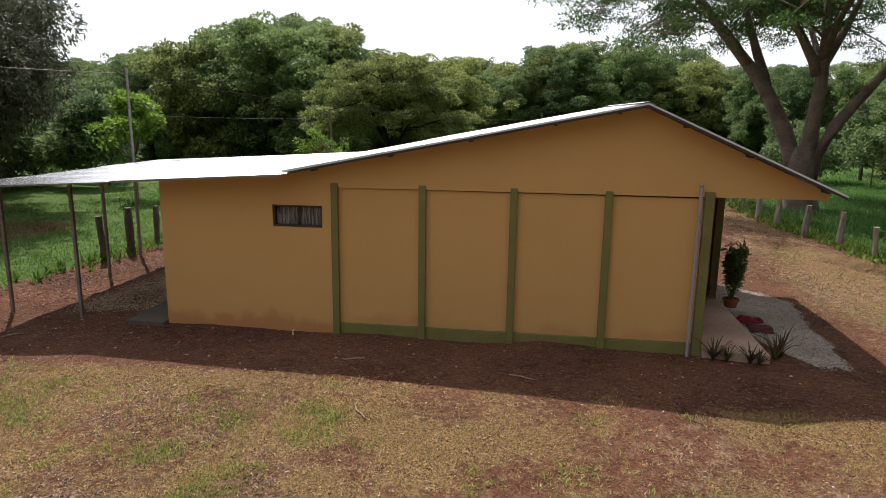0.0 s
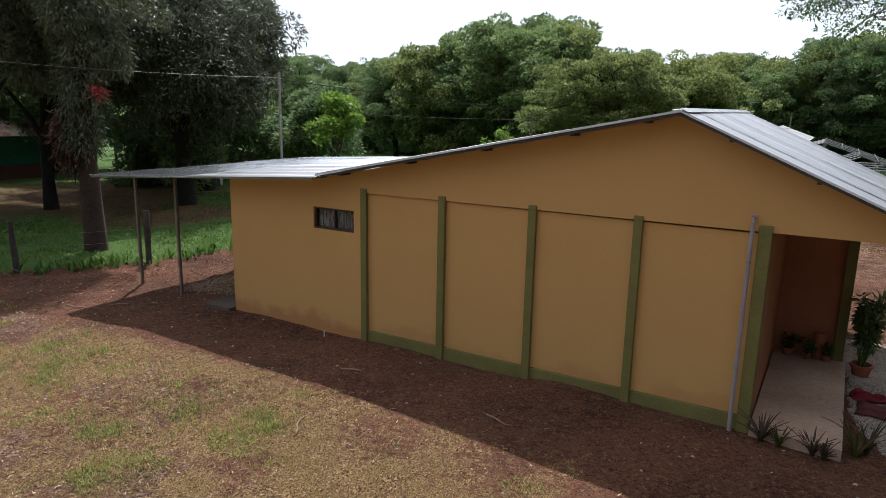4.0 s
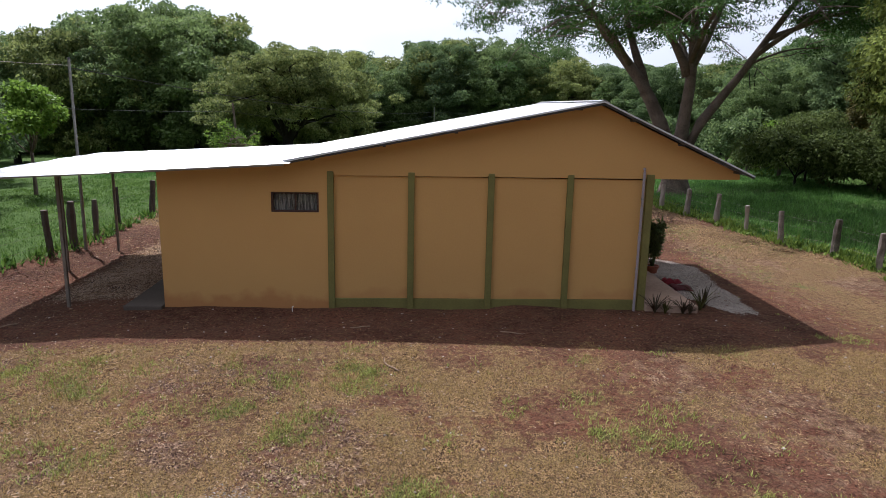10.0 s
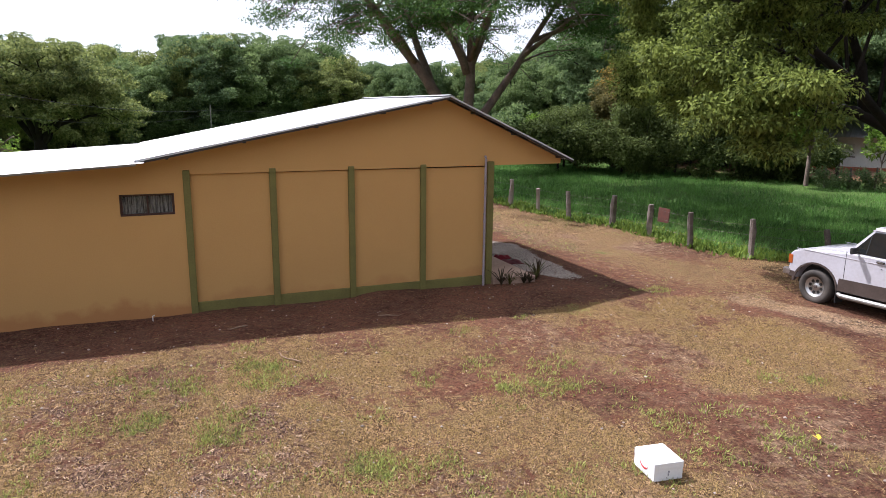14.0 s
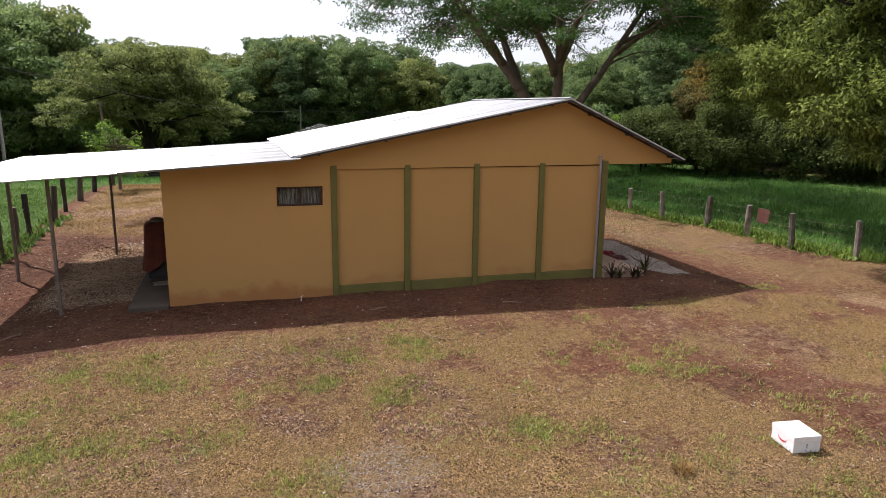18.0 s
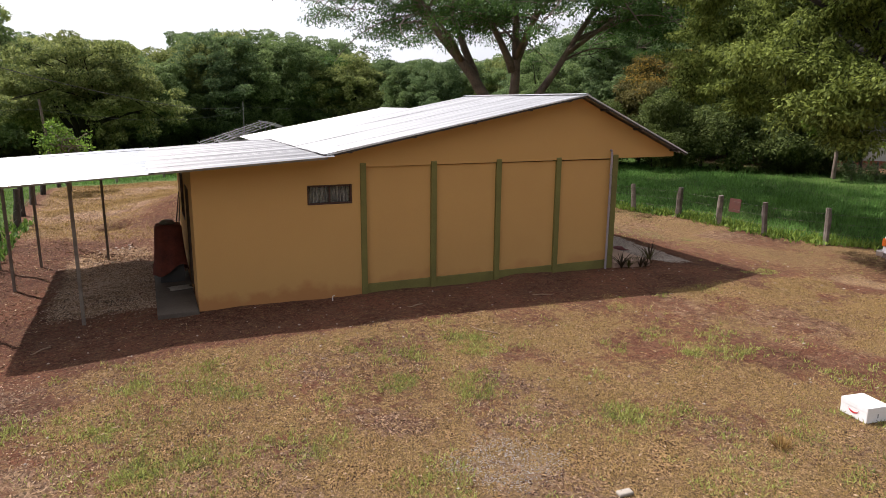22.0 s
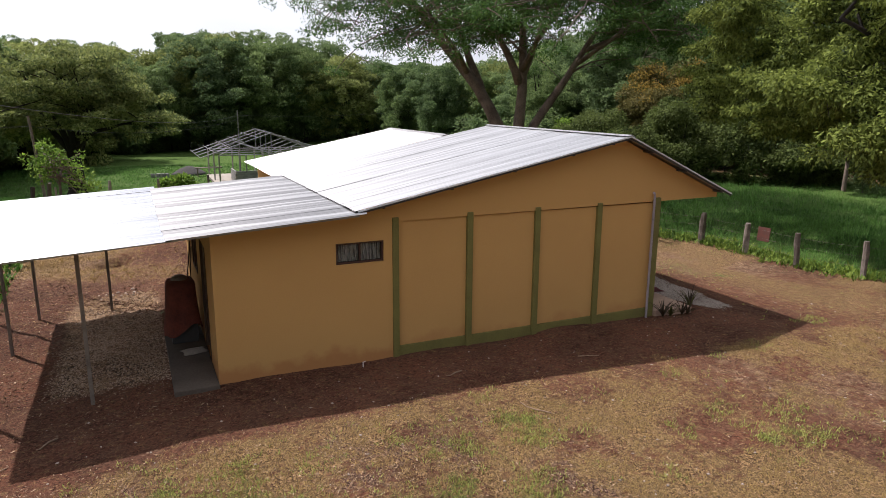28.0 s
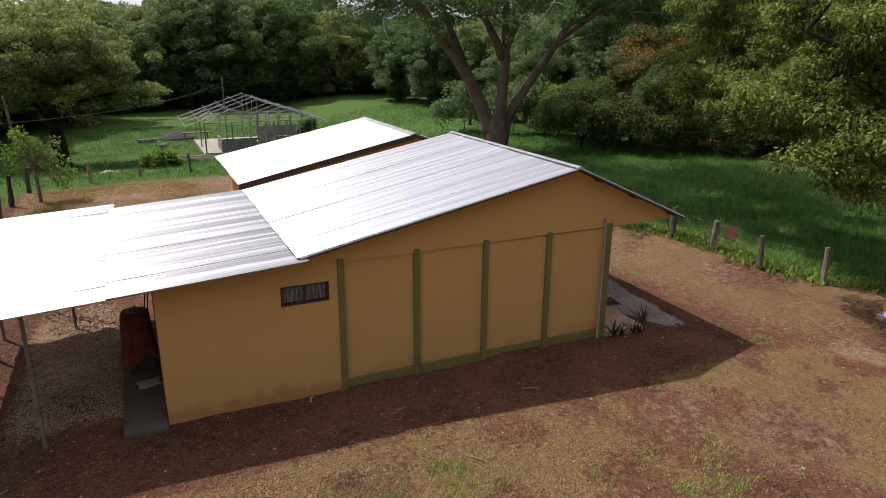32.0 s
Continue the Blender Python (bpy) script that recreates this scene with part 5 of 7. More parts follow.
def spray(bm, s, e, r, twigs):
    """A branch from s to e with side twigs; the twigs' ends carry the leaves."""
    limb(s, e, r, 0.02, prng, bm, 0.10, 6, 5)
    tips.append(e)
    for _ in range(twigs):
        m = s.lerp(e, prng.uniform(0.3, 1.0))
        a = prng.uniform(0, math.tau)
        e2 = m + Vector((math.cos(a), math.sin(a), 0)) * prng.uniform(0.6, 1.9) + Vector((0, 0, prng.uniform(-0.6, 0.5)))
        limb(m, e2, 0.028, 0.008, prng, bm, 0.12, 4, 4)
        tips.append(e2)


for pts, r in STEMS:
    bm = bmesh.new()
    k = len(pts)
    tube(pts, [1.05 * r * (1 - 0.72 * (i / (k - 1)) ** 0.9) for i in range(k)], 10, bm, 0.06, int(r * 100))
    for j in range(9):
        q = prng.uniform(0.5, 1.0) * (k - 1)
        i = min(int(q), k - 2)
        s0 = pts[i].lerp(pts[i + 1], q - i)
        a = prng.uniform(0, math.tau)
        e = s0 + Vector((math.cos(a), math.sin(a), 0)) * prng.uniform(1.4, 4.0) + Vector((0, 0, prng.uniform(-0.4, 1.8)))
        if e.z > 8.6 - 0.24 * math.hypot(e.x, e.y):
            spray(bm, s0, e, 0.07, 5)
    part("limb", bm, BARK, big, smooth=True)
# outer boughs all round, drooping at their ends
anchors = [p for pts, r in STEMS for p in pts if p.z > 8.0]
for j in range(110):
    a, rr = math.tau * (j + prng.uniform(-0.4, 0.4)) / 110 * 7, prng.uniform(3.5, 11.5)
    e = Vector((rr * math.cos(a), rr * math.sin(a), prng.uniform(-0.8, 3.2) + 13.0 - 0.55 * rr + 0.25 * max(0, 7 - rr)))
    s0 = min(anchors, key=lambda p: (p - e).length + 0.4 * abs(p.z - e.z))
    bm = bmesh.new()
    spray(bm, s0, e, 0.05, 6)
    part("limb", bm, BARK, big, smooth=True)
pc = np.array([tuple(p) for p in tips])
pc = pc[pc[:, 2] > 8.5 + rng.normal(size=len(pc)) * 0.7 - 0.27 * np.hypot(pc[:, 0], pc[:, 1])]
pr = np.stack([rng.uniform(0.4, 0.95, len(pc))] * 2 + [rng.uniform(0.14, 0.34, len(pc))], 1)
v, f = crown_np(rng, pc, pr, 175000, 0.165, 0.062, 0.25, 0.1)
mesh_np("crown", v, f, LEAF_FEATHER, big)

# ---- woods ----
KINDS = []
for k, (material, rx, rz, leaves, size, seed) in enumerate(((LEAF_OLIVE, 5.2, 4.0, 64000, 0.20, 31), (LEAF_WOOD, 4.8, 4.6, 64000, 0.20, 32), (LEAF_DARK, 5.0, 5.0, 64000, 0.20, 33), (LEAF_WOOD, 4.0, 5.2, 54000, 0.20, 34), (LEAF_OLIVE, 5.6, 3.4, 64000, 0.20, 35))):
    KINDS.append(tree("woodland_tree", "round-crowned woodland tree at the pasture's edge", (-28.0 + k, 62.0 + 4 * k, -0.5), 2.2, 0.28, (0, 0, rz + 0.2), (rx, rx, rz * 1.08), 460, 0.66, leaves, (size, size * 0.62), material, BARK_DARK, seed, droop=0.15, low=-0.95, flat=0.5, group="trees of the wood", limbs=8))
rng = random.Random(77)
SPOTS = []


def spot(x, y, kind, s, sz=None):
    SPOTS.append((x, y, kind, s, sz or s))


# first row, by eye along the edge of the pasture
for x, y, k, s in ((-23.0, 44.0, 4, 0.95), (-17.5, 46.5, 0, 1.0), (-12.0, 47.5, 0, 1.05), (-8.0, 52.0, 4, 1.0), (-30.0, 43.0, 2, 0.95), (-36.0, 38.0, 3, 1.0), (-42.0, 30.0, 2, 1.05), (-2.0, 60.0, 1, 1.0), (4.5, 62.0, 2, 1.0), (10.5, 62.0, 1, 1.05), (16.5, 63.5, 2, 0.95), (22.5, 66.0, 1, 0.85), (28.0, 60.0, 2, 0.9), (33.0, 54.0, 1, 0.95), (37.0, 46.0, 2, 1.0), (42.0, 39.0, 3, 1.0), (46.0, 33.0, 2, 1.0), (50.0, 26.0, 1, 1.0), (27.0, 37.0, 3, 0.55), (30.5, 41.0, 1, 0.7), (25.0, 45.0, 2, 0.75)):
    spot(x, y, k, s)
# taller trees behind
for i in range(24):
    a = i / 23
    spot(-46 + 84 * a, 54 + 10 * math.sin(a * math.pi) + rng.uniform(-2, 3), rng.choice((0, 1, 2, 3)), rng.uniform(0.8, 1.05))
for i in range(40):
    a = i / 39
    x = -62 + 128 * a
    y = 60 + 16 * math.sin(a * math.pi) + rng.uniform(-4, 5)
    spot(x, y, rng.choice((1, 2, 3, 2)), rng.uniform(1.0, 1.3))
# dark trees closing the view beyond the lane and the far yard
for x, y, k, s in ((38.5, 26.0, 2, 1.0), (58.0, 14.0, 0, 1.0), (60.0, 22.0, 1, 1.1), (40.0, 27.0, 2, 1.2), (35.0, 35.0, 2, 1.15), (29.0, 42.0, 2, 1.2), (24.0, 50.0, 1, 1.1), (46.0, 24.0, 2, 1.3), (52.0, 12.0, 2, 1.3), (50.0, -2.0, 2, 1.3), (40.0, -12.0, 2, 1.2), (32.0, -8.0, 3, 1.1), (44.0, 42.0, 2, 1.2), (36.0, 50.0, 2, 1.05), (43.0, 31.0, 1, 1.5), (49.0, 32.0, 2, 1.6), (52.0, 24.0, 1, 1.6)):
    spot(x, y, k, s)
RAISED = {(46.0, 24.0): 2.0, (52.0, 12.0): 2.0, (50.0, -2.0): 2.0, (32.0, -8.0): 2.5}
for x, y, k, s in ((-20.2, 43.0, 1, 0.95), (-15.6, 42.6, 1, 0.9), (-27.0, 56.0, 1, 1.15), (-22.0, 58.0, 3, 1.22), (-17.5, 59.0, 1, 1.1), (-38.0, 52.0, 2, 1.05), (58.0, 18.0, 2, 1.1), (62.0, 8.0, 1, 1.1), (56.0, 0.0, 2, 1.15), (64.0, -8.0, 1, 1.2), (54.0, 34.0, 1, 1.1), (-34.0, 14.0, 2, 1.0), (-40.0, 2.0, 1, 1.1), (-36.0, -10.0, 2, 1.0), (-48.0, 16.0, 1, 1.15), (48.0, -16.0, 2, 1.1)):
    spot(x, y, k, s)
# skyline fitted to the camera's view, bearing and elevation in degrees: two tall trees, a low gap, a high clump
VIEW_BEARING = (-60, -44, -38, -33, -30, -26, -24, -21.5, -18, -15.5, -11, -8, -6, -4.5, -2, 0.5, 5.5, 9, 12, 15, 20, 24, 28, 31, 34, 38, 50)
VIEW_ELEVATION = (5.4, 4.9, 4.0, 3.4, 4.7, 5.0, 6.2, 8.0, 7.5, 5.0, 4.4, 4.6, 4.5, 3.9, 3.6, 5.3, 6.0, 5.6, 4.2, 4.1, 3.9, 3.9, 5.0, 6.4, 7.4, 8.0, 9.0)
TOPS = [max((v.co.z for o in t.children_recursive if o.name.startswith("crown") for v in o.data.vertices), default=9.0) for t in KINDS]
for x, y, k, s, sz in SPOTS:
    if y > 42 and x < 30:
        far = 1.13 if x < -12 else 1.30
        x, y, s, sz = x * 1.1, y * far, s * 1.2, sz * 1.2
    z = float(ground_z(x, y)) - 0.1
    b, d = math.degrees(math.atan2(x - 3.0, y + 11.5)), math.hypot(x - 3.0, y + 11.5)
    # stretch each tree until its top meets the skyline seen from the camera
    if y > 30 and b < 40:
        top = 3.7 + d * math.tan(math.radians(float(np.interp(b, VIEW_BEARING, VIEW_ELEVATION)))) * rng.uniform(0.90, 1.02)
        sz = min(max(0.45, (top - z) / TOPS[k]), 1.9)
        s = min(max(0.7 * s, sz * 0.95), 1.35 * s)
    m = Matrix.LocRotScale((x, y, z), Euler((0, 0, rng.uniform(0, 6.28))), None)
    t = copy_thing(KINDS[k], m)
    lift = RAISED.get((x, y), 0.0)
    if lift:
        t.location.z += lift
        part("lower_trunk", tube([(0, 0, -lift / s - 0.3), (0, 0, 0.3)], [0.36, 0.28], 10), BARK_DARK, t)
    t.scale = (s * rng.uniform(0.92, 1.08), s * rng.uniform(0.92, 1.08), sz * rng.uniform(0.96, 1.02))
# undergrowth closing the foot of the wood
rng = random.Random(78)
bush = tree("shrub", "dense dark undergrowth shrub at the wood's edge", (-26.0, 51.0, -0.5), 0.8, 0.08, (0, 0, 1.3), (3.2, 2.4, 1.7), 40, 0.9, 6000, (0.42, 0.2), LEAF_DARK, BARK_DARK, 61, low=-0.9, group="undergrowth", limbs=6)
for i in range(46):
    a = i / 45
    x = -46 + 100 * a
    y = (57 + 17 * math.sin(min(1.0, a * 1.35) * math.pi * 0.62)) * (1.0 if x < -12 else 1.10) + rng.uniform(-1.5, 2.0)
    if x > 30:
        y = 64 - (x - 30) * 1.6 + rng.uniform(-1.5, 1.5)
    t = copy_thing(bush, Matrix.LocRotScale((x, y, float(ground_z(x, y)) - 0.1), Euler((0, 0, rng.uniform(0, 6.28))), None))
    t.scale = (rng.uniform(0.9, 1.3), rng.uniform(0.9, 1.3), rng.uniform(0.9, 1.6))
# hills beyond, with the distance haze painted in as a blue-grey tone
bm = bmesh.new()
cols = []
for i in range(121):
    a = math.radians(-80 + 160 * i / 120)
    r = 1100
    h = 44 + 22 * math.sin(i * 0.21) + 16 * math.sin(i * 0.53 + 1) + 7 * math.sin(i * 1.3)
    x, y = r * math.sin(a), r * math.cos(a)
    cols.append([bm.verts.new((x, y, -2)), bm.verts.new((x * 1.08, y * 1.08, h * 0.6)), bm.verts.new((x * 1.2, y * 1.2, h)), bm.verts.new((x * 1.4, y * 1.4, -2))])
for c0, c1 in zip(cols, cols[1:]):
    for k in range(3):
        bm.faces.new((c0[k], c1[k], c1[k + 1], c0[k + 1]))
hills = part("backdrop", bm, mat("haze_tinted_hill", (0.20, 0.25, 0.29), (0.15, 0.20, 0.23), 0.01, 0.95, fine=0.08), None)
tagged(hills, "low wooded hills tinted blue for haze", "hills", kind="structure")


# ---- the parked off-road car ----
CAR_WHITE = mat("white_car_paint", (0.49, 0.48, 0.52), (0.41, 0.395, 0.415), 2.0, 0.32, 0.0, spec=0.5)
CAR_BROWN = mat("brown_grey_lower_paint", (0.080, 0.060, 0.052), (0.055, 0.041, 0.035), 3.0, 0.45)
# opaque dark panes, with the unlit cabin behind them put into the colour
CAR_GLASS = mat("opaque_dark_glass", (0.012, 0.014, 0.014), (0.02, 0.02, 0.02), 1.0, 0.06, spec=0.6)
RUBBER = mat("dusty_tyre_rubber", (0.035, 0.032, 0.03), (0.075, 0.062, 0.05), 5.0, 0.85)
BLACK = mat("black_trim", (0.016, 0.016, 0.017), (0.022, 0.022, 0.022), 4.0, 0.55)
ALLOY = mat("dull_alloy_rim", (0.52, 0.51, 0.50), (0.40, 0.39, 0.37), 6.0, 0.38, 0.0, 0.8)
CHROME = mat("worn_chrome_bumper", (0.42, 0.39, 0.38), (0.26, 0.23, 0.21), 7.0, 0.45, 0.0, 0.9)
RED_LENS = mat("red_lamp_lens", (0.20, 0.015, 0.015), (0.14, 0.012, 0.012), 4.0, 0.2)
AMBER = mat("amber_lamp_lens", (0.42, 0.10, 0.018), (0.30, 0.07, 0.015), 4.0, 0.2)
LENS = mat("clear_lamp_lens", (0.6, 0.62, 0.62), (0.5, 0.5, 0.5), 4.0, 0.12)


def lathe_y(profile, segs=28, bm=None):
    """A turned shape round the y axis from pairs of radius and y."""
    bm = bm or bmesh.new()
    rings = [[bm.verts.new((r * math.cos(a), y, r * math.sin(a))) for a in (math.tau * k / segs for k in range(segs))] for r, y in profile]
    for a, b in zip(rings, rings[1:]):
        for k in range(segs):
            bm.faces.new((a[k], a[(k + 1) % segs], b[(k + 1) % segs], b[k]))
    bmesh.ops.recalc_face_normals(bm, faces=bm.faces)
    return bm


def add_wheel(parent, x, y, z, out, r=0.365):
    """A tyre on an eight-hole rim; out: +1 or -1, the side that faces out along y."""
    w = part("wheel", tube([(x, y - 0.05, z), (x, y + 0.02, z)], [0.11, 0.11], 12), BLACK, parent, "dusty tyre on a pale eight-hole rim")
    t = part("tyre", lathe_y([(0.215, -0.10), (0.30, -0.115), (r - 0.03, -0.11), (r - 0.004, -0.085), (r, 0.0), (r - 0.004, 0.085), (r - 0.03, 0.11), (0.30, 0.115), (0.215, 0.10), (0.215, -0.10)], 36), RUBBER, w, smooth=True)
    rim = part("rim", lathe_y([(0.02, 0.055), (0.06, 0.06), (0.075, 0.035), (0.15, 0.05), (0.19, 0.06), (0.205, 0.085), (0.222, 0.095), (0.222, -0.05)] if out > 0 else [(0.02, -0.055), (0.06, -0.06), (0.075, -0.035), (0.15, -0.05), (0.19, -0.06), (0.205, -0.085), (0.222, -0.095), (0.222, 0.05)], 32), ALLOY, w, smooth=True)
    hub = part("hub", tube([(0, 0.03 * out, 0), (0, 0.075 * out, 0)], [0.042, 0.036], 14), CAR_BROWN, w)
    for ob in (t, rim, hub):
        ob.location = (x, y, z)
    for k in range(8):
        a = math.tau * k / 8 + 0.2
        # black discs on the rim paint the dark inside its holes
        h = part("rim_hole", tube([(0, 0.046 * out, 0), (0, 0.058 * out, 0)], [0.034, 0.034], 12), BLACK, w)
        h.location = (x + 0.128 * math.cos(a), y, z + 0.128 * math.sin(a))
    return w


def arc(cx, cz, r, a0, a1, n=10):
    return [(cx + r * math.cos(math.radians(a0 + (a1 - a0) * i / n)), cz + r * math.sin(math.radians(a0 + (a1 - a0) * i / n))) for i in range(n + 1)]


def side_y(z, sgn):
    """Half width of the cabin at a height."""
    return sgn * (0.805 - max(0.0, z - 1.20) / 0.60 * 0.105)


def flat_poly(pts, sgn, off, thick, bm=None):
    """A pane that follows the leaning cabin side, from pairs of x and z."""
    bm = bm or bmesh.new()
    a = [bm.verts.new((x, side_y(z, sgn) + sgn * off, z)) for x, z in pts]
    b = [bm.verts.new((x, side_y(z, sgn) + sgn * (off - thick), z)) for x, z in pts]
    bm.faces.new(a)
    bm.faces.new(b[::-1])
    for i in range(len(a)):
        j = (i + 1) % len(a)
        bm.faces.new((a[j], a[i], b[i], b[j]))
    bmesh.ops.recalc_face_normals(bm, faces=bm.faces)
    return bm


car = thing("off_road_car", "white boxy estate car with brown lower body and spare wheel", "car")
outline = [(-2.06, 0.50), (-2.12, 0.66), (-2.13, 1.20), (-2.09, 1.26), (0.76, 1.215), (0.90, 1.185), (1.30, 1.155), (1.70, 1.105), (1.93, 1.055), (2.01, 0.985), (2.03, 0.62), (1.98, 0.48), (1.88, 0.46)]
outline += arc(1.40, 0.37, 0.475, 11, 169)
outline += [(0.92, 0.40), (-0.77, 0.42)]
outline += arc(-1.25, 0.37, 0.475, 9, 169)
outline += [(-1.73, 0.50)]
bm = prism(outline, -0.815, 0.815)
es = [e for e in bm.edges if abs(e.verts[0].co.y - e.verts[1].co.y) < 1e-6]
bmesh.ops.bevel(bm, geom=es, offset=0.03, segments=3, affect="EDGES", profile=0.6)
body = part("body", bm, CAR_WHITE, car)
part("underbody", box(-1.95, 1.92, -0.60, 0.60, 0.34, 0.80), BLACK, car)
part("bonnet", prism([(0.88, 1.195), (1.30, 1.172), (1.70, 1.122), (1.95, 1.058), (1.95, 1.03), (0.88, 1.16)], -0.62, 0.62), CAR_WHITE, car)
# cabin
bm = bmesh.new()
lo = [bm.verts.new(p) for p in ((-2.10, -0.805, 1.20), (0.84, -0.805, 1.20), (0.84, 0.805, 1.20), (-2.10, 0.805, 1.20))]
hi = [bm.verts.new(p) for p in ((-1.95, -0.70, 1.80), (0.36, -0.70, 1.77), (0.36, 0.70, 1.77), (-1.95, 0.70, 1.80))]
bm.faces.new(hi)
for i in range(4):
    j = (i + 1) % 4
    bm.faces.new((lo[i], lo[j], hi[j], hi[i]))
bmesh.ops.recalc_face_normals(bm, faces=bm.faces)
bmesh.ops.bevel(bm, geom=[e for e in bm.edges if e.verts[0].co.z > 1.5 or e.verts[1].co.z > 1.5], offset=0.035, segments=3, affect="EDGES")
part("cabin", bm, CAR_WHITE, car)
# crowned roof skin with a gutter along each side
bm = bmesh.new()
rows = []
for i in range(9):
    x = 0.36 - 2.33 * i / 8
    end = min(1.0, 3.5 * min(i, 8 - i) / 8 + 0.25)
    rows.append([bm.verts.new((x, 0.70 * u, 1.785 + 0.045 * end * (1 - abs(u) ** 3) + (0.012 if i > 1 else 0))) for u in (-1, -0.93, -0.75, -0.4, 0, 0.4, 0.75, 0.93, 1)])
for a, b in zip(rows, rows[1:]):
    for k in range(8):
        bm.faces.new((a[k], a[k + 1], b[k + 1], b[k]))
rim_v = rows[0] + [r[-1] for r in rows[1:]] + rows[-1][-2::-1] + [r[0] for r in rows[-2:0:-1]]
low_v = [bm.verts.new((v.co.x, v.co.y, 1.745)) for v in rim_v]
for i in range(len(rim_v)):
    j = (i + 1) % len(rim_v)
    bm.faces.new((rim_v[i], rim_v[j], low_v[j], low_v[i]))
bmesh.ops.recalc_face_normals(bm, faces=bm.faces)
part("roof_panel", bm, CAR_WHITE, car, "white roof skin with pressed ribs", True)
for y in (-0.42, -0.14, 0.14, 0.42):
    part("roof_rib", box(-1.75, 0.10, y - 0.025, y + 0.025, 1.835, 1.847, 0.004), CAR_WHITE, car)
for sgn in (1, -1):
    panes = ([(0.70, 1.255), (0.345, 1.685), (-0.03, 1.70), (-0.03, 1.255)], [(-0.165, 1.255), (-0.185, 1.71), (-0.885, 1.725), (-0.885, 1.26)], [(-1.13, 1.27), (-1.13, 1.735), (-1.80, 1.74), (-1.90, 1.285)])
    for k, p in enumerate(panes):
        cx, cz = sum(q[0] for q in p) / 4, sum(q[1] for q in p) / 4
        frame_p = [(cx + (x - cx) * 1.05, cz + (z - cz) * 1.07) for x, z in p]
        part("window_seal", flat_poly(frame_p, sgn, 0.004, 0.02), BLACK, car)
        part("side_window", flat_poly(p, sgn, 0.009, 0.02), CAR_GLASS, car, "dark opaque side window")
    part("window_divider", flat_poly([(-0.755, 1.26), (-0.735, 1.72), (-0.76, 1.72), (-0.78, 1.26)], sgn, 0.014, 0.01), BLACK, car)
    part("window_divider", flat_poly([(0.43, 1.26), (0.40, 1.62), (0.385, 1.62), (0.41, 1.26)], sgn, 0.014, 0.01), BLACK, car)
    part("roof_gutter", tube([(0.40, sgn * 0.715, 1.735), (-1.93, sgn * 0.715, 1.765)], [0.010, 0.010], 6), CAR_WHITE, car)
    y = sgn * 0.816
    for x in (0.80, -0.10, -1.00):
        part("door_seam", box(x - 0.005, x + 0.005, min(y, y - sgn * 0.01), max(y, y - sgn * 0.01), 0.43, 1.24), BLACK, car)
    part("side_crease", box(-2.08, 1.88, *sorted((y - sgn * 0.01, y + sgn * 0.006)), 1.105, 1.118, 0.003), CAR_WHITE, car)
    for x in (0.04, -0.84):
        handle = part("door_handle", box(x, x + 0.15, *sorted((y - sgn * 0.005, y + sgn * 0.022)), 1.135, 1.175, 0.006), BLACK, car)
        part("handle_bar", box(x + 0.015, x + 0.135, *sorted((y + sgn * 0.020, y + sgn * 0.030)), 1.145, 1.168, 0.004), CHROME, handle)
    part("lock", tube([(0.085, y - sgn * 0.01, 1.03), (0.085, y + sgn * 0.006, 1.03)], [0.012, 0.012], 10), BLACK, car)
    yy = sorted((y - sgn * 0.02, y + sgn * 0.008))
    bm = prism([(0.905, 0.41), (0.885, 0.665), (-0.80, 0.715), (-0.755, 0.43)], *yy)
    part("lower_panel", bm, CAR_BROWN, car, "scuffed brown-grey lower door panel")
    part("lower_panel", prism([(-1.74, 0.52), (-1.70, 0.715), (-2.10, 0.715), (-2.06, 0.52)], *yy), CAR_BROWN, car)
    part("lower_panel", box(1.88, 2.01, *yy, 0.48, 0.60, 0.004), CAR_BROWN, car)
    part("running_board", tube([(0.84, sgn * 0.86, 0.36), (0.78, sgn * 0.88, 0.33), (-0.62, sgn * 0.88, 0.35), (-0.70, sgn * 0.86, 0.38)], [0.04, 0.05, 0.05, 0.04], 10), STEEL, car, "dull grey tubular side step")
    for ax in (1.40, -1.25):
        bm = bmesh.new()
        o_arc, i_arc = arc(ax, 0.37, 0.515, 4, 176, 16), arc(ax, 0.37, 0.475, 4, 176, 16)
        prism(o_arc + i_arc[::-1], *sorted((y - sgn * 0.06, y + sgn * 0.014)), bm)
        part("wheel_arch", bm, CAR_BROWN, car)
        part("mudflap", box(ax - 0.50, ax - 0.48, *sorted((sgn * 0.58, sgn * 0.83)), 0.14, 0.52), BLACK, car)
        add_wheel(car, ax, sgn * 0.70, 0.36, sgn)
    m_arm = part("wing_mirror", box(0.55, 0.62, *sorted((sgn * 0.88, sgn * 1.02)), 1.24, 1.37, 0.02), BLACK, car)
    part("mirror_arm", box(0.57, 0.60, *sorted((sgn * 0.79, sgn * 0.90)), 1.25, 1.28), BLACK, m_arm)
    part("tail_lamp", box(-2.145, -2.06, *sorted((sgn * 0.70, sgn * 0.822)), 0.84, 1.15, 0.01), RED_LENS, car, "red tail lamp")
    part("corner_lamp", box(1.95, 2.045, *sorted((sgn * 0.70, sgn * 0.825)), 0.76, 0.95, 0.01), AMBER, car, "amber corner lamp")
    part("headlamp", box(2.0, 2.045, *sorted((sgn * 0.42, sgn * 0.66)), 0.76, 0.95, 0.01), LENS, car)
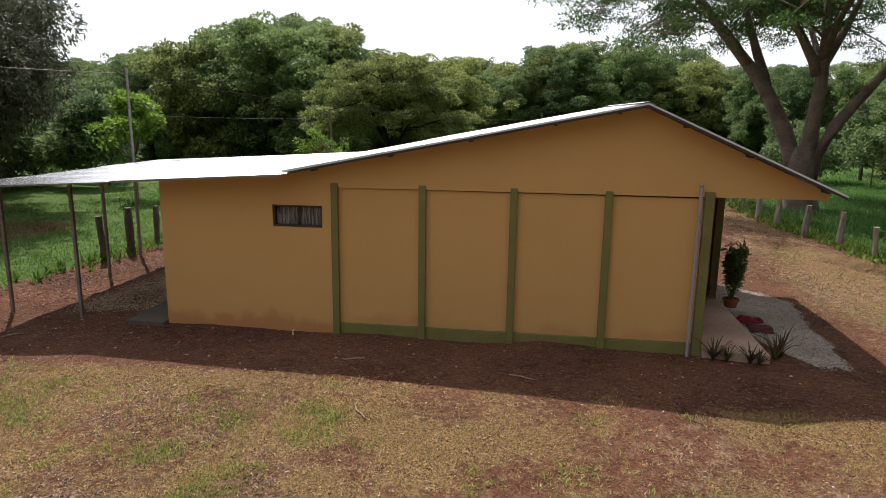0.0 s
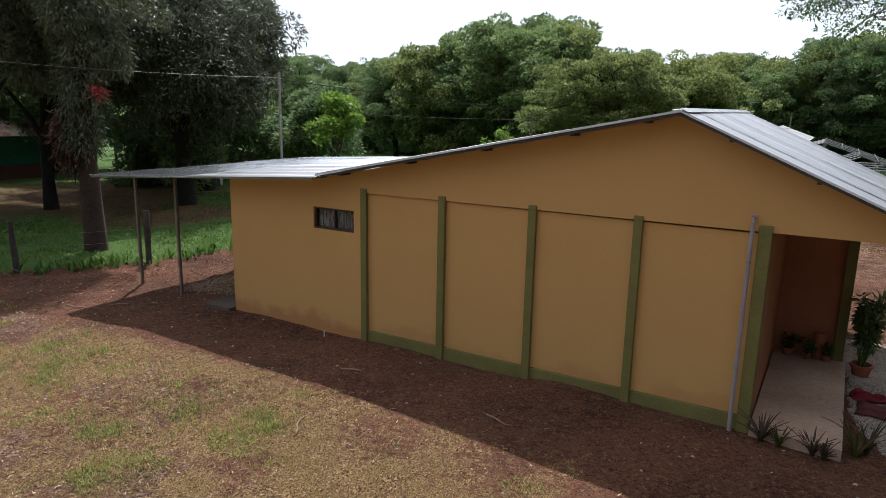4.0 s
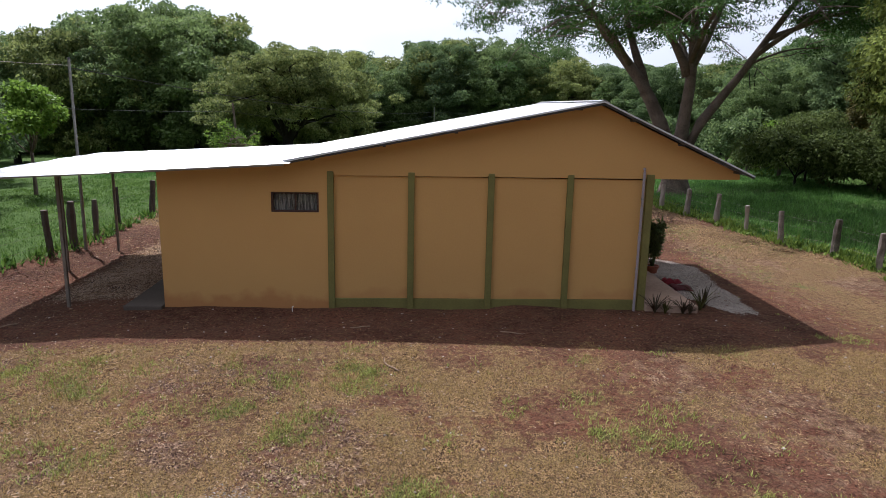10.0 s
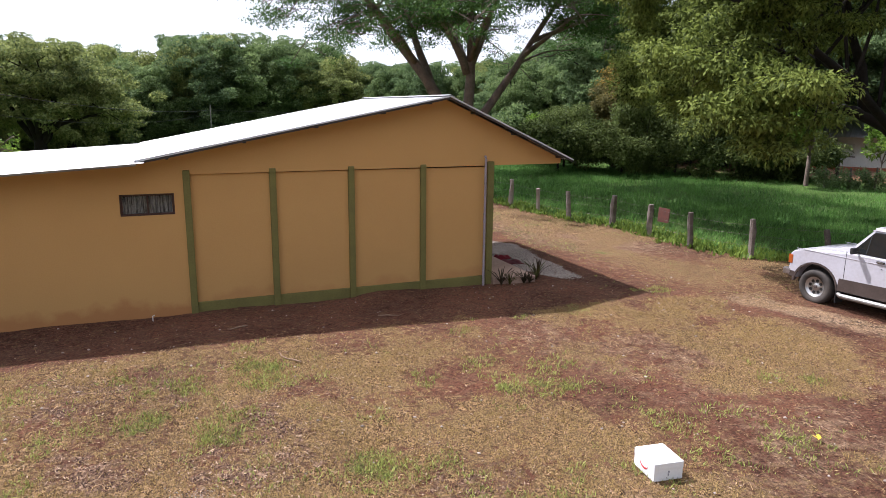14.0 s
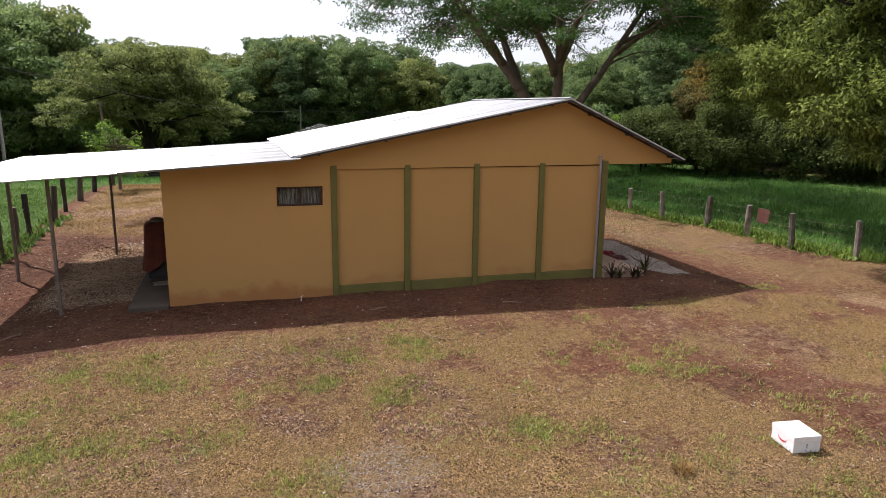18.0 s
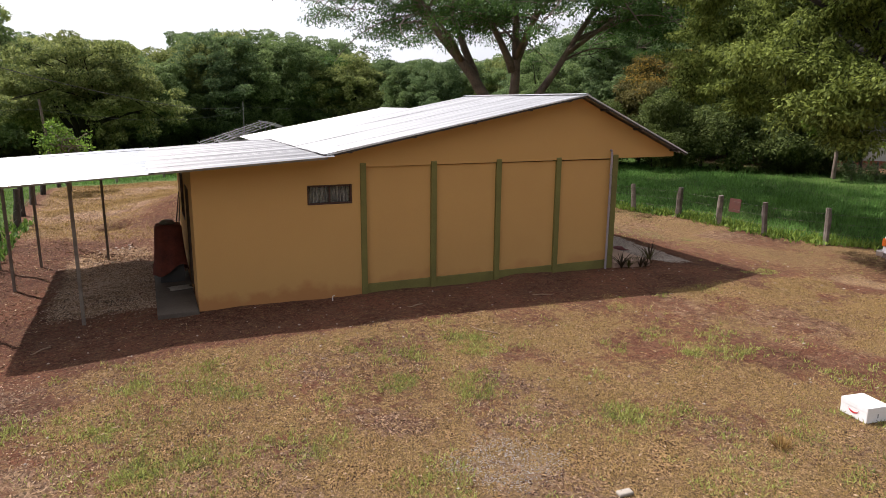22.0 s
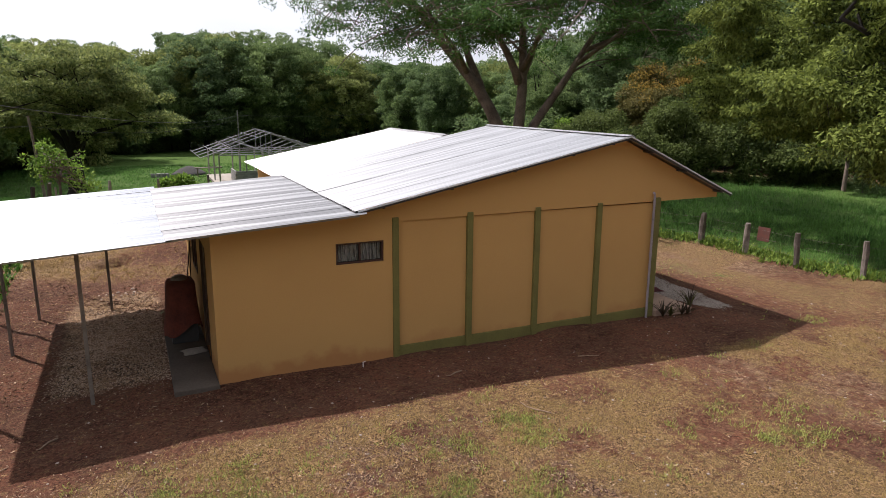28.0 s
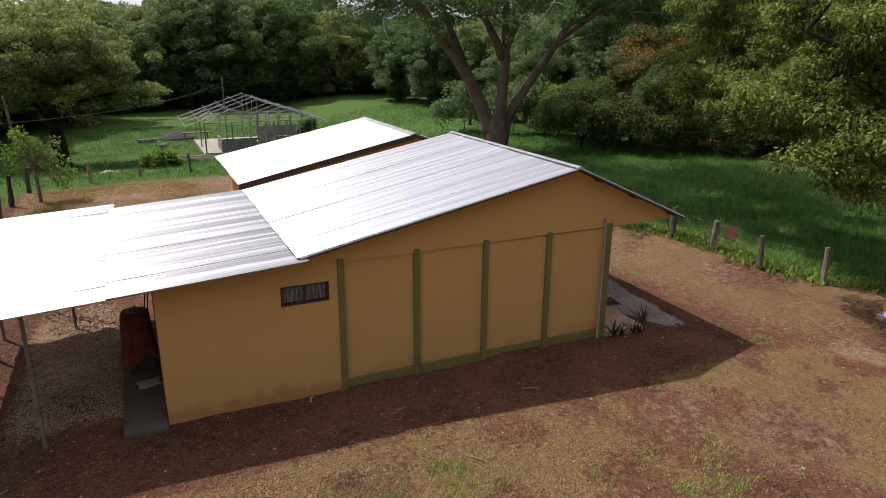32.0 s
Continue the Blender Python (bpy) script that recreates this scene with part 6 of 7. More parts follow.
for x in (-1.20, -0.30):
    part("roof_bar", tube([(x, -0.60, 1.90), (x, 0.60, 1.90)], [0.014, 0.014], 8), BLACK, car)
    for s in (-0.58, 0.58):
        part("bar_foot", prism([(x - 0.05, 1.80), (x + 0.05, 1.80), (x + 0.018, 1.905), (x - 0.018, 1.905)], s - 0.025, s + 0.025), BLACK, car)
part("grille", box(2.0, 2.045, -0.42, 0.42, 0.76, 0.95), BLACK, car)
part("windscreen", prism([(0.80, 1.25), (0.83, 1.25), (0.40, 1.73), (0.375, 1.73)], -0.66, 0.66), CAR_GLASS, car)
part("front_bumper", box(1.98, 2.16, -0.83, 0.83, 0.50, 0.645, 0.03), CHROME, car, "worn chrome front bumper")
part("rear_bumper", box(-2.28, -2.00, -0.83, 0.83, 0.53, 0.70, 0.03), CHROME, car, "scratched chrome rear bumper")
part("tow_bar", box(-2.42, -2.26, -0.05, 0.05, 0.42, 0.50, 0.01), BLACK, car)
for y0, y1 in ((-0.68, -0.10), (-0.03, 0.66)):
    part("rear_window", prism([(-2.105, 1.29), (-2.085, 1.29), (-1.995, 1.71), (-2.015, 1.71)], y0, y1), CAR_GLASS, car)
part("tailgate_seam", box(-2.142, -2.12, -0.07, -0.055, 0.70, 1.25), BLACK, car)
sp = add_wheel(car, 0, 0, 0, 1)
for ob in list(sp.children):
    loc = ob.location.copy()
    ob.rotation_euler = (0, 0, math.pi / 2)
    ob.location = (-2.26 - loc.y, loc.x - 0.12, 1.02 + loc.z)
sp.location = (-2.2, -0.12, 1.02)
for ob in sp.children:
    ob.location = ob.location - Vector((-2.2, -0.12, 1.02))
sp.name = "spare_wheel"
car.matrix_world = pose(13.05, -4.45, float(ground_z(13.05, -4.45)) - 0.01, 0, 0, 93.6)

# ---- the white carton on the yard ----
carton = thing("cardboard_box", "white cardboard box with a red curved mark on the soil", "box", loc=(4.22, -7.57, float(ground_z(4.4, -7.4)) + 0.005))
CARD = mat("white_carton", (0.82, 0.82, 0.83), (0.74, 0.73, 0.73), 3.0, 0.45)
part("carton", box(0, 0.35, 0, 0.40, 0, 0.20, 0.006), CARD, carton)
part("lid", box(-0.003, 0.353, -0.003, 0.403, 0.135, 0.207, 0.006), CARD, carton)
bm = bmesh.new()
pts = [(0.20 + 0.075 * math.cos(a), 0.115 + 0.035 * math.sin(a)) for a in (math.pi + math.pi * i / 12 for i in range(13))]
low = [(0.20 + 0.075 * math.cos(a), 0.115 + 0.055 * math.sin(a)) for a in (math.pi + math.pi * i / 12 for i in range(13))]
loop = [bm.verts.new((-0.005, y, z)) for y, z in pts] + [bm.verts.new((-0.005, y, z)) for y, z in low[-2:0:-1]]
bm.faces.new(loop)
r = bmesh.ops.extrude_face_region(bm, geom=bm.faces[:])
bmesh.ops.translate(bm, verts=[g for g in r["geom"] if isinstance(g, bmesh.types.BMVert)], vec=(0.004, 0, 0))
part("red_mark", bm, mat("red_print", (0.62, 0.03, 0.05), (0.5, 0.03, 0.04), 4.0, 0.5), carton, "red curved mark")
GREY_PRINT = mat("grey_print", (0.30, 0.30, 0.33), (0.25, 0.25, 0.28), 4.0, 0.6)
for a, b, z0, z1 in ((0.165, 0.18, 0.06, 0.085), (0.165, 0.185, 0.095, 0.115), (0.24, 0.242, 0.01, 0.03), (0.29, 0.292, 0.01, 0.03), (0.15, 0.16, 0.03, 0.04)):
    part("printed_bar", box(a, b, -0.006, -0.002, z0, z1), GREY_PRINT, carton)
carton.rotation_euler = (0, 0, radians(-8))

# ---- terrace things ----
CLAY = mat("terracotta", (0.36, 0.11, 0.06), (0.26, 0.08, 0.045), 5.0, 0.8, 0.1)


def lathe(profile, segs=24):
    bm = bmesh.new()
    rings = [[bm.verts.new((r * math.cos(a), r * math.sin(a), z)) for a in (math.tau * k / segs for k in range(segs))] for r, z in profile]
    for a, b in zip(rings, rings[1:]):
        for k in range(segs):
            bm.faces.new((a[k], a[(k + 1) % segs], b[(k + 1) % segs], b[k]))
    bm.faces.new(rings[0][::-1])
    bm.faces.new(rings[-1])
    bmesh.ops.recalc_face_normals(bm, faces=bm.faces)
    return bm


def potted(loc, pot_r, pot_h, height, spread, leaves, leaf, material, seed, label, stems=10):
    rng, prng = np.random.default_rng(seed), random.Random(seed)
    root = thing("potted_plant", label, "plant", loc=loc)
    part("pot", lathe([(pot_r * 0.68, 0), (pot_r * 0.95, pot_h * 0.8), (pot_r * 1.08, pot_h * 0.82), (pot_r * 1.08, pot_h), (pot_r * 0.95, pot_h), (pot_r * 0.9, pot_h * 0.88)]), CLAY, root, smooth=False)
    part("earth", lathe([(0.01, pot_h * 0.86), (pot_r * 0.89, pot_h * 0.87), (pot_r * 0.89, pot_h * 0.885), (0.01, pot_h * 0.90)], 16), BARK_DARK, root)
    tips = []
    for i in range(stems):
        a = prng.uniform(0, 6.28)
        e = Vector((spread * prng.uniform(0.2, 1) * math.cos(a), spread * prng.uniform(0.2, 1) * math.sin(a), height * prng.uniform(0.6, 1.0)))
        bm = bmesh.new()
        limb((0.03 * math.cos(a), 0.03 * math.sin(a), pot_h * 0.85), e, 0.010, 0.004, prng, bm, 0.08, 5, 4)
        part("stem", bm, material, root)
        tips += [Vector((0, 0, pot_h)).lerp(e, t) for t in (0.45, 0.65, 0.85, 1.0)]
    pc = np.array([tuple(t) for t in tips])
    pr = np.full((len(pc), 3), spread * 0.33)
    v, f = crown_np(rng, pc, pr, leaves, leaf[0], leaf[1], 0.3, 0.1)
    mesh_np("foliage", v, f, material, root)
    return root


potted((7.33, 3.0, -0.16), 0.15, 0.25, 1.30, 0.17, 1100, (0.15, 0.045), LEAF_WOOD, 501, "leafy green shrub in a terracotta pot on the gravel", 14)
potted((6.30, 3.02, 0.022), 0.09, 0.13, 0.36, 0.14, 160, (0.10, 0.035), LEAF_RUST, 502, "small dark potted plant against the terrace wall", 7)
potted((6.58, 2.98, 0.022), 0.07, 0.11, 0.30, 0.13, 140, (0.09, 0.035), LEAF_SHADE, 503, "small potted plant beside the red jar", 6)
potted((6.84, 3.02, 0.022), 0.07, 0.10, 0.30, 0.11, 110, (0.09, 0.03), LEAF_SHADE, 504, "little potted plant by the green column", 6)
jar = thing("clay_jar", "tall red clay jar on the terrace", "jar", loc=(6.72, 3.08, 0.022))
part("jar_body", lathe([(0.07, 0), (0.085, 0.08), (0.085, 0.34), (0.075, 0.40), (0.08, 0.43), (0.06, 0.43), (0.055, 0.3)]), CLAY, jar, smooth=True)
RED_CLOTH = mat("faded_red_cloth", (0.34, 0.03, 0.045), (0.22, 0.025, 0.035), 5.0, 0.9, 0.2)
PINK_CLOTH = mat("dusty_red_plastic", (0.22, 0.055, 0.06), (0.15, 0.042, 0.042), 4.0, 0.8, 0.1)


def rumpled(w, d, h, seed, n=16):
    """A sheet lying in soft folds."""
    bm = bmesh.new()
    rng = random.Random(seed)
    ph = [rng.uniform(0, 6) for _ in range(4)]
    g = []
    for i in range(n + 1):
        row = []
        for j in range(n + 1):
            u, v = i / n, j / n
            z = h * (0.5 + 0.3 * math.sin(u * 9 + ph[0] + 2 * v) + 0.2 * math.sin(v * 11 + ph[1] - u * 3))
            e = min(u, 1 - u, v, 1 - v)
            z *= min(1, e * 6 + 0.15)
            row.append(bm.verts.new(((u - 0.5) * w * (1 + 0.08 * math.sin(v * 7 + ph[2])), (v - 0.5) * d * (1 + 0.08 * math.sin(u * 6 + ph[3])), z + 0.004)))
        g.append(row)
    for i in range(n):
        for j in range(n):
            bm.faces.new((g[i][j], g[i + 1][j], g[i + 1][j + 1], g[i][j + 1]))
    bmesh.ops.solidify(bm, geom=bm.faces[:], thickness=0.006)
    return bm


c1 = part("cloth", rumpled(0.46, 0.30, 0.12, 5), RED_CLOTH, None, smooth=True)
c1.matrix_world = pose(7.42, 2.00, -0.085, 0, 0, 12)
tagged(c1, "crumpled bright red cloth on the gravel", "cloth")
c2 = part("mat", rumpled(0.42, 0.50, 0.05, 6), PINK_CLOTH, None, smooth=True)
c2.matrix_world = pose(7.48, 1.55, -0.080, 0, 0, -8)
tagged(c2, "dusty dull red mat on the gravel beside the terrace", "mat")


LEAF_STRAP = leaf_mat("brown_green_strap_leaves", (0.030, 0.026, 0.016), (0.105, 0.070, 0.042), 0.55, 0.1, 0.15)


def spiky(loc, count, height, seed, label, material, width=0.045):
    """A clump of arching strap leaves."""
    rng = random.Random(seed)
    root = thing("spiky_plant", label, "plant", "spiky plants by the terrace", loc)
    for i in range(count):
        a, l, bend = rng.uniform(0, 6.28), height * rng.uniform(0.6, 1.15), rng.uniform(0.25, 0.9)
        bm = bmesh.new()
        prev = None
        for k in range(6):
            t = k / 5
            r, z = l * bend * t * (0.5 + 0.5 * t), l * t * (1 - 0.35 * bend * t)
            w = width * (1 - t) ** 0.6 * 0.5 + 0.002
            c, s = math.cos(a), math.sin(a)
            cur = [bm.verts.new((c * r - s * w, s * r + c * w, z)), bm.verts.new((c * r, s * r, z - 0.008)), bm.verts.new((c * r + s * w, s * r - c * w, z))]
            if prev:
                bm.faces.new((prev[0], prev[1], cur[1], cur[0]))
                bm.faces.new((prev[1], prev[2], cur[2], cur[1]))
            prev = cur
        part("leaf", bm, material, root)
    return root


for i, (x, y, n, h) in enumerate(((6.24, -0.20, 24, 0.48), (6.44, -0.22, 19, 0.38), (6.80, -0.20, 22, 0.42), (6.92, -0.24, 14, 0.32), (7.24, 0.02, 12, 0.56), (7.36, 0.14, 11, 0.64))):
    spiky((x, y, float(ground_z(x, y)) - 0.01), n, h * 0.88, 600 + i, "dark drooping strap-leaved plant at the terrace edge", (LEAF_STRAP, LEAF_RUST, LEAF_STRAP)[i % 3], 0.032)

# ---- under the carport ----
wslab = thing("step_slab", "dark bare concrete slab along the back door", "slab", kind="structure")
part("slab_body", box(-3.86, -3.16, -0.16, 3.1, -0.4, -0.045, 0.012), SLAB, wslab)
cover = thing("covered_stove", "outdoor appliance draped with a dirty dark red cloth", "appliance", loc=(-3.52, 2.45, -0.045))
part("cabinet_base", box(-0.24, 0.27, -0.32, 0.30, 0.0, 0.62, 0.02), mat("dark_grey_enamel", (0.04, 0.042, 0.045), (0.06, 0.055, 0.05), 4.0, 0.5), cover, "dark grey metal base")
bm = bmesh.new()
rings = []
for k, (z, rx, ry) in enumerate(((1.40, 0.02, 0.02), (1.395, 0.16, 0.20), (1.37, 0.25, 0.30), (1.30, 0.285, 0.345), (1.05, 0.295, 0.36), (0.75, 0.31, 0.38), (0.45, 0.335, 0.40), (0.18, 0.37, 0.43))):
    ring = []
    for j in range(40):
        a = math.tau * j / 40
        c, s = math.cos(a), math.sin(a)
        q = (abs(c) ** 4 + abs(s) ** 4) ** -0.25
        fold = 1 + 0.035 * math.sin(a * 9 + k * 0.3) * (1 - z / 1.5) * 1.6
        lift = max(0.0, -s) * max(0.0, 0.5 + c) * 0.42 * (z < 0.5) * (1 - z / 0.6)
        ring.append(bm.verts.new((rx * c * q * fold, ry * s * q * fold, z + lift + 0.02 * math.sin(a * 5 + 1) * (z < 0.3))))
    rings.append(ring)
for a, b in zip(rings, rings[1:]):
    for j in range(40):
        bm.faces.new((a[j], a[(j + 1) % 40], b[(j + 1) % 40], b[j]))
bm.faces.new(rings[0])
bmesh.ops.recalc_face_normals(bm, faces=bm.faces)
part("cloth_cover", bm, mat("dirty_dark_red_cloth", (0.20, 0.05, 0.032), (0.10, 0.032, 0.024), 3.0, 0.95, 0.3), cover, "dirty dark red cloth cover", True)
cover.scale = (0.94, 0.94, 0.86)
pan = thing("basin", "upturned dull grey basin on the covered stove", "basin", loc=(-3.53, 2.45, 1.155))
part("bowl", lathe([(0.15, 0.0), (0.155, 0.012), (0.13, 0.05), (0.09, 0.075), (0.02, 0.08)], 24), RUST_STEEL, pan, smooth=True)
rug = part("doormat", rumpled(0.42, 0.34, 0.025, 9), mat("pale_dusty_rug", (0.62, 0.57, 0.51), (0.44, 0.40, 0.36), 9.0, 0.95, 0.2), None, smooth=True)
rug.matrix_world = pose(-3.40, 1.62, -0.043, 0, 0, 12)
tagged(rug, "pale dusty doormat on the concrete slab", "mat")
broom = thing("broom", "dark broom sticks leaning on the wall", "broom", loc=(-3.32, 3.0, -0.045))
part("handle", tube([(-0.15, 0.25, 0.0), (0.10, 0.35, 1.75)], [0.013, 0.013], 8), WOOD_DARK, broom)
part("handle", tube([(-0.05, 0.30, 0.0), (0.12, 0.42, 1.62)], [0.012, 0.012], 8), WOOD_DARK, broom)
part("brush", box(-0.24, -0.06, 0.20, 0.28, 0.0, 0.12, 0.01), STRAW, broom)
hose = thing("hose", "short pale green garden hose on the gravel", "hose", loc=(-4.35, 4.6, -0.22))
part("hose_tube", tube([(0.0, 0, 0.02), (0.12, 0.05, 0.05), (0.24, -0.04, 0.04), (0.40, -0.10, 0.05), (0.55, -0.05, 0.14)], [0.016] * 5, 8), mat("pale_green_hose", (0.45, 0.52, 0.32), (0.38, 0.44, 0.27), 4.0, 0.5), hose)
tap = thing("spigot", "small white plastic pipe stub by the wall", "pipe", loc=(-0.72, -0.22, -0.12))
part("stub", tube([(0, 0, -0.05), (0, 0, 0.10), (0.03, -0.03, 0.12)], [0.010, 0.010, 0.010], 8), mat("white_pvc", (0.72, 0.70, 0.66), (0.6, 0.58, 0.54), 5.0, 0.5), tap)

# ---- poles and wires ----
pole = thing("utility_pole", "thin grey metal service pole behind the carport", "pole", loc=(-7.15, 5.5, -0.3))
part("mast", tube([(0, 0, -0.2), (0, 0, 5.0)], [0.045, 0.035], 10), STEEL, pole)
part("cap", tube([(0, 0, 5.0), (0, 0, 5.05)], [0.045, 0.02], 10), DARK_STEEL, pole)
pole2 = thing("utility_pole", "leaning grey wooden pole by the back fence", "pole", loc=(-8.0, 26.0, -0.5))
part("mast", tube([(0, 0, -0.3), (-0.35, 0, 4.2)], [0.075, 0.055], 10), BARK, pole2)
mast = thing("utility_pole", "thin metal pole beside the unfinished house", "pole", loc=(3.4, 42.0, -1.6))
part("mast", tube([(0, 0, -0.2), (0, 0, 5.3)], [0.05, 0.04], 10), STEEL, mast)


def wire(name, label, pts, r=0.0062, sag=0.25):
    bm = bmesh.new()
    for a, b in zip(pts, pts[1:]):
        a, b = Vector(a), Vector(b)
        line = [a.lerp(b, i / 14) - Vector((0, 0, sag * 4 * (i / 14) * (1 - i / 14))) for i in range(15)]
        tube(line, [r] * 15, 5, bm)
    ob = part(name, bm, RUST_STEEL if r < 0.009 else BLACK, None)
    return tagged(ob, label, "cable")


wire("power_cable", "sagging black service cable", [(-7.15, 5.5, 4.55), (-11.0, -0.5, 4.72), (-20.0, -14.5, 5.5)], sag=0.07)
wire("power_cable", "thin black cable to the far pole", [(-7.15, 5.5, 4.5), (3.4, 42.0, 3.3), (30, 60, 4)], 0.010, 0.5)
wire("power_cable", "thin black cable over the back yard", [(-40.0, 20.0, 5.0), (-8.25, 26.0, 3.2), (3.4, 42.0, 3.0)], 0.010, 0.6)


# ---- unfinished house in the back pasture ----
site = thing("unfinished_house", "unfinished grey block house with a bare steel roof frame", "house", loc=(1.35, 7.4, -1.73))
site.scale = (0.97, 1.0, 0.80)
UX0, UX1, UY0, UY1, RX = 0.4, 8.6, 33.5, 41.0, 4.3


def block_wall(x0, y0, x1, y1, courses, holes=()):
    """Courses of separate blocks laid in bond."""
    d = Vector((x1 - x0, y1 - y0, 0))
    n = max(1, round(d.length / 0.392))
    t = 0.045
    part("mortar", box(min(x0, x1) - t * (d.x == 0), max(x0, x1) + t * (d.x == 0), min(y0, y1) - t * (d.y == 0), max(y0, y1) + t * (d.y == 0), 0.0, 0.20 * courses - 0.012), CONCRETE, site)
    ang = math.atan2(d.y, d.x)
    for c in range(courses):
        for i in range(n):
            u = (i + 0.5 + (0.25 if c % 2 else -0.25) * 0.9) / n
            if any(a <= u <= b and c >= lo_c for a, b, lo_c in holes) or not 0 <= u <= 1:
                continue
            ob = new("block", block_mesh)
            ob.parent = site
            ob.matrix_basis = pose(x0 + d.x * u, y0 + d.y * u, 0.10 + 0.20 * c, 0, 0, math.degrees(ang))


bm = box(-0.192, 0.192, -0.06, 0.06, -0.095, 0.095, 0.006)
block_mesh = bpy.data.meshes.new("block")
bm.to_mesh(block_mesh)
bm.free()
block_mesh.materials.append(BLOCK)
block_wall(1.6, UY0, 4.2, UY0, 6)
block_wall(UX0 + 1.2, UY0, UX0 + 1.2, UY0 + 2.4, 6)
block_wall(5.6, UY0 + 0.3, 8.6, UY0 + 0.3, 6)
block_wall(5.0, UY0 + 3.4, 8.6, UY0 + 3.4, 9)
part("footing", box(0.2, 8.9, UY0 - 0.2, UY1 + 0.2, -0.25, 0.01), CONCRETE, site)
for x in (0.4, 2.4, 4.3, 5.0, 5.6, 6.6, 7.6, 8.6):
    for y in (UY0, UY0 + 3.4, UY1):
        part("stud", box(x - 0.05, x + 0.05, y - 0.05, y + 0.05, 0, 2.75), STEEL, site)
FRAME_STEEL = mat("new_steel_frame", (0.26, 0.26, 0.27), (0.17, 0.17, 0.17), 4.0, 0.5, 0.0, 0.5)


def bar(a, b, r=0.036, material=None):
    part("truss_bar", tube([a, b], [r, r], 6), material or FRAME_STEEL, site)


for y in (UY0 - 0.4, UY0 + 1.9, UY0 + 4.2, UY0 + 6.5):
    bar((-1.0, y, 2.55), (RX, y, 4.72))
    bar((9.6, y, 2.55), (RX, y, 4.72))
    for x0, x1, z1 in ((0.4, 2.0, 3.75), (4.3, 2.0, 3.75), (4.3, 6.6, 3.75), (8.6, 6.6, 3.75)):
        bar((x0, y, 2.75), (x1, y, z1), 0.035)
    bar((RX, y, 2.75), (RX, y, 4.72), 0.04)
    bar((0.4, y, 2.75), (8.6, y, 2.75), 0.045)
for k in range(6):
    t = k / 5
    for x in (-1.0 + (RX + 1.0) * t, 9.6 + (RX - 9.6) * t):
        if k < 5 or x < RX + 0.01:
            bar((x, UY0 - 0.9, 2.60 + 2.17 * t), (x, UY1 + 0.4, 2.60 + 2.17 * t), 0.018)
sand_heap = part("sand_mound", lathe([(1.3, 0), (1.0, 0.15), (0.6, 0.34), (0.25, 0.44), (0.05, 0.48)], 20), mat("grey_sand", (0.055, 0.05, 0.046), (0.03, 0.028, 0.026), 6.0, 0.95, 0.4), None, smooth=True)
sand_heap.location = (0.4, 51.5, -2.0)
sand_heap.scale = (1.25, 1.25, 1.6)
tagged(sand_heap, "dark grey mound of building sand", "sand")
for i, (x, y) in enumerate(((-2.6, 44.0), (-2.2, 44.1), (-1.9, 43.9), (-1.5, 44.1), (-1.15, 40.6), (-0.9, 40.6))):
    b = new("concrete_block", block_mesh)
    b.matrix_basis = pose(x, y + 5.5, float(ground_z(x, y + 5.5)) + 0.16, 0, 0, 20 * i) @ Matrix.Diagonal((0.9, 2.0, 1.8, 1))
    tagged(b, "loose grey concrete block in the pasture", "block", "loose blocks")
table = thing("work_table", "rough plank work table by the building site", "table", loc=(1.9, 49.4, float(ground_z(1.9, 49.4))))
part("plank", box(-1.2, 1.0, -0.3, 0.3, 0.68, 0.74), WOOD_GREY, table)
for x in (-1.0, 0.8):
    for y in (-0.22, 0.22):
        part("leg", box(x - 0.04, x + 0.04, y - 0.04, y + 0.04, 0, 0.68), WOOD_GREY, table)
for i in range(16):
    r0 = random.Random(900 + i)
    p = part("plank", box(-1.1, 1.1, -0.06, 0.06, -0.02, 0.02), WOOD_GREY, None)
    p.matrix_world = pose(0.3 + r0.uniform(-0.7, 0.7), 36.0 + r0.uniform(-1.2, 1.2), float(ground_z(0.3, 36.0)) + 0.06 + 0.045 * (i // 4), 0, 0, r0.uniform(-25, 25))
    tagged(p, "loose weathered scrap plank", "plank", "pile of planks")

# ---- neighbours ----
TEAL = mat("teal_board", (0.03, 0.16, 0.12), (0.02, 0.11, 0.085), 3.0, 0.7, 0.1)
RUSTY = mat("rusty_painted_zinc", (0.42, 0.40, 0.33), (0.26, 0.09, 0.05), 1.4, 0.65, 0.1, spread=(0.44, 0.56))
teal = thing("board_house", "teal board house with a rusty zinc roof", "house", loc=(-31.9, 8.2, -0.5))
part("base_wall", box(-10.0, 0, -4.0, 4.0, 0.0, 0.75), mat("dark_red_plaster", (0.15, 0.06, 0.045), (0.10, 0.045, 0.035), 2.0, 0.9), teal)
for k in range(11):
    part("board", box(-10.0, 0.0, -4.0, -3.95, 0.76 + 0.155 * k, 0.905 + 0.155 * k), TEAL, teal)
    part("board", box(-0.05, 0.0, -3.95, 4.0, 0.76 + 0.155 * k, 0.905 + 0.155 * k), TEAL, teal)
part("inner_wall", box(-9.9, -0.06, -3.9, 4.0, 0.76, 2.45), TEAL, teal)
part("roof", prism([(-11.0, 2.35), (0.9, 2.35), (-1.6, 3.7), (-8.4, 3.7)], -4.8, 4.8), RUSTY, teal, "rust-patched pale zinc roof")
shed = thing("shed", "dark open wash-house with pale walls", "shed", loc=(-24.0, 14.5, -0.5))
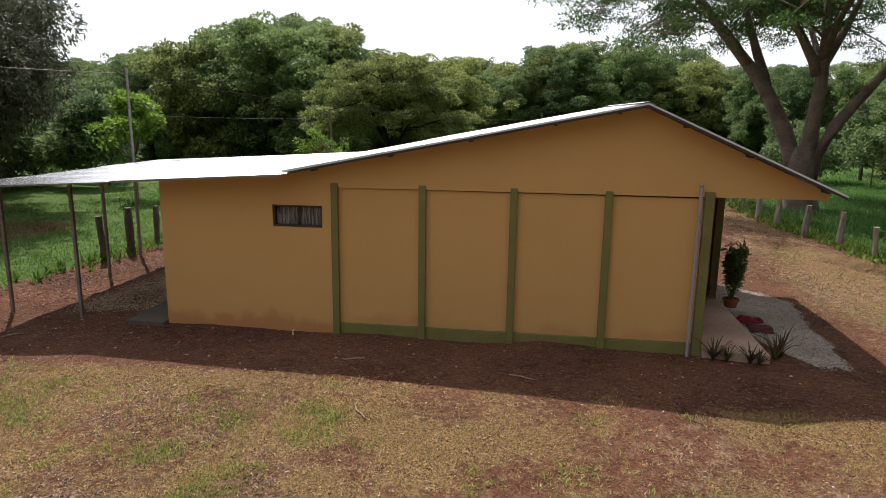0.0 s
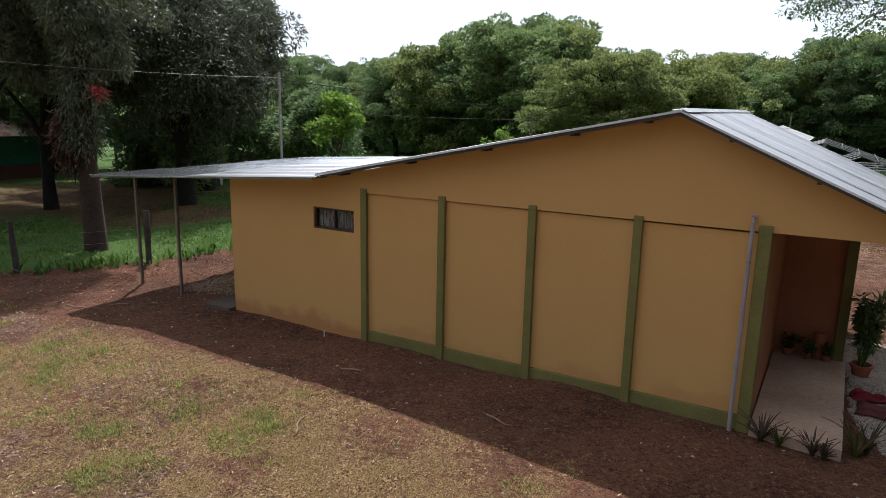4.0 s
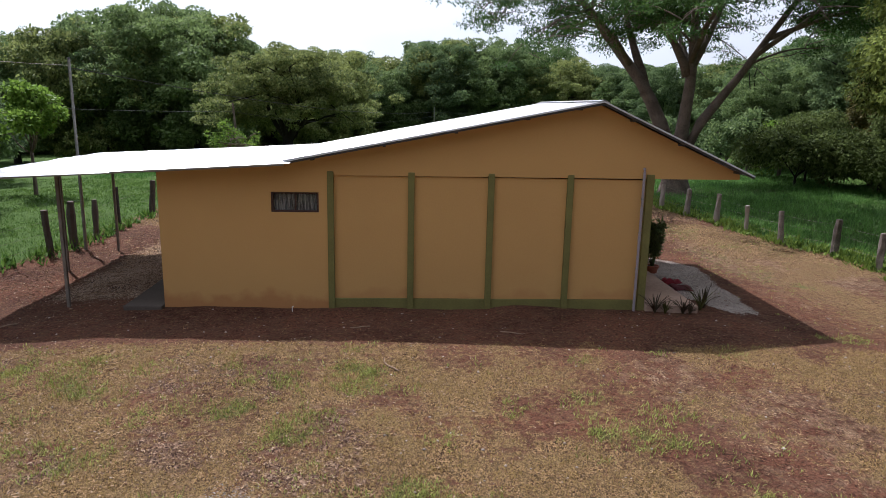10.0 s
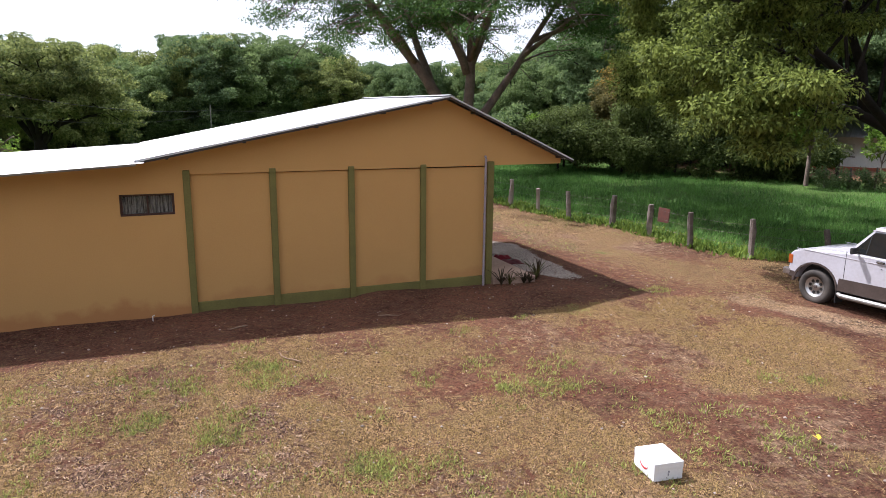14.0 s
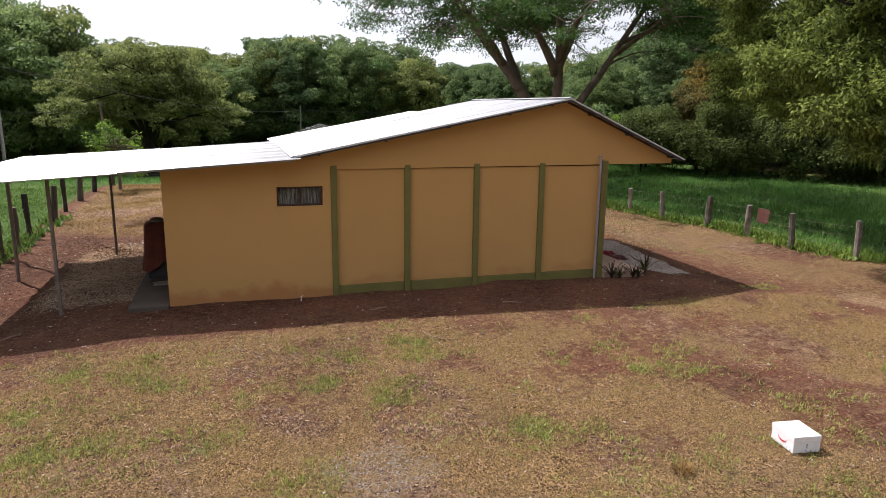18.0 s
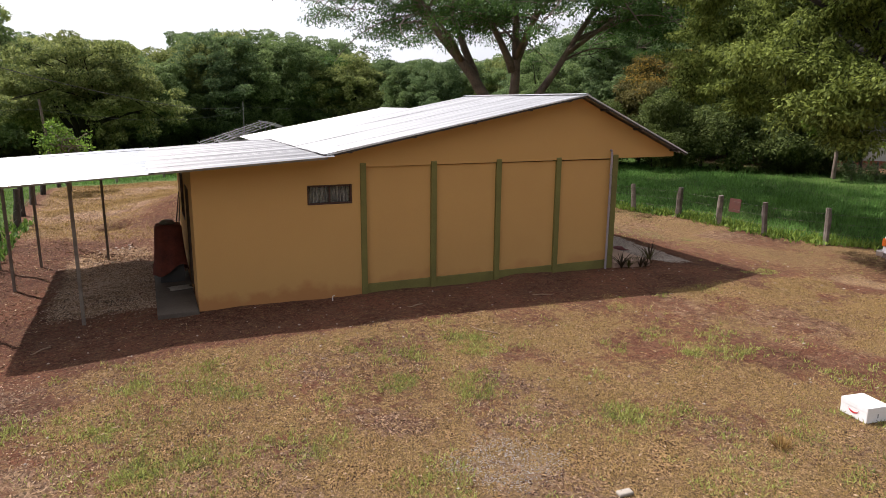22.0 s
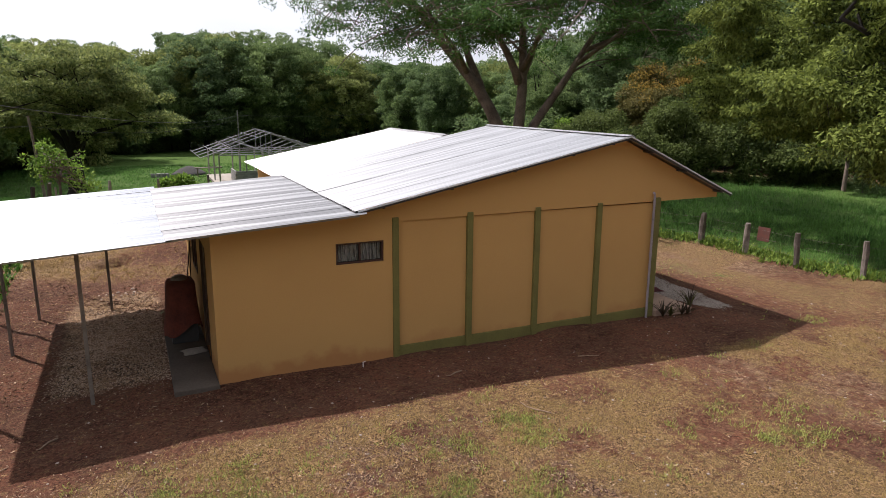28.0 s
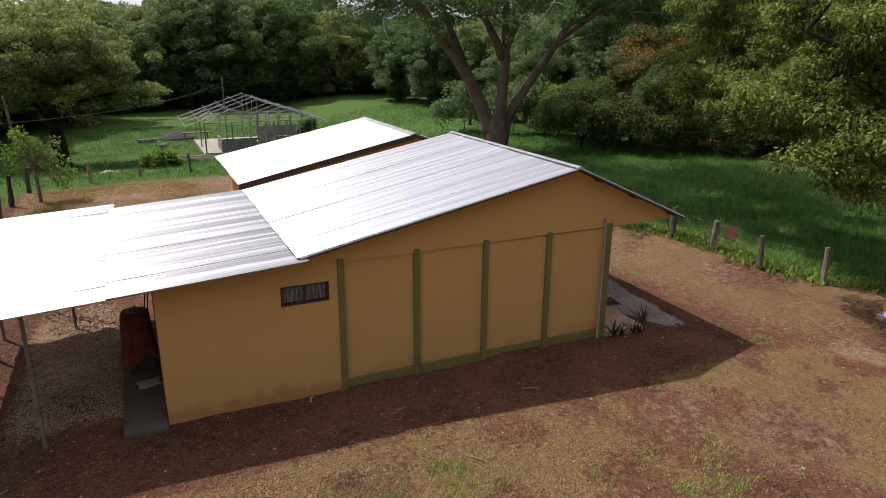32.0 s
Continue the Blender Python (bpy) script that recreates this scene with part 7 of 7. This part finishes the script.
part("back_wall", box(-2.5, 2.5, 1.2, 1.35, 0, 1.9), mat("pale_block_wall", (0.42, 0.40, 0.37), (0.28, 0.26, 0.24), 2.0, 0.9), shed)
part("tank", lathe([(0.5, 0), (0.55, 0.1), (0.55, 0.9), (0.5, 0.95)], 18), CONCRETE, shed)
part("roof", box(-3.0, 3.0, -1.4, 1.6, 2.1, 2.14), RUSTY, shed)
for x in (-2.8, 2.8):
    part("post", box(x - 0.05, x + 0.05, -1.2, -1.1, 0, 2.1), WOOD_GREY, shed)
WHITE_WALL = mat("whitewashed_wall", (0.66, 0.65, 0.62), (0.52, 0.50, 0.47), 1.5, 0.85)
wh = thing("white_house", "whitewashed farmhouse beyond the trees", "house", loc=(46.2, 20.4, -0.5))
wh.rotation_euler.z = radians(33)
part("wall", box(0, 6, -4.5, 3.2, 0.25, 2.5), WHITE_WALL, wh)
part("roof", prism([(-1.4, 2.4), (7.2, 2.4), (2.9, 3.7)], -5.2, 7.0), ZINC, wh, "pale zinc roof")
part("base_band", box(-0.04, 6, -4.5, 3.2, -0.2, 0.25), CLAY, wh)
for y in (-2.6, 1.0):
    wv = part("window", box(-0.03, 0.02, y - 0.5, y + 0.5, 1.0, 1.9), WINDOW_GLASS, wh)
    part("frame", box(-0.05, 0.0, y - 0.6, y + 0.6, 0.92, 1.0), BROWN_FRAME, wv)
vr_house = thing("veranda_house", "pale house with a mint green upper wall and an open veranda", "house", loc=(40.67, 7.79, -0.5))
vr_house.rotation_euler.z = radians(26.5)
part("wall", box(0, 5, -9, 0, 0, 2.15), WHITE_WALL, vr_house)
# black panel on the wall paints in the shade of the open veranda
part("veranda_opening", box(-0.03, 0.05, -8.0, -0.25, 0.65, 1.75), BLACK, vr_house)
part("post", box(-0.06, -0.03, -3.2, -3.08, 0.6, 1.8), WHITE_WALL, vr_house)
part("veranda_roof", prism([(-1.5, 2.16), (0.6, 2.36), (0.6, 2.42), (-1.5, 2.22)], -9.5, 1.44), FLASHING, vr_house, "pale veranda roof sheet")
part("upper_wall", box(0.6, 5, -9, -0.5, 2.42, 3.5), mat("mint_green_sheet", (0.36, 0.56, 0.44), (0.28, 0.46, 0.35), 2.0, 0.6), vr_house, "mint green upper wall")
part("side_wall", box(0.6, 5, -0.5, 0.8, 0, 4.2), BLOCK, vr_house, "dark grey side wall")
part("roof", prism([(-0.2, 3.6), (6.0, 3.6), (2.9, 4.4)], -9.5, 1.2), STEEL, vr_house, "dull grey zinc roof")
for y in (-6.4, -2.2):
    part("upright", box(0.55, 0.6, y - 0.05, y + 0.05, 2.42, 3.5), DARK_STEEL, vr_house)
for y in (1.3, -4.0, -9.2):
    part("post", box(-1.4, -1.3, y - 0.05, y + 0.05, 0, 2.16), WOOD_GREY, vr_house)
gw = thing("garden_wall", "low white garden wall overgrown with a creeper", "wall", loc=(31.9, 5.0, -0.5))
gw.rotation_euler.z = radians(27.5)
part("wall", box(-0.08, 0.08, -6.0, 0.6, -0.2, 0.85), WHITE_WALL, gw)
for y in (-5.0, -2.9, -0.8):
    part("pillar", box(-0.14, 0.14, y - 0.14, y + 0.14, -0.2, 1.0), CONCRETE, gw)
rng = np.random.default_rng(91)
k = 70
bc = np.stack([np.full(k, -0.12), rng.uniform(-6.0, 1.6, k), rng.uniform(0.05, 1.0, k)], 1)
v, f = crown_np(rng, bc, np.stack([np.full(k, 0.14)] + [rng.uniform(0.15, 0.36, k)] * 2, 1), 5200, 0.11, 0.07, 0.4, 0.2)
mesh_np("creeper", v, f, LEAF_DARK, gw)["label"] = "grey-green creeper over the wall"
hedge = thing("hedge", "thin creeper-grown hedge along the far fence", "hedge", loc=(33.6, 13.9, -0.5))
hedge.rotation_euler.z = radians(19)
for k in range(6):
    part("post", tube([(0, -0.4 - 1.25 * k, -0.2), (0.05 * (k % 2), -0.4 - 1.25 * k, 1.05 + 0.12 * (k % 3))], [0.06, 0.05], 7, None, 0.1, k), WOOD_GREY, hedge)
k = 120
bc = np.stack([rng.normal(size=k) * 0.12, rng.uniform(-7.2, 0.2, k), rng.uniform(0.1, 0.95, k)], 1)
v, f = crown_np(rng, bc, np.stack([np.full(k, 0.2)] + [rng.uniform(0.16, 0.36, k)] * 2, 1), 9000, 0.11, 0.07, 0.4, 0.2)
mesh_np("creeper", v, f, LEAF_DARK, hedge)
lean = thing("leaning_pole", "pale leaning pole by the veranda house", "pole", loc=(35.9, 6.0, -0.5))
part("mast", tube([(0, 0, -0.2), (0.16, -0.08, 2.0), (0.34, -0.26, 4.05)], [0.075, 0.065, 0.05], 8, None, 0.06, 4), mat("weathered_pale_wood", (0.50, 0.44, 0.38), (0.30, 0.25, 0.20), 4.0, 0.9), lean)
tree("young_tree", "bright green broad-leaved tree at the far yard", (33.4, 14.4, -0.5), 2.0, 0.11, (0, 0, 3.9), (2.5, 2.5, 2.6), 60, 0.6, 9000, (0.24, 0.13), LEAF_BRIGHT, BARK, 92, droop=0.3, limbs=9)

# shrubs and young trees beyond the pasture
for i, (x, y, r, h, m) in enumerate(((26.2, 31.5, 1.7, 2.0, LEAF_BRIGHT), (23.5, 33.5, 2.0, 2.4, LEAF_WOOD), (20.5, 36.0, 2.2, 2.4, LEAF_DARK), (38.5, 12.5, 1.6, 3.4, LEAF_BRIGHT), (40.5, 15.0, 1.3, 2.6, LEAF_BRIGHT), (33.5, 18.2, 1.0, 1.0, LEAF_WOOD), (36.3, 4.4, 0.8, 0.9, LEAF_BRIGHT), (35.6, 1.4, 1.0, 0.6, LEAF_WOOD), (9.5, 41.5, 0.9, 1.2, LEAF_DARK), (-1.7, 29.9, 0.9, 0.45, LEAF_BRIGHT))):
    tree("shrub", "leafy shrub beyond the pasture" if y > 20 else "young tree beside the far yard", (x, y, float(ground_z(x, y)) - 0.05), h * 0.5, 0.05, (0, 0, h), (r, r, h * 0.9), 34, r * 0.42, 4200, (0.26, 0.13), m, BARK, 700 + i, low=-0.9, limbs=5, group="shrubs")

# ---- grass, weeds, litter, pebbles ----
rng = np.random.default_rng(5)


def scatter(n, x0, x1, y0, y1, keep):
    x, y = rng.uniform(x0, x1, n), rng.uniform(y0, y1, n)
    k = rng.uniform(size=n) < keep(x, y)
    return x[k], y[k]


def outside(x, y):
    """Zero inside the house's plan and on its slabs."""
    inside = ((x > -3.2) & (x < 7.15) & (y > -0.1) & (y < 5.6)) | ((x > -0.3) & (x < 9.7) & (y > 8.3) & (y < 13.3)) | ((x > -3.9) & (x < -3.1) & (y > -0.2) & (y < 3.15))
    return 1.0 - inside


def blades(name, label, x, y, height, width, per, spread, lean, material, flat=False):
    n = len(x)
    x, y = np.repeat(x, per) + rng.normal(size=n * per) * spread, np.repeat(y, per) + rng.normal(size=n * per) * spread
    z = ground_z(x, y) + (0.006 if flat else -0.01)
    a = rng.uniform(0, math.tau, n * per)
    l = rng.uniform(0.02, lean, n * per)
    axis = unit(np.stack([np.cos(a) * l, np.sin(a) * l, np.ones(n * per) * (0.10 if flat else 1.0)], 1))
    nrm = unit(np.stack([-np.cos(a), -np.sin(a), np.full(n * per, 0.4)], 1)) if not flat else unit(rng.normal(size=(n * per, 3)) * 0.3 + np.array([0, 0, 1]))
    v, f = leaves_np(np.stack([x, y, z], 1), axis, nrm, height * rng.uniform(0.5, 1.25, n * per), width * rng.uniform(0.7, 1.3, n * per))
    return tagged(mesh_np(name, v, f, material), label, "grass", kind="stuff")


def field(x, y):
    return smooth(0.0, 0.7, x - along(FENCE_R, y)) * (0.35 + 0.65 * smooth(-0.6, 0.4, lumps(x, y, 0.8)))


x, y = scatter(64000, 12.0, 36.0, -9.0, 38.0, lambda x, y: field(x, y) * smooth(46, 16, x + 0.3 * y) * smooth(36.5, 33.5, x + 0.35 * y - 8))
blades("tall_grass", "tall lush green pasture grass", x, y, 0.26, 0.015, 6, 0.10, 1.1, GRASS_TALL)
x, y = scatter(3600, 13.5, 30.0, -7.0, 26.0, lambda x, y: field(x, y) * smooth(0.0, 0.8, lumps(x, y, 1.4, 5.0) + 0.6 * lumps(x, y, 3.5, 1.0)))
blades("tall_grass", "taller darker grass clumps in the pasture", x, y, 0.46, 0.020, 9, 0.12, 0.9, GRASS_TALL)
x, y = scatter(5000, 11.5, 16.0, -2.0, 24.0, lambda x, y: smooth(-0.5, 0.1, x - along(FENCE_R, y)) * smooth(1.4, 0.5, x - along(FENCE_R, y)))
blades("fence_weeds", "broad-leaved weeds along the fence", x, y, 0.22, 0.065, 6, 0.10, 1.5, GRASS_FENCE)
x, y = scatter(20000, -24.0, -7.0, -9.0, 24.0, lambda x, y: smooth(0.0, -0.8, x - along(FENCE_L, y)) * (0.25 + 0.75 * smooth(-0.5, 0.4, lumps(x, y, 0.9, 1.0))) * smooth(-24, -12, x) * zones(x, y)[0])
blades("pasture_grass", "short green pasture grass under the trees", x, y, 0.11, 0.020, 8, 0.10, 1.5, GRASS_LAWN)
x, y = scatter(900, -10.4, -7.2, -4.0, 12.0, lambda x, y: smooth(0.6, 0.0, np.abs(x - along(FENCE_L, y))))
blades("fence_weeds", "leafy weeds along the crooked fence", x, y, 0.28, 0.07, 6, 0.07, 1.3, GRASS_LAWN)
x, y = scatter(26000, -16.0, 28.0, 23.5, 60.0, lambda x, y: (0.5 + 0.5 * smooth(-0.5, 0.5, lumps(x, y, 0.5, 2.0))))
blades("pasture_grass", "green back pasture grass", x, y, 0.20, 0.03, 6, 0.18, 1.2, GRASS_TALL)


def yard(x, y):
    return outside(x, y) * smooth(0.0, 0.5, x - along(FENCE_L, y)) * smooth(0.0, 0.4, along(FENCE_R, y) - x)


def patchy(x, y):
    g, s = zones(x, y)
    return g


def strawy(x, y):
    return zones(x, y)[1]


# green weeds in patches
x, y = scatter(90000, -9.5, 10.5, -11.8, -1.4, lambda x, y: yard(x, y) * np.clip(patchy(x, y) * 0.85 + 0.17 * smooth(6.5, 1.5, x) * smooth(-2.2, -3.0, y) * smooth(0.0, 0.8, lumps(x, y, 1.3, 8.0) + 0.5 * lumps(x, y, 3.7, 3.0)), 0, 1))
blades("yard_weeds", "low green weed and grass patches in the yard", x, y, 0.075, 0.012, 6, 0.04, 1.6, WEED)
x, y = scatter(9000, 8.0, 14.0, -3.0, 20.0, lambda x, y: yard(x, y) * np.clip(patchy(x, y) * 0.5 + 0.02, 0, 1))
blades("yard_weeds", "thin green grass along the lane", x, y, 0.06, 0.014, 5, 0.05, 1.8, WEED)
# thin turf: short olive and dry blades
x, y = scatter(90000, -8.5, 10.0, -11.8, -1.9, lambda x, y: yard(x, y) * np.clip(ground_cover(x, y)[0] * 1.05 - 0.10, 0, 1))
blades("thin_turf", "thin yellow-green turf over the yard", x, y, 0.050, 0.007, 4, 0.05, 1.6, TURF)
x, y = scatter(26000, -7.6, 0.0, 6.5, 23.0, lambda x, y: yard(x, y) * np.clip(ground_cover(x, y)[0], 0, 1))
blades("thin_turf", "golden-green grass over the back yard", x, y, 0.07, 0.014, 4, 0.06, 1.6, TURF)
# dry mown straw
x, y = scatter(52000, -9.5, 13.5, -11.8, -1.2, lambda x, y: yard(x, y) * np.clip(np.maximum(strawy(x, y), 0.5 * ground_cover(x, y)[0]) - 0.08, 0.03, 1) * (1 - 1.7 * np.clip(patchy(x, y), 0, 0.5)) * (0.35 + 0.65 * smooth(-0.4, 0.4, lumps(x, y, 2.3, 5.0))))
blades("dry_straw", "dry mown grass lying over the yard", x, y, 0.075, 0.008, 4, 0.06, 1.0, STRAW, True)
x, y = scatter(24000, -7.4, 13.5, 5.0, 23.0, lambda x, y: yard(x, y) * np.clip(strawy(x, y), 0.05, 1))
blades("dry_straw", "dry mown grass over the back yard", x, y, 0.12, 0.018, 3, 0.08, 1.0, STRAW, True)


# fallen leaves
def leaf_fall(n, x0, x1, y0, y1, keep, size, name, label):
    x, y = scatter(n, x0, x1, y0, y1, keep)
    k = len(x)
    a = rng.uniform(0, math.tau, k)
    axis = unit(np.stack([np.cos(a), np.sin(a), rng.uniform(-0.05, 0.5, k)], 1))
    nrm = unit(rng.normal(size=(k, 3)) * 0.55 + np.array([0, 0, 1]))
    v, f = leaves_np(np.stack([x, y, ground_z(x, y) + 0.012], 1), axis, nrm, size * rng.uniform(0.45, 1.25, k) ** 1.6, size * 0.32 * rng.uniform(0.4, 1.4, k))
    return tagged(mesh_np(name, v, f, LITTER), label, "leaf litter", kind="stuff")


def heap(x, y):
    thin = (0.17 + 0.40 * smooth(0.15, 0.7, lumps(x, y, 1.1, 9.0) + 0.5 * lumps(x, y, 2.9, 2.0))) * (0.10 + 0.90 * smooth(4.5, -2.5, x + 0.25 * y))
    return yard(x, y) * (1 - 1.6 * np.clip(patchy(x, y), 0, 0.5)) * np.maximum(thin, 0.75 * ground_cover(x, y)[1]) * (0.06 + 0.94 * smooth(-1.6, -2.2, y))


leaf_fall(110000, -9.5, 9.5, -11.8, -0.4, heap, 0.047, "fallen_leaves", "dry brown fallen leaves scattered over the yard")
leaf_fall(5000, -9.0, -3.3, -1.0, 7.5, lambda x, y: yard(x, y) * 0.5, 0.06, "fallen_leaves", "dry fallen leaves on the trodden soil by the carport")
leaf_fall(2600, 7.5, 20.0, -9.0, 12.0, lambda x, y: yard(x, y) * 0.6, 0.05, "fallen_leaves", "dry fallen leaves along the lane")

OCT = np.array([(1, 0, 0), (0, 1, 0), (-1, 0, 0), (0, -1, 0), (0, 0, 1), (0, 0, -1)], float)
OCF = np.array([(0, 1, 4), (1, 2, 4), (2, 3, 4), (3, 0, 4), (1, 0, 5), (2, 1, 5), (3, 2, 5), (0, 3, 5)])


def pebbles(n, x0, x1, y0, y1, keep, size, material, name, label):
    x, y = scatter(n, x0, x1, y0, y1, keep)
    k = len(x)
    a = rng.uniform(0, math.tau, k)
    r = size * rng.uniform(0.5, 1.5, (k, 1, 1)) * rng.uniform(0.7, 1.2, (k, 1, 3)) * np.array([1, 1, 0.6])
    v = OCT[None] * r
    c, s = np.cos(a)[:, None], np.sin(a)[:, None]
    v = np.stack([v[..., 0] * c - v[..., 1] * s, v[..., 0] * s + v[..., 1] * c, v[..., 2]], -1)
    v += np.stack([x, y, ground_z(x, y) + size * 0.25], 1)[:, None, :]
    f = (OCF[None] + 6 * np.arange(k)[:, None, None]).reshape(-1, 3)
    return tagged(mesh_np(name, v.reshape(-1, 3), f, material), label, "gravel", kind="stuff")


PEB = leaf_mat("pale_pebbles", (0.15, 0.12, 0.098), (0.48, 0.40, 0.34), 0.85, 0.0, 0.3)
PEB_TAN = leaf_mat("tan_gravel", (0.32, 0.225, 0.16), (0.64, 0.48, 0.36), 0.9, 0.0, 0.2)
STICK = mat("dry_stick", (0.34, 0.24, 0.16), (0.20, 0.13, 0.09), 9.0, 0.9)
CLOD = leaf_mat("soil_clods", (0.095, 0.05, 0.033), (0.26, 0.155, 0.10), 0.95, 0.0, 0.1)
pebbles(70000, 7.05, 9.0, -0.7, 4.9, lambda x, y: smooth(-0.05, 0.08, x - np.interp(y, [-0.4, 0.75, 1.5, 4.9], [7.75, 7.35, 7.1, 7.1]) + 0.10 * lumps(x, y, 3.0, 2.0)) * smooth(0.10, -0.10, x - np.interp(y, [-0.4, 0.75, 3.7, 4.2, 4.7], [8.25, 8.38, 8.62, 8.35, 7.85]) + 0.12 * lumps(x, y, 3.0)) * smooth(-0.55, 0.15, y + 0.12 * lumps(x, y, 4.0)), 0.0115, PEB, "gravel", "pale gravel strip beside the terrace")
pebbles(46000, -6.4, -3.85, 0.2, 5.6, lambda x, y: smooth(-5.9, -5.0, x + 0.3 * lumps(x, y, 1.5)) * smooth(0.4, 1.2, y) * smooth(5.5, 4.8, y) * (0.45 + 0.55 * smooth(-0.3, 0.3, lumps(x, y, 1.8, 3.0))), 0.0105, PEB_TAN, "gravel", "tan gravel spread under the carport")
pebbles(16000, -9.0, 14.0, -11.0, 9.0, lambda x, y: yard(x, y) * (0.45 + 0.45 * smooth(5.0, 8.0, x)), 0.016, CLOD, "soil_clods", "small red soil clods")
pebbles(9000, -9.0, -1.0, 0.5, 13.0, lambda x, y: yard(x, y) * (0.2 + 0.8 * smooth(-0.2, 0.5, lumps(x, y, 1.1, 7.0))), 0.021, CLOD, "soil_clods", "dug red soil clods by the mound")
pebbles(5200, -6.2, -3.6, 4.6, 9.0, lambda x, y: np.exp(-((np.abs(y - np.interp(x, [-6.0, -5.8, -5.5, -5.1, -4.4, -3.9], [8.5, 7.45, 6.67, 6.08, 5.47, 4.97])) - 0.2) / 0.16) ** 2), 0.026, CLOD, "soil_clods", "soil clods thrown up along the trench")
pebbles(15, -5.2, -4.2, 6.3, 7.0, lambda x, y: 0 * x + 1.0, 0.045, PEB, "stones", "white stones by the trench")
pebbles(9000, -1.4, 0.6, -7.5, -5.7, lambda x, y: smooth(1.1, 0.2, np.hypot((x + 0.43) / 0.72, (y + 6.6) / 0.62) + 0.4 * lumps(x, y, 4.0, 2.0)), 0.007, leaf_mat("grey_ash_grit", (0.16, 0.145, 0.13), (0.42, 0.39, 0.36), 0.9, 0.0, 0.1), "grit", "pale grey grit left on the yard")
pebbles(420, -8.0, 11.0, -11.0, -0.2, yard, 0.020, PEB, "stones", "scattered pale stones on the soil")


# dry sticks by the carport's corner
prng = random.Random(57)
for x, y, n in ((-6.2, -1.4, 0.55), (-5.6, -0.9, 0.4), (-6.6, -2.2, 0.35), (0.6, -1.2, 0.4), (3.3, -1.5, 0.45), (1.2, -2.9, 0.6)):
    a = prng.uniform(0, 6.28)
    pts = [(n * (t - 0.5) * math.cos(a) + 0.06 * math.sin(4 * t + a), n * (t - 0.5) * math.sin(a) + 0.05 * math.cos(5 * t), 0.015 + 0.03 * t * (1 - t)) for t in (0, 0.25, 0.5, 0.75, 1.0)]
    stick = part("stick", tube(pts, [0.012, 0.011, 0.010, 0.008, 0.005], 6, None, 0.1, int(n * 100)), STICK, None, smooth=True)
    stick.location = (x, y, float(ground_z(x, y)))
    tagged(stick, "dry pale brown stick lying on the soil", "stick", "dry sticks")

# a yellow leaf on the grass, a dry tuft and a pale flat stone near the carton
v, f = leaves_np(np.array([(6.63, -7.63, float(ground_z(6.63, -7.63)) + 0.05), (6.66, -7.60, float(ground_z(6.66, -7.60)) + 0.04)]), unit(np.array([(0.6, 0.5, 0.3), (-0.5, 0.6, 0.5)])), unit(np.array([(0.0, -0.3, 1.0), (0.2, -0.2, 1.0)])), np.array([0.11, 0.08]), np.array([0.06, 0.05]))
tagged(mesh_np("fallen_leaf", v, f, mat("yellow_leaf", (0.72, 0.52, 0.03), (0.60, 0.42, 0.03), 20.0, 0.5)), "bright yellow fallen leaf on the weeds", "leaf")
k = 60
a = rng.uniform(0, math.tau, k)
l = rng.uniform(0.1, 1.1, k)
axis = unit(np.stack([np.cos(a) * l, np.sin(a) * l, np.ones(k)], 1))
v, f = leaves_np(np.stack([2.69 + 0.05 * np.cos(a), -7.59 + 0.05 * np.sin(a), np.full(k, float(ground_z(2.69, -7.59)) - 0.01)], 1), axis, unit(np.stack([-np.cos(a), -np.sin(a), np.full(k, 0.5)], 1)), 0.17 * rng.uniform(0.6, 1.2, k), np.full(k, 0.012))
tagged(mesh_np("grass_tuft", v, f, leaf_mat("golden_dry_blades", (0.16, 0.09, 0.03), (0.36, 0.23, 0.08), 0.7, 0.1)), "dry golden grass tuft on the yard", "grass")
bm = box(-0.085, 0.085, -0.045, 0.045, -0.02, 0.025, 0.018)
st = part("flat_stone", bm, CONCRETE, None, smooth=True)
st.matrix_world = pose(0.40, -7.62, float(ground_z(0.40, -7.62)) + 0.01, 0, 0, -4)
tagged(st, "pale flat stone lying on the yard", "stone")
sheet = part("plastic_sheet", rumpled(1.1, 0.5, 0.16, 41), WHITE_WALL, None, smooth=True)
sheet.matrix_world = pose(-4.5, 28.6, float(ground_z(-4.5, 28.6)) - 0.01, 0, 0, 8)
tagged(sheet, "crumpled white plastic sheet on the pasture", "sheet")
